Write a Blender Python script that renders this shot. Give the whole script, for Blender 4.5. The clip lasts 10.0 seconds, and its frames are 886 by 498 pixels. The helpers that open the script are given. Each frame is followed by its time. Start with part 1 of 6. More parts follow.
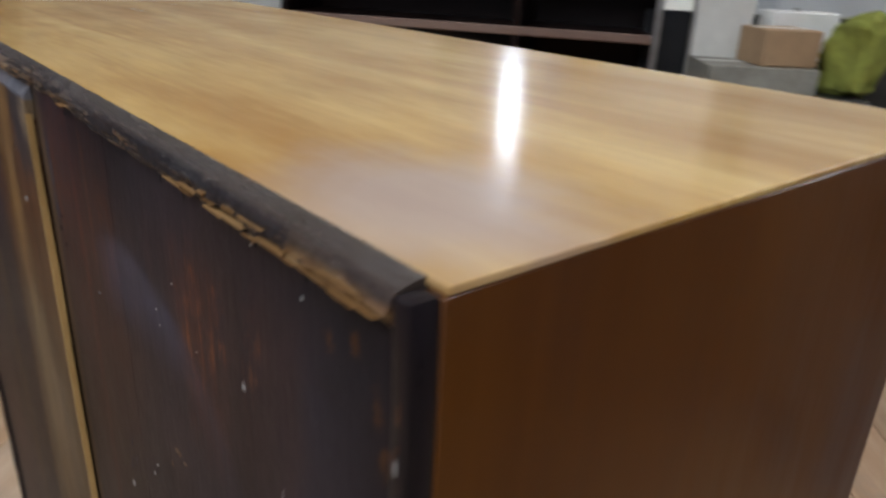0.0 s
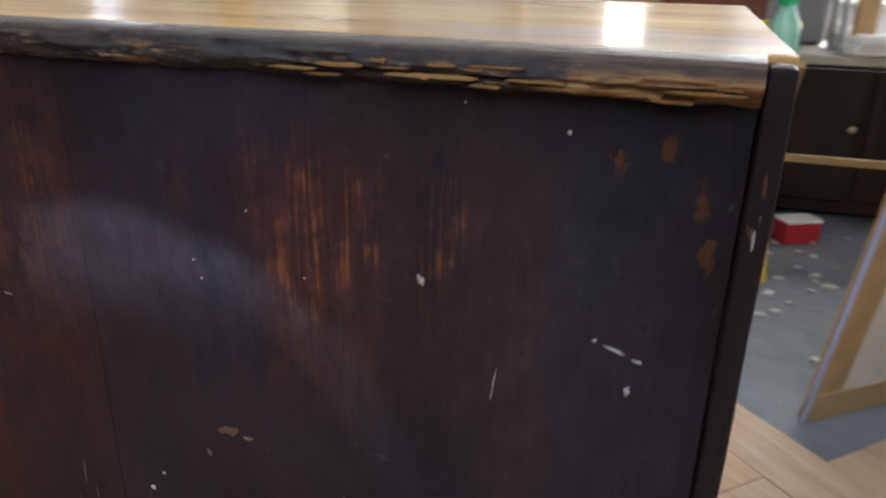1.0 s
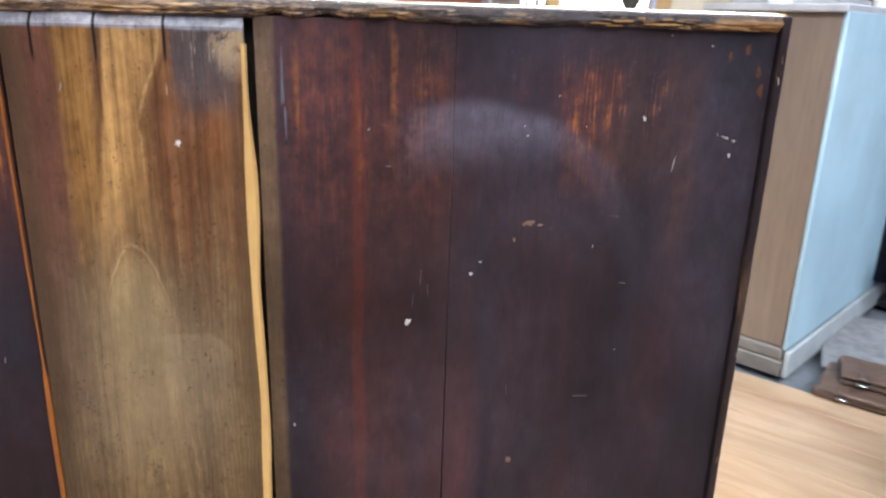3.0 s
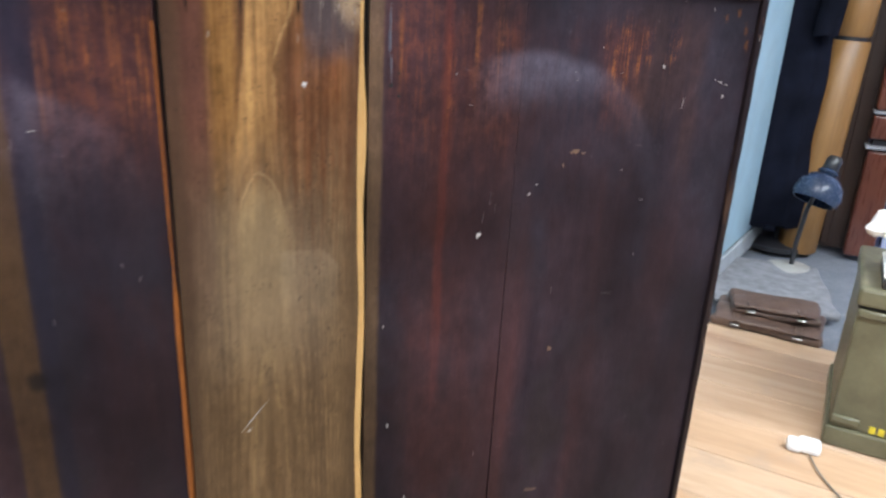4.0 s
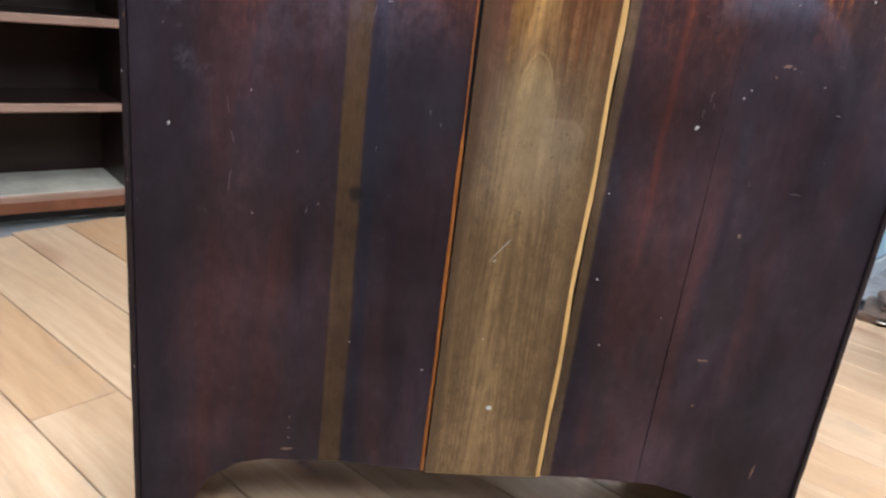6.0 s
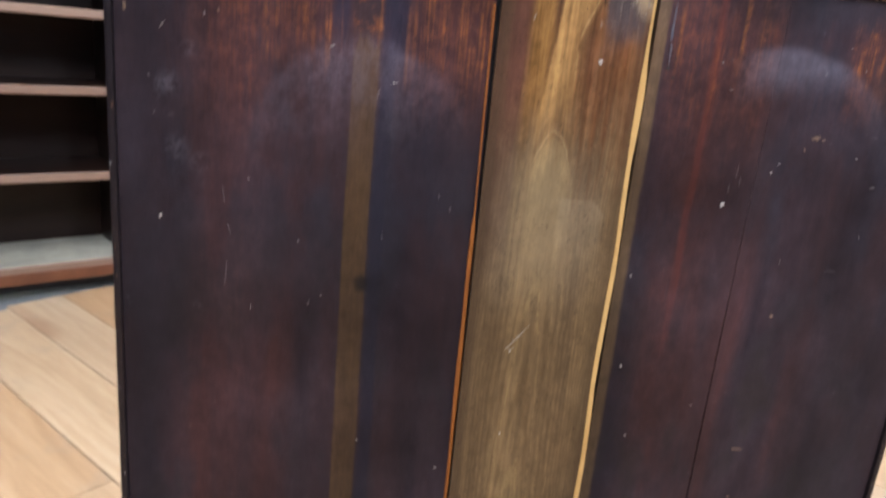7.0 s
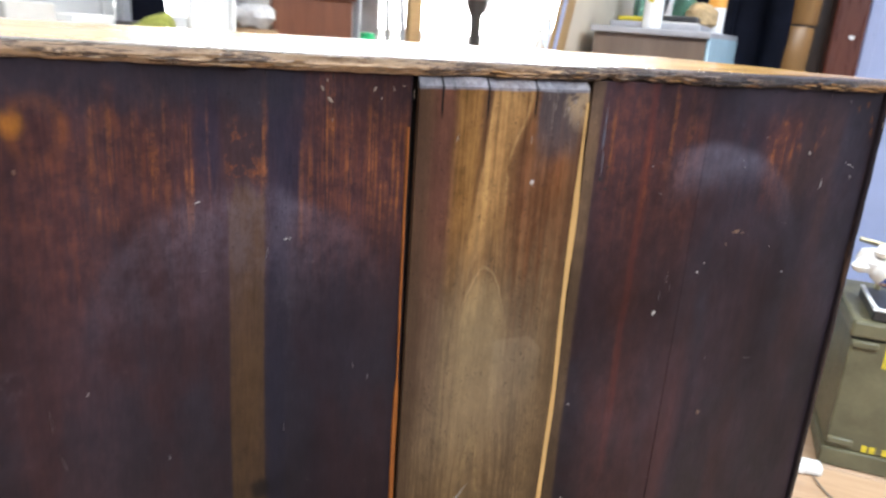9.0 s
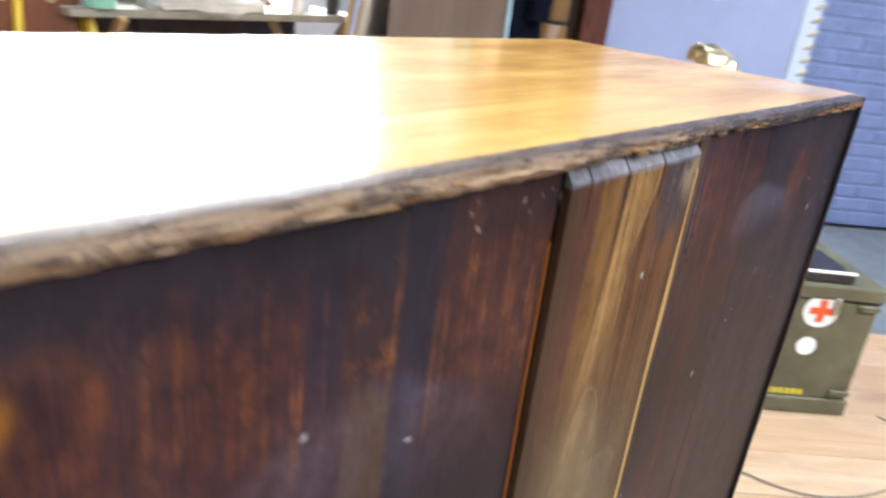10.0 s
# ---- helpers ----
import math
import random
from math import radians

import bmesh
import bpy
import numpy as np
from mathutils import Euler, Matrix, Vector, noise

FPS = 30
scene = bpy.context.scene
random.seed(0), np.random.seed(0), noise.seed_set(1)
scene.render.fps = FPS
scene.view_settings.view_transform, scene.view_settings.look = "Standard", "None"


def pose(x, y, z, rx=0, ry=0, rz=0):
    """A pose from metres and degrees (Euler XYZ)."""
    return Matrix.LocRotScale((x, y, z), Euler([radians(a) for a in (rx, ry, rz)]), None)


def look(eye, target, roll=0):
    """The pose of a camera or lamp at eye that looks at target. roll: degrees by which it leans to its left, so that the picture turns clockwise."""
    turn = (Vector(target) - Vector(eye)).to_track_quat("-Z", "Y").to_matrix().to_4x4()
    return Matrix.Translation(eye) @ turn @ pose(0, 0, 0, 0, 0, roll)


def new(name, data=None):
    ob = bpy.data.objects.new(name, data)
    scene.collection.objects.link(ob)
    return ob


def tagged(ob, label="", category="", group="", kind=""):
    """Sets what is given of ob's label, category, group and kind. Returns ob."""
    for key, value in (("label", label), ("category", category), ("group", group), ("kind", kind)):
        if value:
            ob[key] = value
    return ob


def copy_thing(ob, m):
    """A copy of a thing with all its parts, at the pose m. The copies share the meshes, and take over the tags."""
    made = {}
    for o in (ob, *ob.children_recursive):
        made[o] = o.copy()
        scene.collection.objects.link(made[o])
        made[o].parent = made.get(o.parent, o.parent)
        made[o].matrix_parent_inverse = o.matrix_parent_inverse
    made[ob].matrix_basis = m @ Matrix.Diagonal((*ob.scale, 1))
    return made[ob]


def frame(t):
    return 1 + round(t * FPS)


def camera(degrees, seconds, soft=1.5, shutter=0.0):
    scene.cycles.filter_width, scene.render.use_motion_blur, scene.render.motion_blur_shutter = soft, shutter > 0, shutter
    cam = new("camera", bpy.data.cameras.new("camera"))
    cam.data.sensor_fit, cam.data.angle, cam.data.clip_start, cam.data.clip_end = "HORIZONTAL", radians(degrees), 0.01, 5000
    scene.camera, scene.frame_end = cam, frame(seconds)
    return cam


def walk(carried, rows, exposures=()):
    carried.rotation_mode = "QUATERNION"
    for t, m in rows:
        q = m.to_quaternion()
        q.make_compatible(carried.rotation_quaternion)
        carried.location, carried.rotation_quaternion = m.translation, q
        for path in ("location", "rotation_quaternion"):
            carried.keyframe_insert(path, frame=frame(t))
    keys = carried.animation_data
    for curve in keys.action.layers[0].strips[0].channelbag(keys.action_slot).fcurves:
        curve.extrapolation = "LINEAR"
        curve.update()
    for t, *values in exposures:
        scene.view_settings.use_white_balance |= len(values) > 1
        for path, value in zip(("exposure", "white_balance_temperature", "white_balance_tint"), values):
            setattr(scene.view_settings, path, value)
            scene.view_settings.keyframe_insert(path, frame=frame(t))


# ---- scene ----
cam = camera(63.2, 10.0, soft=2.4, shutter=0.5)
PATH = [
    (0, (1.176, -0.103, 1.078), (-0.234, 1.103, 0.33), 2.7),
    (0.5, (1.102, -0.176, 1.042), (0.06, 1.355, 0.288), 1.2),
    (1, (1.023, -0.232, 1.021), (0.417, 1.533, 0.3), 1.3),
    (1.5, (0.963, -0.3, 1.004), (0.672, 1.565, 0.343), 1.2),
    (2, (0.871, -0.475, 1.007), (0.853, 1.427, 0.39), 0.3),
    (2.5, (0.798, -0.579, 1.003), (0.889, 1.327, 0.403), 1.5),
    (2.7, (0.76, -0.587, 0.991), (0.87, 1.324, 0.409), 1.6),
    (3.8, (0.532, -0.65, 0.979), (1.07, 1.154, 0.304), 2.8),
    (4, (0.488, -0.698, 0.973), (1.032, 1.109, 0.309), 3.0),
    (4.5, (0.393, -0.847, 0.941), (1.15, 0.875, 0.261), 5.0),
    (5, (0.347, -0.924, 0.907), (1.026, 0.823, 0.209), 6.4),
    (5.5, (0.323, -0.938, 0.871), (0.704, 0.902, 0.186), 6.3),
    (5.7, (0.309, -0.937, 0.86), (0.564, 0.928, 0.185), 7.2),
    (6.8, (0.293, -0.862, 0.874), (0.514, 1.031, 0.267), 6.5),
    (7, (0.293, -0.848, 0.894), (0.514, 1.062, 0.343), 5.4),
    (7.5, (0.288, -0.828, 0.93), (0.55, 1.102, 0.472), 5.0),
    (8, (0.267, -0.815, 0.958), (0.623, 1.109, 0.543), 4.3),
    (8.5, (0.229, -0.771, 1.0), (0.802, 1.085, 0.525), 3.1),
    (9, (0.186, -0.59, 1.028), (1.004, 1.135, 0.433), 4.1),
    (9.5, (0.14, -0.383, 1.053), (1.222, 1.137, 0.333), 6.1),
    (10, (0.071, -0.221, 1.091), (1.477, 0.993, 0.35), 7.1),
]
walk(cam, [(t, look(eye, target, roll)) for t, eye, target, roll in PATH],
     [(0.0, -1.5), (0.6, -1.5), (1.0, -1.2), (1.5, -0.15), (2.0, 0.25), (2.5, 0.3), (4.5, 0.15), (6.0, 0.15), (7.5, 0.25), (8.5, 0.1), (9.3, 0.05), (9.7, -0.02), (10.0, -0.08)])

# ---- world and light ----
world = bpy.data.worlds.new("world")
scene.world = world
world.use_nodes = True
wn = world.node_tree
sky = wn.nodes.new("ShaderNodeTexSky")
sky.sky_type, sky.sun_disc = "NISHITA", False
sky.sun_elevation, sky.sun_rotation = radians(40), radians(60)
wn.links.new(sky.outputs[0], wn.nodes["Background"].inputs[0])
wn.nodes["Background"].inputs[1].default_value = 0.12

# The shop stands at an angle to the chest: a runs along the floorboards, b across them.
TURN = -42.0
A1 = Vector((math.cos(radians(TURN)), math.sin(radians(TURN)), 0))
B1 = Vector((-math.sin(radians(TURN)), math.cos(radians(TURN)), 0))


def at(a, b, z=0.0, turn=0.0):
    """A pose from the shop's own axes, in metres and degrees."""
    p = A1 * a + B1 * b
    return pose(p.x, p.y, z, 0, 0, TURN + turn)


def lamp(name, kind, m, energy, colour, sx=1.0, sy=1.0):
    data = bpy.data.lights.new(name, kind)
    data.energy, data.color = energy, colour
    if kind == "AREA":
        data.shape, data.size, data.size_y = "RECTANGLE", sx, sy
    ob = new(name, data)
    ob.matrix_world = m
    return ob


# ---- materials ----
def nodes(name):
    m = bpy.data.materials.new(name)
    m.use_nodes = True
    return m, m.node_tree, m.node_tree.nodes["Principled BSDF"]


def link(t, a, b):
    t.links.new(a, b)


def ramp(t, fac, stops):
    r = t.nodes.new("ShaderNodeValToRGB")
    while len(r.color_ramp.elements) < len(stops):
        r.color_ramp.elements.new(0.5)
    for e, (p, c) in zip(r.color_ramp.elements, stops):
        e.position, e.color = p, (*c, 1)
    link(t, fac, r.inputs[0])
    return r.outputs[0]


def coords(t, scale=(1, 1, 1), kind="Object", random_shift=False):
    c = t.nodes.new("ShaderNodeTexCoord")
    out = c.outputs[kind]
    if random_shift:
        info = t.nodes.new("ShaderNodeObjectInfo")
        mul = t.nodes.new("ShaderNodeVectorMath")
        mul.operation = "SCALE"
        mul.inputs[0].default_value = (37, 53, 71)
        link(t, info.outputs["Random"], mul.inputs["Scale"])
        add = t.nodes.new("ShaderNodeVectorMath")
        link(t, out, add.inputs[0])
        link(t, mul.outputs[0], add.inputs[1])
        out = add.outputs[0]
    m = t.nodes.new("ShaderNodeMapping")
    m.inputs["Scale"].default_value = scale
    link(t, out, m.inputs[0])
    return m.outputs[0]


def noise_tex(t, vec, scale, detail=4, rough=0.6, distort=0.0):
    n = t.nodes.new("ShaderNodeTexNoise")
    n.inputs["Scale"].default_value, n.inputs["Detail"].default_value = scale, detail
    n.inputs["Roughness"].default_value, n.inputs["Distortion"].default_value = rough, distort
    link(t, vec, n.inputs["Vector"])
    return n.outputs[0]


def mix(t, fac, a, b, blend="MIX"):
    m = t.nodes.new("ShaderNodeMix")
    m.data_type, m.blend_type = "RGBA", blend
    for value, socket in ((fac, m.inputs["Factor"]), (a, m.inputs[6]), (b, m.inputs[7])):
        if isinstance(value, (int, float)):
            socket.default_value = value
        elif isinstance(value, tuple):
            socket.default_value = (*value, 1)
        else:
            link(t, value, socket)
    return m.outputs[2]


def bump(t, bsdf, height, strength=0.3, distance=0.002):
    b = t.nodes.new("ShaderNodeBump")
    b.inputs["Strength"].default_value, b.inputs["Distance"].default_value = strength, distance
    link(t, height, b.inputs["Height"])
    link(t, b.outputs[0], bsdf.inputs["Normal"])


def plain(name, colour, rough=0.5, metal=0.0, vary=0.25, scale=14.0, relief=0.15):
    """A painted, plastic or metal surface with blotches and fine relief."""
    m, t, p = nodes(name)
    v = coords(t, random_shift=True)
    n1, n2 = noise_tex(t, v, scale), noise_tex(t, v, scale * 9, 3)
    dark = tuple(c * (1 - vary) for c in colour)
    lite = tuple(min(1, c * (1 + vary * 0.6)) for c in colour)
    base = ramp(t, n1, [(0.3, dark), (0.7, lite)])
    link(t, mix(t, 0.15, base, ramp(t, n2, [(0.35, dark), (0.65, lite)])), p.inputs["Base Color"])
    link(t, ramp(t, n2, [(0.2, (max(0.02, rough - 0.1),) * 3), (0.8, (min(1, rough + 0.1),) * 3)]), p.inputs["Roughness"])
    p.inputs["Metallic"].default_value = metal
    if relief:
        bump(t, p, n2, relief, 0.001)
    return m


def wood(name, dark, mid, light, rough=0.45, axis="z", fine=60.0, coat=0.0, bumpy=0.25, wear=None, stretch=14.0, ring=1.0, spec=0.5):
    """Grain along one axis, in three tones, with pores; wear is a fourth tone in patches."""
    m, t, p = nodes(name)
    n = 1.0 / stretch
    sc = {"x": (n, 1, 1), "y": (1, n, 1), "z": (1, 1, n)}[axis]
    v = coords(t, sc, random_shift=True)
    bands = noise_tex(t, v, 9 * ring, 5, 0.6, 0.6)
    grain = noise_tex(t, v, fine * 2.2, 4, 0.7)
    big = noise_tex(t, coords(t, tuple(0.5 + 0.5 * s for s in sc), random_shift=True), 3.5, 4)
    c1 = ramp(t, bands, [(0.25, dark), (0.5, mid), (0.75, light)])
    c2 = ramp(t, grain, [(0.3, dark), (0.55, mid), (0.8, light)])
    c = mix(t, 0.35, c1, c2)
    c = mix(t, ramp(t, big, [(0.35, (0.0,) * 3), (0.7, (0.45,) * 3)]), c, dark)
    if wear:
        w = noise_tex(t, v, 14, 6, 0.75)
        c = mix(t, ramp(t, w, [(0.58, (0,) * 3), (0.68, (0.8,) * 3)]), c, wear)
    link(t, c, p.inputs["Base Color"])
    link(t, ramp(t, grain, [(0.2, (rough - 0.08,) * 3), (0.8, (rough + 0.12,) * 3)]), p.inputs["Roughness"])
    p.inputs["Coat Weight"].default_value, p.inputs["Coat Roughness"].default_value = coat, 0.12
    p.inputs["Specular IOR Level"].default_value = spec
    bump(t, p, grain, bumpy, 0.0008)
    return m


def glow(name, colour, strength):
    m, t, p = nodes(name)
    p.inputs["Base Color"].default_value = (0.8, 0.8, 0.8, 1)
    p.inputs["Emission Color"].default_value, p.inputs["Emission Strength"].default_value = (*colour, 1), strength
    return m


# ---- shapes ----
def bm_box(sx, sy, sz, c=(0, 0, 0), bev=0.0, seg=1, bm=None, m=None):
    """A box of that size about c, bevelled, added to bm."""
    b = bmesh.new()
    bmesh.ops.create_cube(b, size=1)
    bmesh.ops.scale(b, vec=(sx, sy, sz), verts=b.verts)
    if bev:
        bmesh.ops.bevel(b, geom=b.edges[:], offset=min(bev, 0.45 * min(sx, sy, sz)), segments=seg, affect="EDGES", profile=0.5)
    bmesh.ops.translate(b, vec=c, verts=b.verts)
    if m is not None:
        bmesh.ops.transform(b, matrix=m, verts=b.verts)
    return joined(bm, b)


def joined(bm, b):
    if bm is None:
        return b
    me = bpy.data.meshes.new("tmp")
    b.to_mesh(me)
    b.free()
    bm.from_mesh(me)
    bpy.data.meshes.remove(me)
    return bm


def bm_tube(points, radii, sides=12, bm=None, caps=True):
    """A tube through points with a radius at each."""
    b = bmesh.new()
    pts = [Vector(p) for p in points]
    if not isinstance(radii, (list, tuple)):
        radii = [radii] * len(pts)
    rings, up = [], Vector((0.12, 0.31, 0.94))
    for i, p in enumerate(pts):
        d = (pts[min(i + 1, len(pts) - 1)] - pts[max(i - 1, 0)]).normalized()
        s = d.cross(up)
        s = (s if s.length > 1e-3 else d.cross(Vector((1, 0, 0)))).normalized()
        u = s.cross(d)
        rings.append([b.verts.new(p + radii[i] * (math.cos(2 * math.pi * k / sides) * s + math.sin(2 * math.pi * k / sides) * u)) for k in range(sides)])
    for r0, r1 in zip(rings, rings[1:]):
        for k in range(sides):
            b.faces.new((r0[k], r0[(k + 1) % sides], r1[(k + 1) % sides], r1[k]))
    if caps:
        b.faces.new(rings[0][::-1])
        b.faces.new(rings[-1])
    bmesh.ops.recalc_face_normals(b, faces=b.faces)
    return joined(bm, b)


def bm_lathe(profile, sides=24, bm=None, m=None):
    """A body turned about z from (radius, height) pairs."""
    b = bmesh.new()
    rings = []
    for r, z in profile:
        rings.append([b.verts.new((r * math.cos(2 * math.pi * k / sides), r * math.sin(2 * math.pi * k / sides), z)) for k in range(sides)] if r > 1e-5 else [b.verts.new((0, 0, z))])
    for r0, r1 in zip(rings, rings[1:]):
        for k in range(sides):
            j = (k + 1) % sides
            if len(r0) > 1 and len(r1) > 1:
                b.faces.new((r0[k], r0[j], r1[j], r1[k]))
            elif len(r0) > 1:
                b.faces.new((r0[k], r0[j], r1[0]))
            elif len(r1) > 1:
                b.faces.new((r0[0], r1[j], r1[k]))
    for r in (rings[0], rings[-1]):
        if len(r) > 1:
            b.faces.new(r)
    bmesh.ops.recalc_face_normals(b, faces=b.faces)
    if m is not None:
        bmesh.ops.transform(b, matrix=m, verts=b.verts)
    return joined(bm, b)


def bm_prism(outline, depth, bm=None, m=None, bev=0.0):
    """A flat outline in x, z pushed along y from 0 to depth."""
    b = bmesh.new()
    f = b.faces.new([b.verts.new((x, 0, z)) for x, z in outline])
    ext = bmesh.ops.extrude_face_region(b, geom=[f])
    bmesh.ops.translate(b, vec=(0, depth, 0), verts=[v for v in ext["geom"] if isinstance(v, bmesh.types.BMVert)])
    bmesh.ops.recalc_face_normals(b, faces=b.faces)
    if bev:
        bmesh.ops.bevel(b, geom=b.edges[:], offset=bev, segments=1, affect="EDGES")
    if m is not None:
        bmesh.ops.transform(b, matrix=m, verts=b.verts)
    return joined(bm, b)


def crumple(bm, amount, scale, seed=0.0):
    bm.normal_update()
    for v in bm.verts:
        v.co += v.normal * amount * (noise.fractal(v.co * scale + Vector((seed, seed * 2, seed * 3)), 0.9, 2.1, 4))
    return bm


def mesh_of(name, bm, material, smooth=40.0):
    me = bpy.data.meshes.new(name)
    bm.to_mesh(me)
    bm.free()
    for mat in material if isinstance(material, (list, tuple)) else (material,):
        me.materials.append(mat)
    if smooth:
        me.shade_smooth()
        me.set_sharp_from_angle(angle=radians(smooth))
        if len(me.polygons) < 130:
            # broad flats between rounded edges stay flat
            usual = sorted(f.area for f in me.polygons)[len(me.polygons) // 2]
            for f in me.polygons:
                if f.area > 6 * usual:
                    f.use_smooth = False
    return me


def thing(name, m, label, category, group="", kind=""):
    ob = new(name)
    ob.matrix_world = m
    ob.empty_display_size = 0.05
    return tagged(ob, label, category, group, kind)


def part(name, bm, material, parent, label="", m=None, smooth=40.0):
    ob = new(name, bm if isinstance(bm, bpy.types.Mesh) else mesh_of(name, bm, material, smooth))
    ob.parent = parent
    if m is not None:
        ob.matrix_basis = m
    return tagged(ob, label)


def solo(name, bm, material, m, label, category, group="", kind="", smooth=40.0):
    ob = new(name, mesh_of(name, bm, material, smooth))
    ob.matrix_world = m
    return tagged(ob, label, category, group, kind)

# ---- the shop ----
M_white = plain("white_wall_paint", (0.8, 0.79, 0.76), 0.7, scale=3.0, vary=0.08)
M_ceiling = plain("ceiling_paint", (0.8, 0.8, 0.78), 0.8, scale=2.0, vary=0.06)


# unseen near and side walls, made dark blue-grey to cut bounced light
M_dull = plain("unseen_wall_grey_blue", (0.13, 0.15, 0.2), 0.7, scale=2.0, vary=0.25)


def concrete():
    m, t, p = nodes("painted_concrete")
    v = coords(t)
    n1, n2, n3 = noise_tex(t, v, 2.2, 6, 0.65), noise_tex(t, v, 18, 6, 0.7), noise_tex(t, v, 160, 3)
    c = ramp(t, n1, [(0.3, (0.1, 0.115, 0.14)), (0.55, (0.17, 0.19, 0.22)), (0.8, (0.27, 0.28, 0.3))])
    c = mix(t, ramp(t, n2, [(0.6, (0,) * 3), (0.72, (0.6,) * 3)]), c, (0.42, 0.42, 0.4))
    link(t, mix(t, 0.2, c, ramp(t, n3, [(0.3, (0.05,) * 3), (0.7, (0.4,) * 3)])), p.inputs["Base Color"])
    link(t, ramp(t, n2, [(0.3, (0.35,) * 3), (0.7, (0.7,) * 3)]), p.inputs["Roughness"])
    bump(t, p, n2, 0.3, 0.002)
    return m


def pine_boards():
    """Pale knotty floorboards: each board shifts in tone, with grain, knots and dirt."""
    m, t, p = nodes("pine_floorboard")
    v = coords(t, (0.09, 1, 1), random_shift=True)
    v2 = coords(t, (0.33, 1, 1), random_shift=True)
    flat = coords(t, random_shift=True)
    grain, bands = noise_tex(t, v, 120, 4, 0.7), noise_tex(t, v, 16, 5, 0.6, 1.2)
    c = ramp(t, bands, [(0.25, (0.37, 0.25, 0.16)), (0.5, (0.48, 0.355, 0.245)), (0.75, (0.57, 0.455, 0.345))])
    c = mix(t, 0.2, c, ramp(t, grain, [(0.3, (0.33, 0.19, 0.1)), (0.7, (0.64, 0.48, 0.33))]))
    info = t.nodes.new("ShaderNodeObjectInfo")
    tone = ramp(t, info.outputs["Random"], [(0.0, (0.72, 0.56, 0.43)), (0.3, (1.0, 0.95, 0.88)), (0.65, (0.88, 0.72, 0.56)), (0.8, (0.98, 0.98, 0.98)), (1.0, (0.92, 0.62, 0.4))])
    c = mix(t, 0.85, c, tone, "MULTIPLY")
    vor = t.nodes.new("ShaderNodeTexVoronoi")
    vor.inputs["Scale"].default_value = 4.6
    wob = t.nodes.new("ShaderNodeVectorMath")
    link(t, v2, wob.inputs[0])
    wobn = t.nodes.new("ShaderNodeTexNoise")
    wobn.inputs["Scale"].default_value = 9
    link(t, v2, wobn.inputs["Vector"])
    sc = t.nodes.new("ShaderNodeVectorMath")
    sc.operation = "SCALE"
    sc.inputs["Scale"].default_value = 0.12
    link(t, wobn.outputs["Color"], sc.inputs[0])
    link(t, sc.outputs[0], wob.inputs[1])
    link(t, wob.outputs[0], vor.inputs["Vector"])
    c = mix(t, ramp(t, vor.outputs["Distance"], [(0.09, (0.8,) * 3), (0.3, (0,) * 3)]), c, (0.29, 0.15, 0.085))
    c = mix(t, ramp(t, vor.outputs["Distance"], [(0.03, (0.85,) * 3), (0.11, (0,) * 3)]), c, (0.13, 0.08, 0.075))
    dirt = noise_tex(t, flat, 7, 6, 0.7)
    c = mix(t, ramp(t, dirt, [(0.55, (0,) * 3), (0.75, (0.5,) * 3)]), c, (0.3, 0.24, 0.19))
    link(t, c, p.inputs["Base Color"])
    link(t, ramp(t, grain, [(0.2, (0.38,) * 3), (0.8, (0.6,) * 3)]), p.inputs["Roughness"])
    bump(t, p, grain, 0.25, 0.0008)
    return m


def painted_brick(name, colour, rough=0.5):
    m, t, p = nodes(name)
    v = coords(t, random_shift=True)
    n1, n2 = noise_tex(t, v, 8, 5, 0.65), noise_tex(t, v, 70, 4, 0.7)
    c = ramp(t, n1, [(0.3, tuple(k * 0.7 for k in colour)), (0.7, colour)])
    link(t, mix(t, ramp(t, n2, [(0.62, (0,) * 3), (0.8, (0.5,) * 3)]), c, tuple(k * 0.45 for k in colour)), p.inputs["Base Color"])
    p.inputs["Roughness"].default_value = rough
    bump(t, p, n2, 0.6, 0.003)
    return m


M_concrete, M_board = concrete(), pine_boards()
M_brick = painted_brick("blue_painted_brick", (0.2, 0.25, 0.44))
M_mortar = painted_brick("blue_painted_mortar", (0.175, 0.22, 0.39))
M_window = glow("daylight_pane", (1.0, 1.0, 1.0), 20.0)
M_far_window = glow("far_daylight_pane", (0.72, 0.82, 1.0), 22.0)
M_side_window = glow("hazy_daylight_pane", (0.95, 0.97, 0.9), 24.0)
M_frame = plain("white_window_frame", (0.75, 0.75, 0.73), 0.4, vary=0.1)

HIGH = 3.2
LEFT, RIGHT, NEAR, FAR = -7.0, 4.6, -4.2, 5.3
WIDE, DEEP = RIGHT - LEFT, FAR - NEAR
MA, MB = (LEFT + RIGHT) / 2, (NEAR + FAR) / 2
solo("floor", bm_box(WIDE, DEEP, 0.1, (MA, MB, -0.075)), M_concrete, at(0, 0), "grey painted concrete floor, scuffed and dusty", "floor", kind="structure")
solo("ceiling", bm_box(WIDE, DEEP, 0.1, (MA, MB, HIGH + 0.05)), M_ceiling, at(0, 0), "white painted ceiling of the shop", "ceiling", kind="structure")


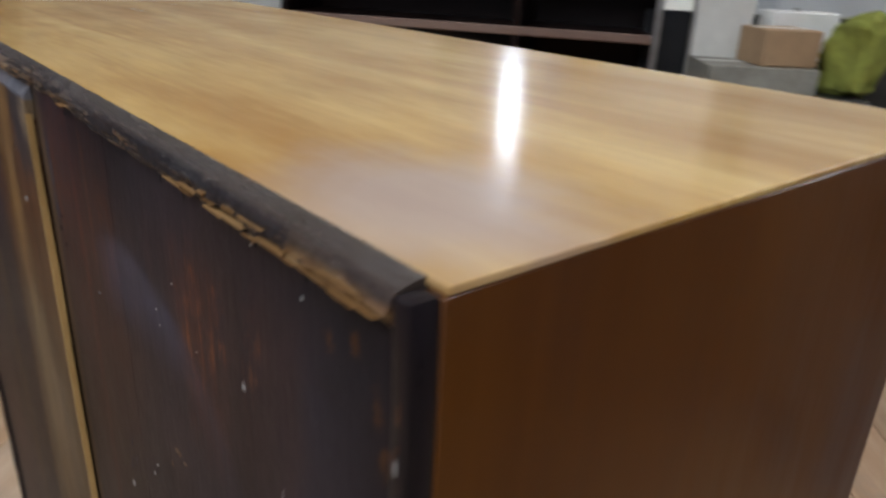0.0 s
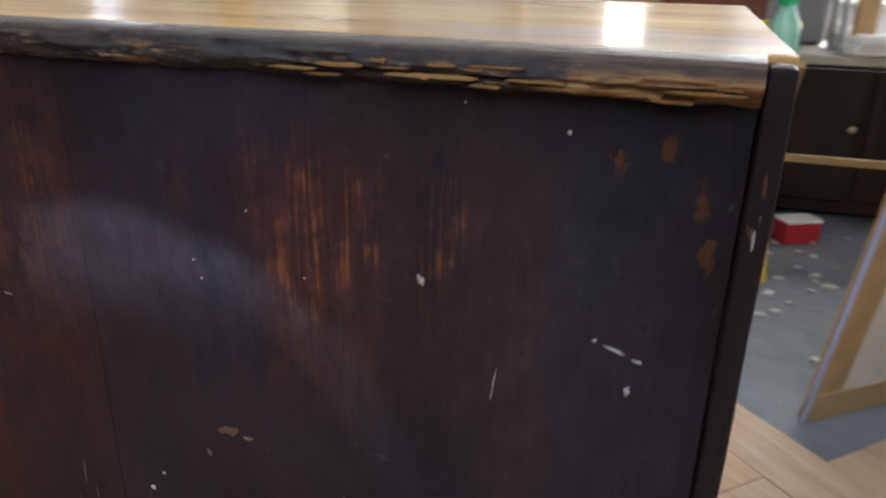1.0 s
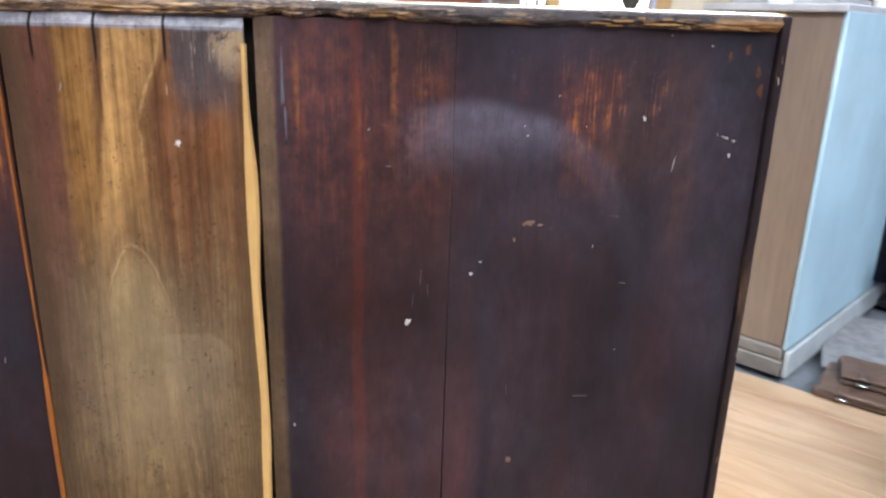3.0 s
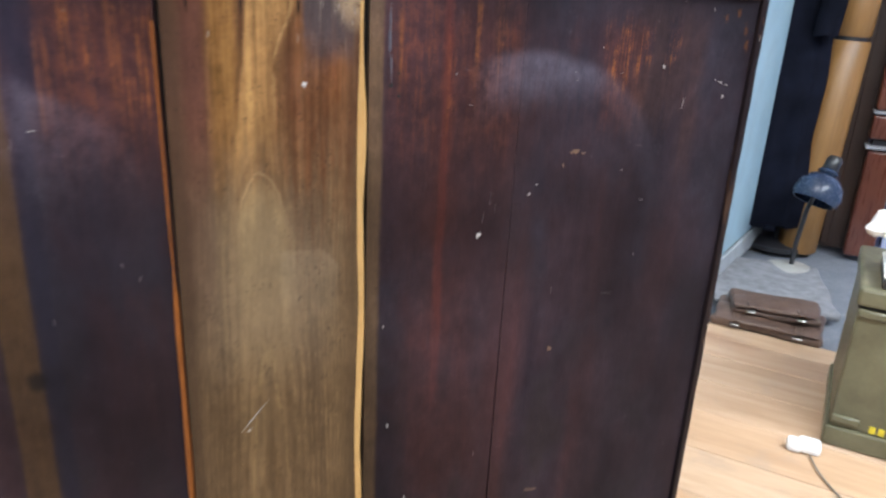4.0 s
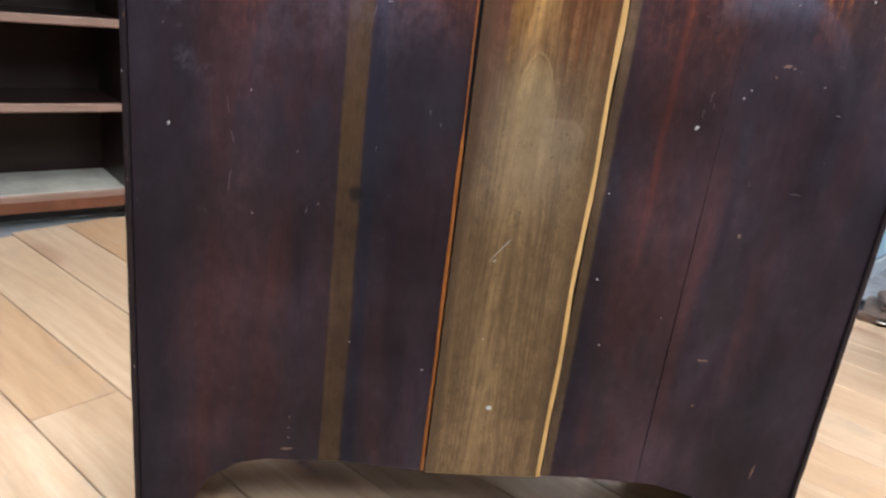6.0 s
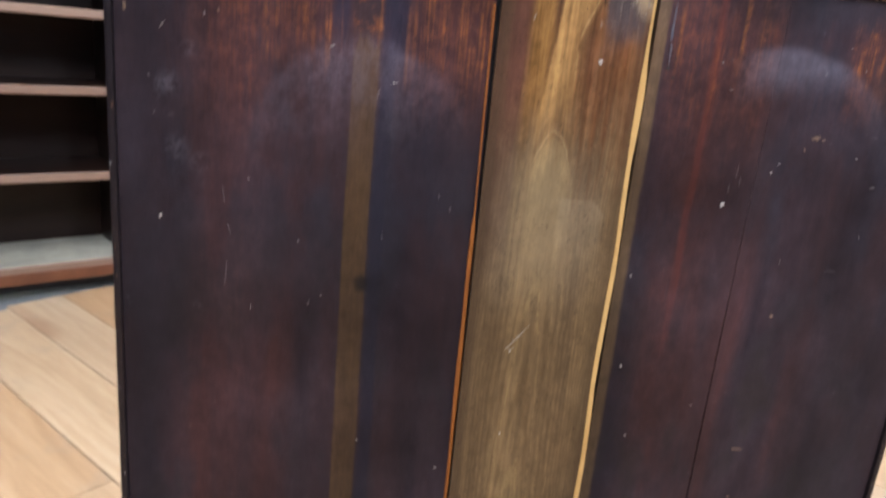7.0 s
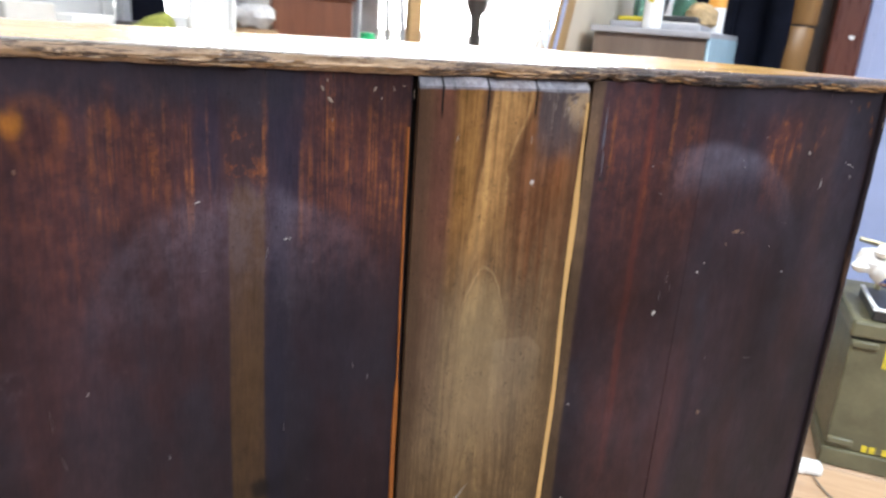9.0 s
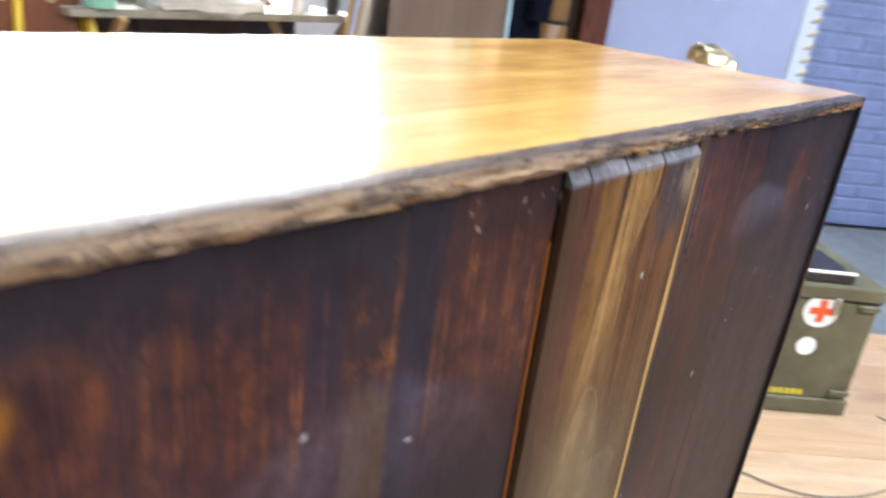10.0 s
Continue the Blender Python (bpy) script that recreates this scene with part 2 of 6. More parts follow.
def wall(name, a0, b0, a1, b1, holes=(), label="plain white painted shop wall", mat=M_white, thick=0.2):
    """A wall between two points of the shop's plan; holes are (from, to, bottom, top) along it."""
    length, turn = math.hypot(a1 - a0, b1 - b0), math.degrees(math.atan2(b1 - b0, a1 - a0))
    b = bmesh.new()
    x = 0.0
    for h0, h1, z0, z1 in sorted(holes):
        bm_box(h0 - x, thick, HIGH, ((x + h0) / 2, 0, HIGH / 2), bm=b)
        bm_box(h1 - h0, thick, z0, ((h0 + h1) / 2, 0, z0 / 2), bm=b)
        bm_box(h1 - h0, thick, HIGH - z1, ((h0 + h1) / 2, 0, (HIGH + z1) / 2), bm=b)
        x = h1
    bm_box(length - x, thick, HIGH, ((x + length) / 2, 0, HIGH / 2), bm=b)
    ob = solo(name, b, mat, at(a0, b0, 0, turn), label, "wall", kind="structure")
    return ob, at(a0, b0, 0, turn)


def window(name, m, h0, h1, z0, z1, pane_mat, bars=2, label=""):
    ob = thing(name, m, label, "window", kind="structure")
    w, h = h1 - h0, z1 - z0
    f = bm_box(w, 0.08, 0.06, ((h0 + h1) / 2, 0, z0 + 0.03), 0.006)
    bm_box(w, 0.08, 0.06, ((h0 + h1) / 2, 0, z1 - 0.03), 0.006, bm=f)
    for k in range(bars + 1):
        bm_box(0.06, 0.075, h - 0.12, (h0 + 0.03 + (w - 0.06) * k / bars, 0, (z0 + z1) / 2), 0.006, bm=f)
    part("window_frame", f, M_frame, ob)
    for k in range(bars):
        step = (w - 0.06) / bars
        part("pane", bm_box(step - 0.06, 0.01, h - 0.12, (h0 + 0.03 + step * (k + 0.5), 0.01, (z0 + z1) / 2)), pane_mat, ob)
    part("window_sill", bm_box(w + 0.1, 0.3, 0.04, ((h0 + h1) / 2, -0.06, z0 - 0.022), 0.006), M_frame, ob)


_, m_back = wall("wall_back", LEFT, FAR, RIGHT, FAR, [(2.35, 3.5, 0.9, 3.08), (3.9, 7.2, 0.9, 3.08)])
window("window_1", m_back, 3.9, 7.2, 0.9, 3.08, M_window, 3, "wide bright daylight window in white frame")
window("window_3", m_back, 2.35, 3.5, 0.9, 3.08, M_side_window, 2, "bright daylight window in white frame")
_, m_end = wall("wall_end", LEFT, NEAR, LEFT, FAR, [(5.2, 5.52, 0.9, 3.12), (8.25, 8.75, 0.9, 3.12)])
window("window_4", m_end, 8.25, 8.75, 0.9, 3.12, M_side_window, 1, "tall daylight window in white frame")
window("window_2", m_end, 5.2, 5.52, 0.9, 3.12, M_far_window, 1, "tall narrow daylight window in white frame")
wall("wall_near", RIGHT, NEAR, LEFT, NEAR, (), "unseen shop wall, kept dark grey-blue to cut bounced light", M_dull)
wall("wall_side", RIGHT, FAR, RIGHT, NEAR, (), "unseen shop wall, kept dark grey-blue to cut bounced light", M_dull)

# unseen tube battens added over and behind the camera to light the shop
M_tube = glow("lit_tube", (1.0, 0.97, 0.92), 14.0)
batten = thing("ceiling_light", at(0.3, -0.5, HIGH), "unseen white batten with lit tubes, added to light the shop", "ceiling light", "battens under the ceiling")
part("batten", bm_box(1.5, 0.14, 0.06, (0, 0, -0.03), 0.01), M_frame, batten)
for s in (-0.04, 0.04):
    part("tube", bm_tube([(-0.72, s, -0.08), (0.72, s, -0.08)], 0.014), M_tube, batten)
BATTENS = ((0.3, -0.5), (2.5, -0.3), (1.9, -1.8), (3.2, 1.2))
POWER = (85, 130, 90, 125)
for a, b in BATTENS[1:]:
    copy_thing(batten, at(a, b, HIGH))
# area lamps under the added battens, stronger to the right
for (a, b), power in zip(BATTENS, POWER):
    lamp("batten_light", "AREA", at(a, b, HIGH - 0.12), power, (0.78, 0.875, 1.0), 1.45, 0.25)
# the sky's light in the openings
lamp("window_light", "AREA", at(LEFT + 5.55, FAR - 0.14, 2.0) @ pose(0, 0, 0, -90), 130, (0.85, 0.91, 1.0), 3.2, 2.0)

# floorboards, laid up to the ragged edge of the concrete
LAY = -45.0
boards = thing("floorboards", pose(0, 0, 0, 0, 0, LAY), "pale knotty pine floorboards, worn and dusty", "floor", kind="structure")
random.seed(4)
SEAMS = [0.02 - 0.176 * k for k in range(18, 0, -1)] + [0.02, 0.196, 0.385, 0.55, 0.712, 0.889, 1.066, 1.25, 1.425, 1.6, 1.775, 1.95, 2.09, 2.2]
plank_meshes = {}
for k, (b0, b1) in enumerate(zip(SEAMS, SEAMS[1:])):
    row, end = round(b1 - b0, 3), 4.3
    a = -1.46 + random.uniform(-0.03, 0.02)
    if b1 > 1.97:
        a = 0.06 + random.uniform(-0.02, 0.05)
    first = True
    while a < end - 0.3:
        size = random.choice((1.1, 1.5, 1.9, 2.3))
        if b0 == 0.02 and first:
            size = -0.441 - a
        elif 0.68 < b0 < 1.62:
            size = 1.5 if first else 2.6
        first = False
        size = round(min(size, 4.5 - a), 2)
        if (size, row) not in plank_meshes:
            bb = bm_box(size - 0.002, row - 0.0028, 0.022, (size / 2, row / 2, -0.011), 0.0014)
            plank_meshes[size, row] = mesh_of("plank", bb, M_board, 0)
        part("plank", plank_meshes[size, row], None, boards, m=pose(a, b0, random.uniform(-0.0008, 0.0)))
        a += size

# painted brick wall round the nook
NOOK = 3.42
brick_wall = thing("wall_brick", at(0, NOOK), "blue painted brick wall of the nook", "wall", kind="structure")
part("wall_core", bm_box(4.0, 0.2, HIGH, (2.6, 0.1035, HIGH / 2)), M_mortar, brick_wall)
brick_mesh = mesh_of("brick", bm_box(0.212, 0.02, 0.063, (0, 0, 0), 0.005), M_brick, 0)
for r in range(24):
    for c in range(10):
        part("brick", brick_mesh, None, brick_wall, m=pose(2.28 + 0.225 * c + (0.112 if r % 2 else 0), 0.009 + random.uniform(-0.002, 0.002), 0.04 + 0.075 * r, 0, 0, random.uniform(-0.5, 0.5)))

# ---- the chest of drawers, its back to the camera ----
def step(t, v, lo, hi):
    """0 below lo, 1 above hi, smooth between."""
    n = t.nodes.new("ShaderNodeMapRange")
    n.interpolation_type = "SMOOTHSTEP"
    n.inputs["From Min"].default_value, n.inputs["From Max"].default_value = lo, hi
    link(t, v, n.inputs["Value"])
    return n.outputs[0]


def calc(t, op, a, b=None, c=None):
    n = t.nodes.new("ShaderNodeMath")
    n.operation = op
    for socket, value in zip(n.inputs, (a, b, c)):
        if isinstance(value, (int, float)):
            socket.default_value = value
        elif value is not None:
            link(t, value, socket)
    return n.outputs[0]


def shape_group(name, sockets, build):
    """A small node tree with float inputs and one float output, used many times."""
    g = bpy.data.node_groups.new(name, "ShaderNodeTree")
    for k in sockets:
        g.interface.new_socket(k, in_out="INPUT", socket_type="NodeSocketFloat")
    g.interface.new_socket("shape", in_out="OUTPUT", socket_type="NodeSocketFloat")
    source, sink = g.nodes.new("NodeGroupInput"), g.nodes.new("NodeGroupOutput")
    g.links.new(build(g, {k: source.outputs[k] for k in sockets}), sink.inputs[0])
    return g


def use_group(t, g, *values):
    n = t.nodes.new("ShaderNodeGroup")
    n.node_tree = g
    for socket, value in zip(n.inputs, values):
        if isinstance(value, (int, float)):
            socket.default_value = value
        else:
            link(t, value, socket)
    return n.outputs[0]


def edge_of(g, v, at_value, soft):
    n = g.nodes.new("ShaderNodeMapRange")
    n.interpolation_type = "SMOOTHSTEP"
    link(g, v, n.inputs["Value"])
    link(g, calc(g, "SUBTRACT", at_value, soft), n.inputs["From Min"])
    link(g, calc(g, "ADD", at_value, soft), n.inputs["From Max"])
    return n.outputs[0]


def build_band(g, i):
    return calc(g, "MULTIPLY", edge_of(g, i["v"], i["lo"], i["soft"]), calc(g, "SUBTRACT", 1.0, edge_of(g, i["v"], i["hi"], i["soft"])))


BAND = shape_group("band", ("v", "lo", "hi", "soft"), build_band)


def build_patch(g, i):
    return calc(g, "MULTIPLY", use_group(g, BAND, i["x"], i["x0"], i["x1"], i["sx"]), use_group(g, BAND, i["z"], i["z0"], i["z1"], i["sz"]))


PATCH = shape_group("patch", ("x", "z", "x0", "x1", "sx", "z0", "z1", "sz"), build_patch)
DRIFT = shape_group("drift", ("v", "by", "amount"), lambda g, i: calc(g, "ADD", i["v"], calc(g, "MULTIPLY", calc(g, "SUBTRACT", i["by"], 0.5), i["amount"])))


def build_round(g, i):
    dx, dz = calc(g, "SUBTRACT", i["x"], i["cx"]), calc(g, "MULTIPLY", calc(g, "SUBTRACT", i["z"], i["cz"]), i["squash"])
    return calc(g, "SQRT", calc(g, "ADD", calc(g, "MULTIPLY", dx, dx), calc(g, "MULTIPLY", dz, dz)))


ROUND = shape_group("round", ("x", "z", "cx", "cz", "squash"), build_round)


def band(t, v, lo, hi, soft):
    return use_group(t, BAND, v, lo, hi, soft)


def round_of(t, x, z, cx, cz, squash=1.0):
    return use_group(t, ROUND, x, z, cx, cz, squash)


def back_board(name, strip=False):
    """Old dark stain worn to orange at the top, with streaks, polish smears and a paler band."""
    m, t, p = nodes(name)
    obj = t.nodes.new("ShaderNodeTexCoord").outputs["Object"]
    sep = t.nodes.new("ShaderNodeSeparateXYZ")
    link(t, obj, sep.inputs[0])
    x, z = sep.outputs[0], sep.outputs[2]

    def stretched(sx, sz):
        mp = t.nodes.new("ShaderNodeMapping")
        mp.inputs["Scale"].default_value = (sx, 1, sz)
        link(t, obj, mp.inputs[0])
        return mp.outputs[0]

    def times(*v):
        out = v[0]
        for w in v[1:]:
            out = calc(t, "MULTIPLY", out, w)
        return out

    def less(v):
        return calc(t, "SUBTRACT", 1.0, v)

    def most(*v):
        out = v[0]
        for w in v[1:]:
            out = calc(t, "MAXIMUM", out, w)
        return out

    def drift(v, by, amount):
        return use_group(t, DRIFT, v, by, amount)

    wide = noise_tex(t, stretched(1, 0.07), 17, 4, 0.6, 0.3)
    streak = noise_tex(t, stretched(1, 0.05), 190, 5, 0.7, 0.2)
    thin = noise_tex(t, stretched(1, 0.025), 560, 4, 0.7)
    fine = noise_tex(t, stretched(1, 0.05), 800, 4, 0.75)
    zone = noise_tex(t, stretched(1, 0.3), 15, 5, 0.6)
    cloud = noise_tex(t, stretched(1, 0.55), 7, 5, 0.62)
    blotch = noise_tex(t, stretched(1, 0.6), 26, 5, 0.7)
    mottle = noise_tex(t, stretched(1, 0.75), 70, 5, 0.7)
    speck = noise_tex(t, stretched(1, 0.8), 240, 3, 0.6)
    # ragged coordinates, so that no patch ends in a ruled line
    jx = drift(drift(x, blotch, 0.012), streak, 0.004)
    jz = drift(drift(drift(z, streak, 0.07), blotch, 0.05), thin, 0.03)
    lx = drift(x, cloud, 0.01)

    def patch(x0, x1, sx, z0, z1, sz):
        return use_group(t, PATCH, jx, jz, x0, x1, sx, z0, z1, sz)

    def line(x0, x1, z0, z1, soft=0.0022):
        return use_group(t, PATCH, lx, jz, x0, x1, soft, z0, z1, 0.026)

    if not strip:
        c = ramp(t, wide, [(0.3, (0.0122, 0.0086, 0.0114)), (0.5, (0.0208, 0.0122, 0.0142)), (0.72, (0.0315, 0.0136, 0.0132))])
        c = mix(t, times(step(t, zone, 0.42, 0.66), 0.5), c, (0.0262, 0.0186, 0.0228))
        c = mix(t, times(step(t, fine, 0.45, 0.75), 0.22), c, (0.026, 0.019, 0.021))
        c = mix(t, times(step(t, drift(cloud, zone, 0.8), 0.46, 0.66), 0.62), c, (0.0132, 0.0136, 0.0192))
        c = mix(t, times(step(t, drift(zone, cloud, 0.9), 0.5, 0.66), less(step(t, z, 0.45, 0.75)), 0.6), c, (0.0175, 0.0112, 0.0098))
        # red-brown tone where the stain has thinned, strongest high up
        high = step(t, drift(z, cloud, 0.3), 0.72, 0.93)
        warm = times(high, step(t, drift(zone, streak, 0.35), 0.4, 0.66), less(times(step(t, x, 0.76, 0.8), 0.55)))
        c = mix(t, times(warm, 0.55), c, mix(t, drift(streak, mottle, 1.2), (0.02, 0.0095, 0.01), (0.056, 0.0195, 0.0135)))
        reds = most(times(patch(0.105, 0.168, 0.022, 0.78, 0.975, 0.07), 0.9), times(patch(0.09, 0.18, 0.03, 0.35, 0.8, 0.12), 0.4), times(patch(0.168, 0.25, 0.02, 0.86, 0.965, 0.04), 0.8),
                    times(patch(0.33, 0.436, 0.02, 0.83, 1.0, 0.06), 0.9), times(patch(0.636, 0.768, 0.014, 0.8, 1.0, 0.09), 0.9),
                    times(patch(0.655, 0.735, 0.02, 0.4, 0.84, 0.1), 0.55), times(patch(0.862, 0.912, 0.012, 0.86, 0.965, 0.03), 0.8))
        c = mix(t, times(reds, 0.62, calc(t, "ADD", 0.2, times(drift(streak, zone, 0.7), 1.1))), c, mix(t, drift(streak, mottle, 1.2), (0.016, 0.0078, 0.0078), (0.064, 0.0205, 0.0145)))
        glowing = times(reds, high, step(t, drift(drift(thin, zone, 0.7), mottle, 0.8), 0.46, 0.68))
        c = mix(t, times(glowing, 0.45), c, (0.09, 0.0275, 0.0105))
        # orange grain lines laid bare
        grain = step(t, thin, 0.4, 0.58)
        bare = most(times(line(0.171, 0.176, 0.88, 0.955), grain), times(line(0.183, 0.187, 0.87, 0.96), grain, 0.8),
                    times(line(0.2, 0.204, 0.88, 0.945), grain, 0.6), times(line(0.211, 0.217, 0.885, 0.965), grain), line(0.222, 0.2245, 0.88, 0.97),
                    times(line(0.236, 0.242, 0.868, 0.942), grain), line(0.2535, 0.2555, 0.9, 0.95, 0.0008), times(line(0.2955, 0.3005, 0.875, 0.97), 0.8),
                    times(line(0.3275, 0.3305, 0.85, 0.93), 0.8), times(line(0.336, 0.3385, 0.87, 0.93), 0.6), times(line(0.35, 0.358, 0.885, 0.97), grain, 0.8),
                    times(line(0.368, 0.374, 0.88, 0.955), grain, 0.7), times(line(0.386, 0.395, 0.87, 0.965), grain, 0.8))
        fence = times(patch(0.392, 0.4345, 0.006, 0.85, 0.985, 0.03), step(t, calc(t, "SINE", calc(t, "MULTIPLY", drift(x, zone, 0.004), 1150.0)), -0.6, 0.9), step(t, drift(streak, zone, 0.6), 0.3, 0.62))
        bare = most(bare, times(fence, 0.85), times(line(0.4285, 0.4355, 0.72, 0.9), 0.75))
        bare = most(bare, line(0.7215, 0.7265, 0.905, 0.985, 0.002), times(line(0.694, 0.699, 0.84, 0.93), 0.7), times(line(0.6445, 0.649, 0.9, 0.96), 0.7), times(line(0.741, 0.753, 0.91, 0.975, 0.003), grain, 0.75))
        scraped = most(patch(0.872, 0.893, 0.003, 0.89, 0.962, 0.012), patch(0.9, 0.919, 0.003, 0.915, 0.955, 0.012), patch(0.934, 0.951, 0.003, 0.912, 0.965, 0.012), times(patch(0.862, 0.868, 0.002, 0.91, 0.96, 0.01), 0.6))
        bare = most(bare, times(scraped, step(t, drift(thin, mottle, 0.35), 0.49, 0.6), 0.95))
        c = mix(t, times(bare, step(t, drift(streak, mottle, 0.9), 0.32, 0.66), 0.6), c, mix(t, drift(speck, mottle, 0.6), (0.075, 0.02, 0.006), (0.24, 0.088, 0.021)))
        # the flame-shaped knot
        knob = drift(drift(round_of(t, x, z, 0.121, 0.94, 0.8), mottle, 0.008), speck, 0.004)
        c = mix(t, times(less(step(t, knob, 0.002, 0.012)), 0.7), c, (0.22, 0.085, 0.013))
        hood = drift(drift(round_of(t, x, z, 0.136, 0.935, 0.75), mottle, 0.01), streak, 0.006)
        c = mix(t, times(band(t, hood, 0.014, 0.021, 0.004), step(t, z, 0.9, 0.945), 0.45, step(t, streak, 0.3, 0.6)), c, (0.14, 0.044, 0.01))
        c = mix(t, times(less(step(t, hood, 0.004, 0.014)), 0.4), c, (0.03, 0.013, 0.013))
        # paler olive band with a knot, its dark border and the mottled head
        jig = drift(x, cloud, 0.008)
        olive = times(band(t, jig, 0.268, 0.2985, 0.0016), less(step(t, jz, 0.88, 0.895)), calc(t, "ADD", 0.35, times(cloud, 0.9)))
        c = mix(t, times(olive, 0.95), c, mix(t, drift(streak, mottle, 0.5), (0.026, 0.015, 0.0098), (0.068, 0.038, 0.0165)))
        head = times(band(t, jig, 0.267, 0.2965, 0.002), step(t, z, 0.885, 0.9))
        c = mix(t, times(head, 0.4), c, (0.015, 0.0115, 0.0125))
        c = mix(t, times(head, step(t, mottle, 0.52, 0.64), less(step(t, z, 0.93, 0.955)), 0.5), c, (0.105, 0.032, 0.009))
        knot = less(step(t, drift(round_of(t, x, z, 0.294, 0.598, 0.9), mottle, 0.008), 0.005, 0.013))
        c = mix(t, times(knot, 0.8), c, (0.009, 0.0075, 0.0075))
        blue = most(times(band(t, jig, 0.3015, 0.318, 0.003), 0.85), patch(0.244, 0.263, 0.004, 0.89, 1.0, 0.02), times(patch(0.306, 0.33, 0.004, 0.86, 1.0, 0.03), 0.9), times(patch(0.3, 0.39, 0.02, 0.5, 0.88, 0.06), 0.35), times(patch(0.6, 0.66, 0.02, 0.2, 0.5, 0.05), 0.3))
        c = mix(t, times(blue, 0.62), c, (0.0105, 0.0108, 0.0185))
        # red vein, brown selvage beside the raw edge
        c = mix(t, times(band(t, drift(x, cloud, 0.016), 0.69, 0.699, 0.003), step(t, z, 0.45, 0.7), times(streak, 0.75)), c, (0.078, 0.018, 0.011))
        c = mix(t, times(band(t, drift(x, blotch, 0.006), 0.609, 0.629, 0.003), 0.85), c, mix(t, drift(streak, mottle, 0.8), (0.026, 0.018, 0.0125), (0.1, 0.061, 0.032)))
        # darker blue-grey towards the top, strongest at both ends
        top_dark = times(step(t, drift(drift(z, blotch, 0.08), streak, 0.04), 0.935, 0.972), most(times(less(step(t, x, 0.3, 0.36)), 0.85), times(step(t, x, 0.76, 0.8), 0.7), 0.25))
        c = mix(t, times(top_dark, 0.85), c, (0.0155, 0.0142, 0.0185))
        outer = most(times(less(step(t, drift(x, cloud, 0.05), 0.03, 0.1)), 0.6), times(step(t, drift(x, cloud, 0.08), 0.84, 0.98), 0.5))
        c = mix(t, times(outer, less(times(scraped, 0.8))), c, (0.0128, 0.0105, 0.0138))
        # brown veil, slate-blue corner and rust-coloured rubs by the side
        veil = times(most(patch(0.9, 0.968, 0.014, 0.86, 0.975, 0.03), times(patch(0.964, 0.984, 0.008, 0.8, 0.965, 0.04), 0.9)), less(times(scraped, 0.9)), calc(t, "ADD", 0.25, times(zone, 0.9)))
        c = mix(t, times(veil, 0.55), c, mix(t, drift(mottle, streak, 0.7), (0.017, 0.0105, 0.0092), (0.05, 0.0255, 0.0195)))
        slate = times(patch(0.982, 1.045, 0.012, 0.74, 0.972, 0.03), calc(t, "ADD", 0.1, times(step(t, drift(cloud, blotch, 0.7), 0.36, 0.62), 0.9)))
        c = mix(t, times(slate, 0.42), c, mix(t, drift(mottle, blotch, 0.8), (0.01, 0.01, 0.0142), (0.025, 0.0248, 0.032)))
        for rx, rz, big in ((1.0175, 0.97, 0.003), (1.003, 0.9655, 0.002), (1.0285, 0.9555, 0.0034), (1.0335, 0.9395, 0.0024)):
            spot = drift(drift(round_of(t, x, z, rx, rz, 0.5), mottle, 0.022), speck, 0.012)
            c = mix(t, times(less(step(t, spot, big * 0.15, big * 1.1)), 0.5), c, mix(t, drift(speck, mottle, 0.8), (0.05, 0.016, 0.006), (0.165, 0.066, 0.017)))
        # polish smears with a clear upper edge
        r1 = drift(drift(drift(round_of(t, x, z, 0.288, 0.752, 1.02), cloud, 0.06), blotch, 0.035), streak, 0.012)
        smear = times(less(step(t, r1, 0.128, 0.146)), step(t, drift(z, blotch, 0.1), 0.74, 0.88), less(times(step(t, x, 0.33, 0.4), 0.55)), step(t, drift(blotch, mottle, 0.6), 0.25, 0.6))
        r2 = drift(drift(round_of(t, x, z, 0.79, 0.768), cloud, 0.014), blotch, 0.01)
        inner = calc(t, "ADD", 0.11, times(step(t, x, 0.78, 0.88), 0.034))
        ring = times(step(t, calc(t, "SUBTRACT", r2, inner), -0.022, 0.02), less(step(t, r2, 0.149, 0.165)), step(t, z, 0.62, 0.9))
        ring = times(ring, step(t, drift(x, mottle, 0.03), 0.715, 0.76), less(times(step(t, x, 0.82, 0.95), 0.72)))
        haze = times(most(times(smear, 0.5), times(ring, 0.95)), calc(t, "ADD", 0.25, times(drift(blotch, mottle, 0.8), 1.1)))
        c = mix(t, times(haze, 0.55), c, (0.068, 0.062, 0.08))
        # rubbed clouds low on the left and scuffs elsewhere
        swirl = times(most(less(step(t, drift(round_of(t, x, z, 0.075, 0.75, 1.0), mottle, 0.03), 0.008, 0.022)), less(step(t, drift(round_of(t, x, z, 0.1, 0.735, 1.0), mottle, 0.03), 0.006, 0.018)), less(step(t, drift(round_of(t, x, z, 0.066, 0.822, 0.8), mottle, 0.03), 0.005, 0.018)), less(step(t, drift(round_of(t, x, z, 0.088, 0.862, 1.0), mottle, 0.03), 0.004, 0.014))), step(t, mottle, 0.42, 0.6))
        c = mix(t, times(swirl, 0.42), c, (0.06, 0.052, 0.062))
        scuff = times(step(t, blotch, 0.6, 0.74), step(t, cloud, 0.48, 0.62), step(t, speck, 0.4, 0.6))
        c = mix(t, times(scuff, 0.4), c, (0.075, 0.068, 0.082))
        pores = times(step(t, speck, 0.68, 0.74), step(t, mottle, 0.5, 0.62))
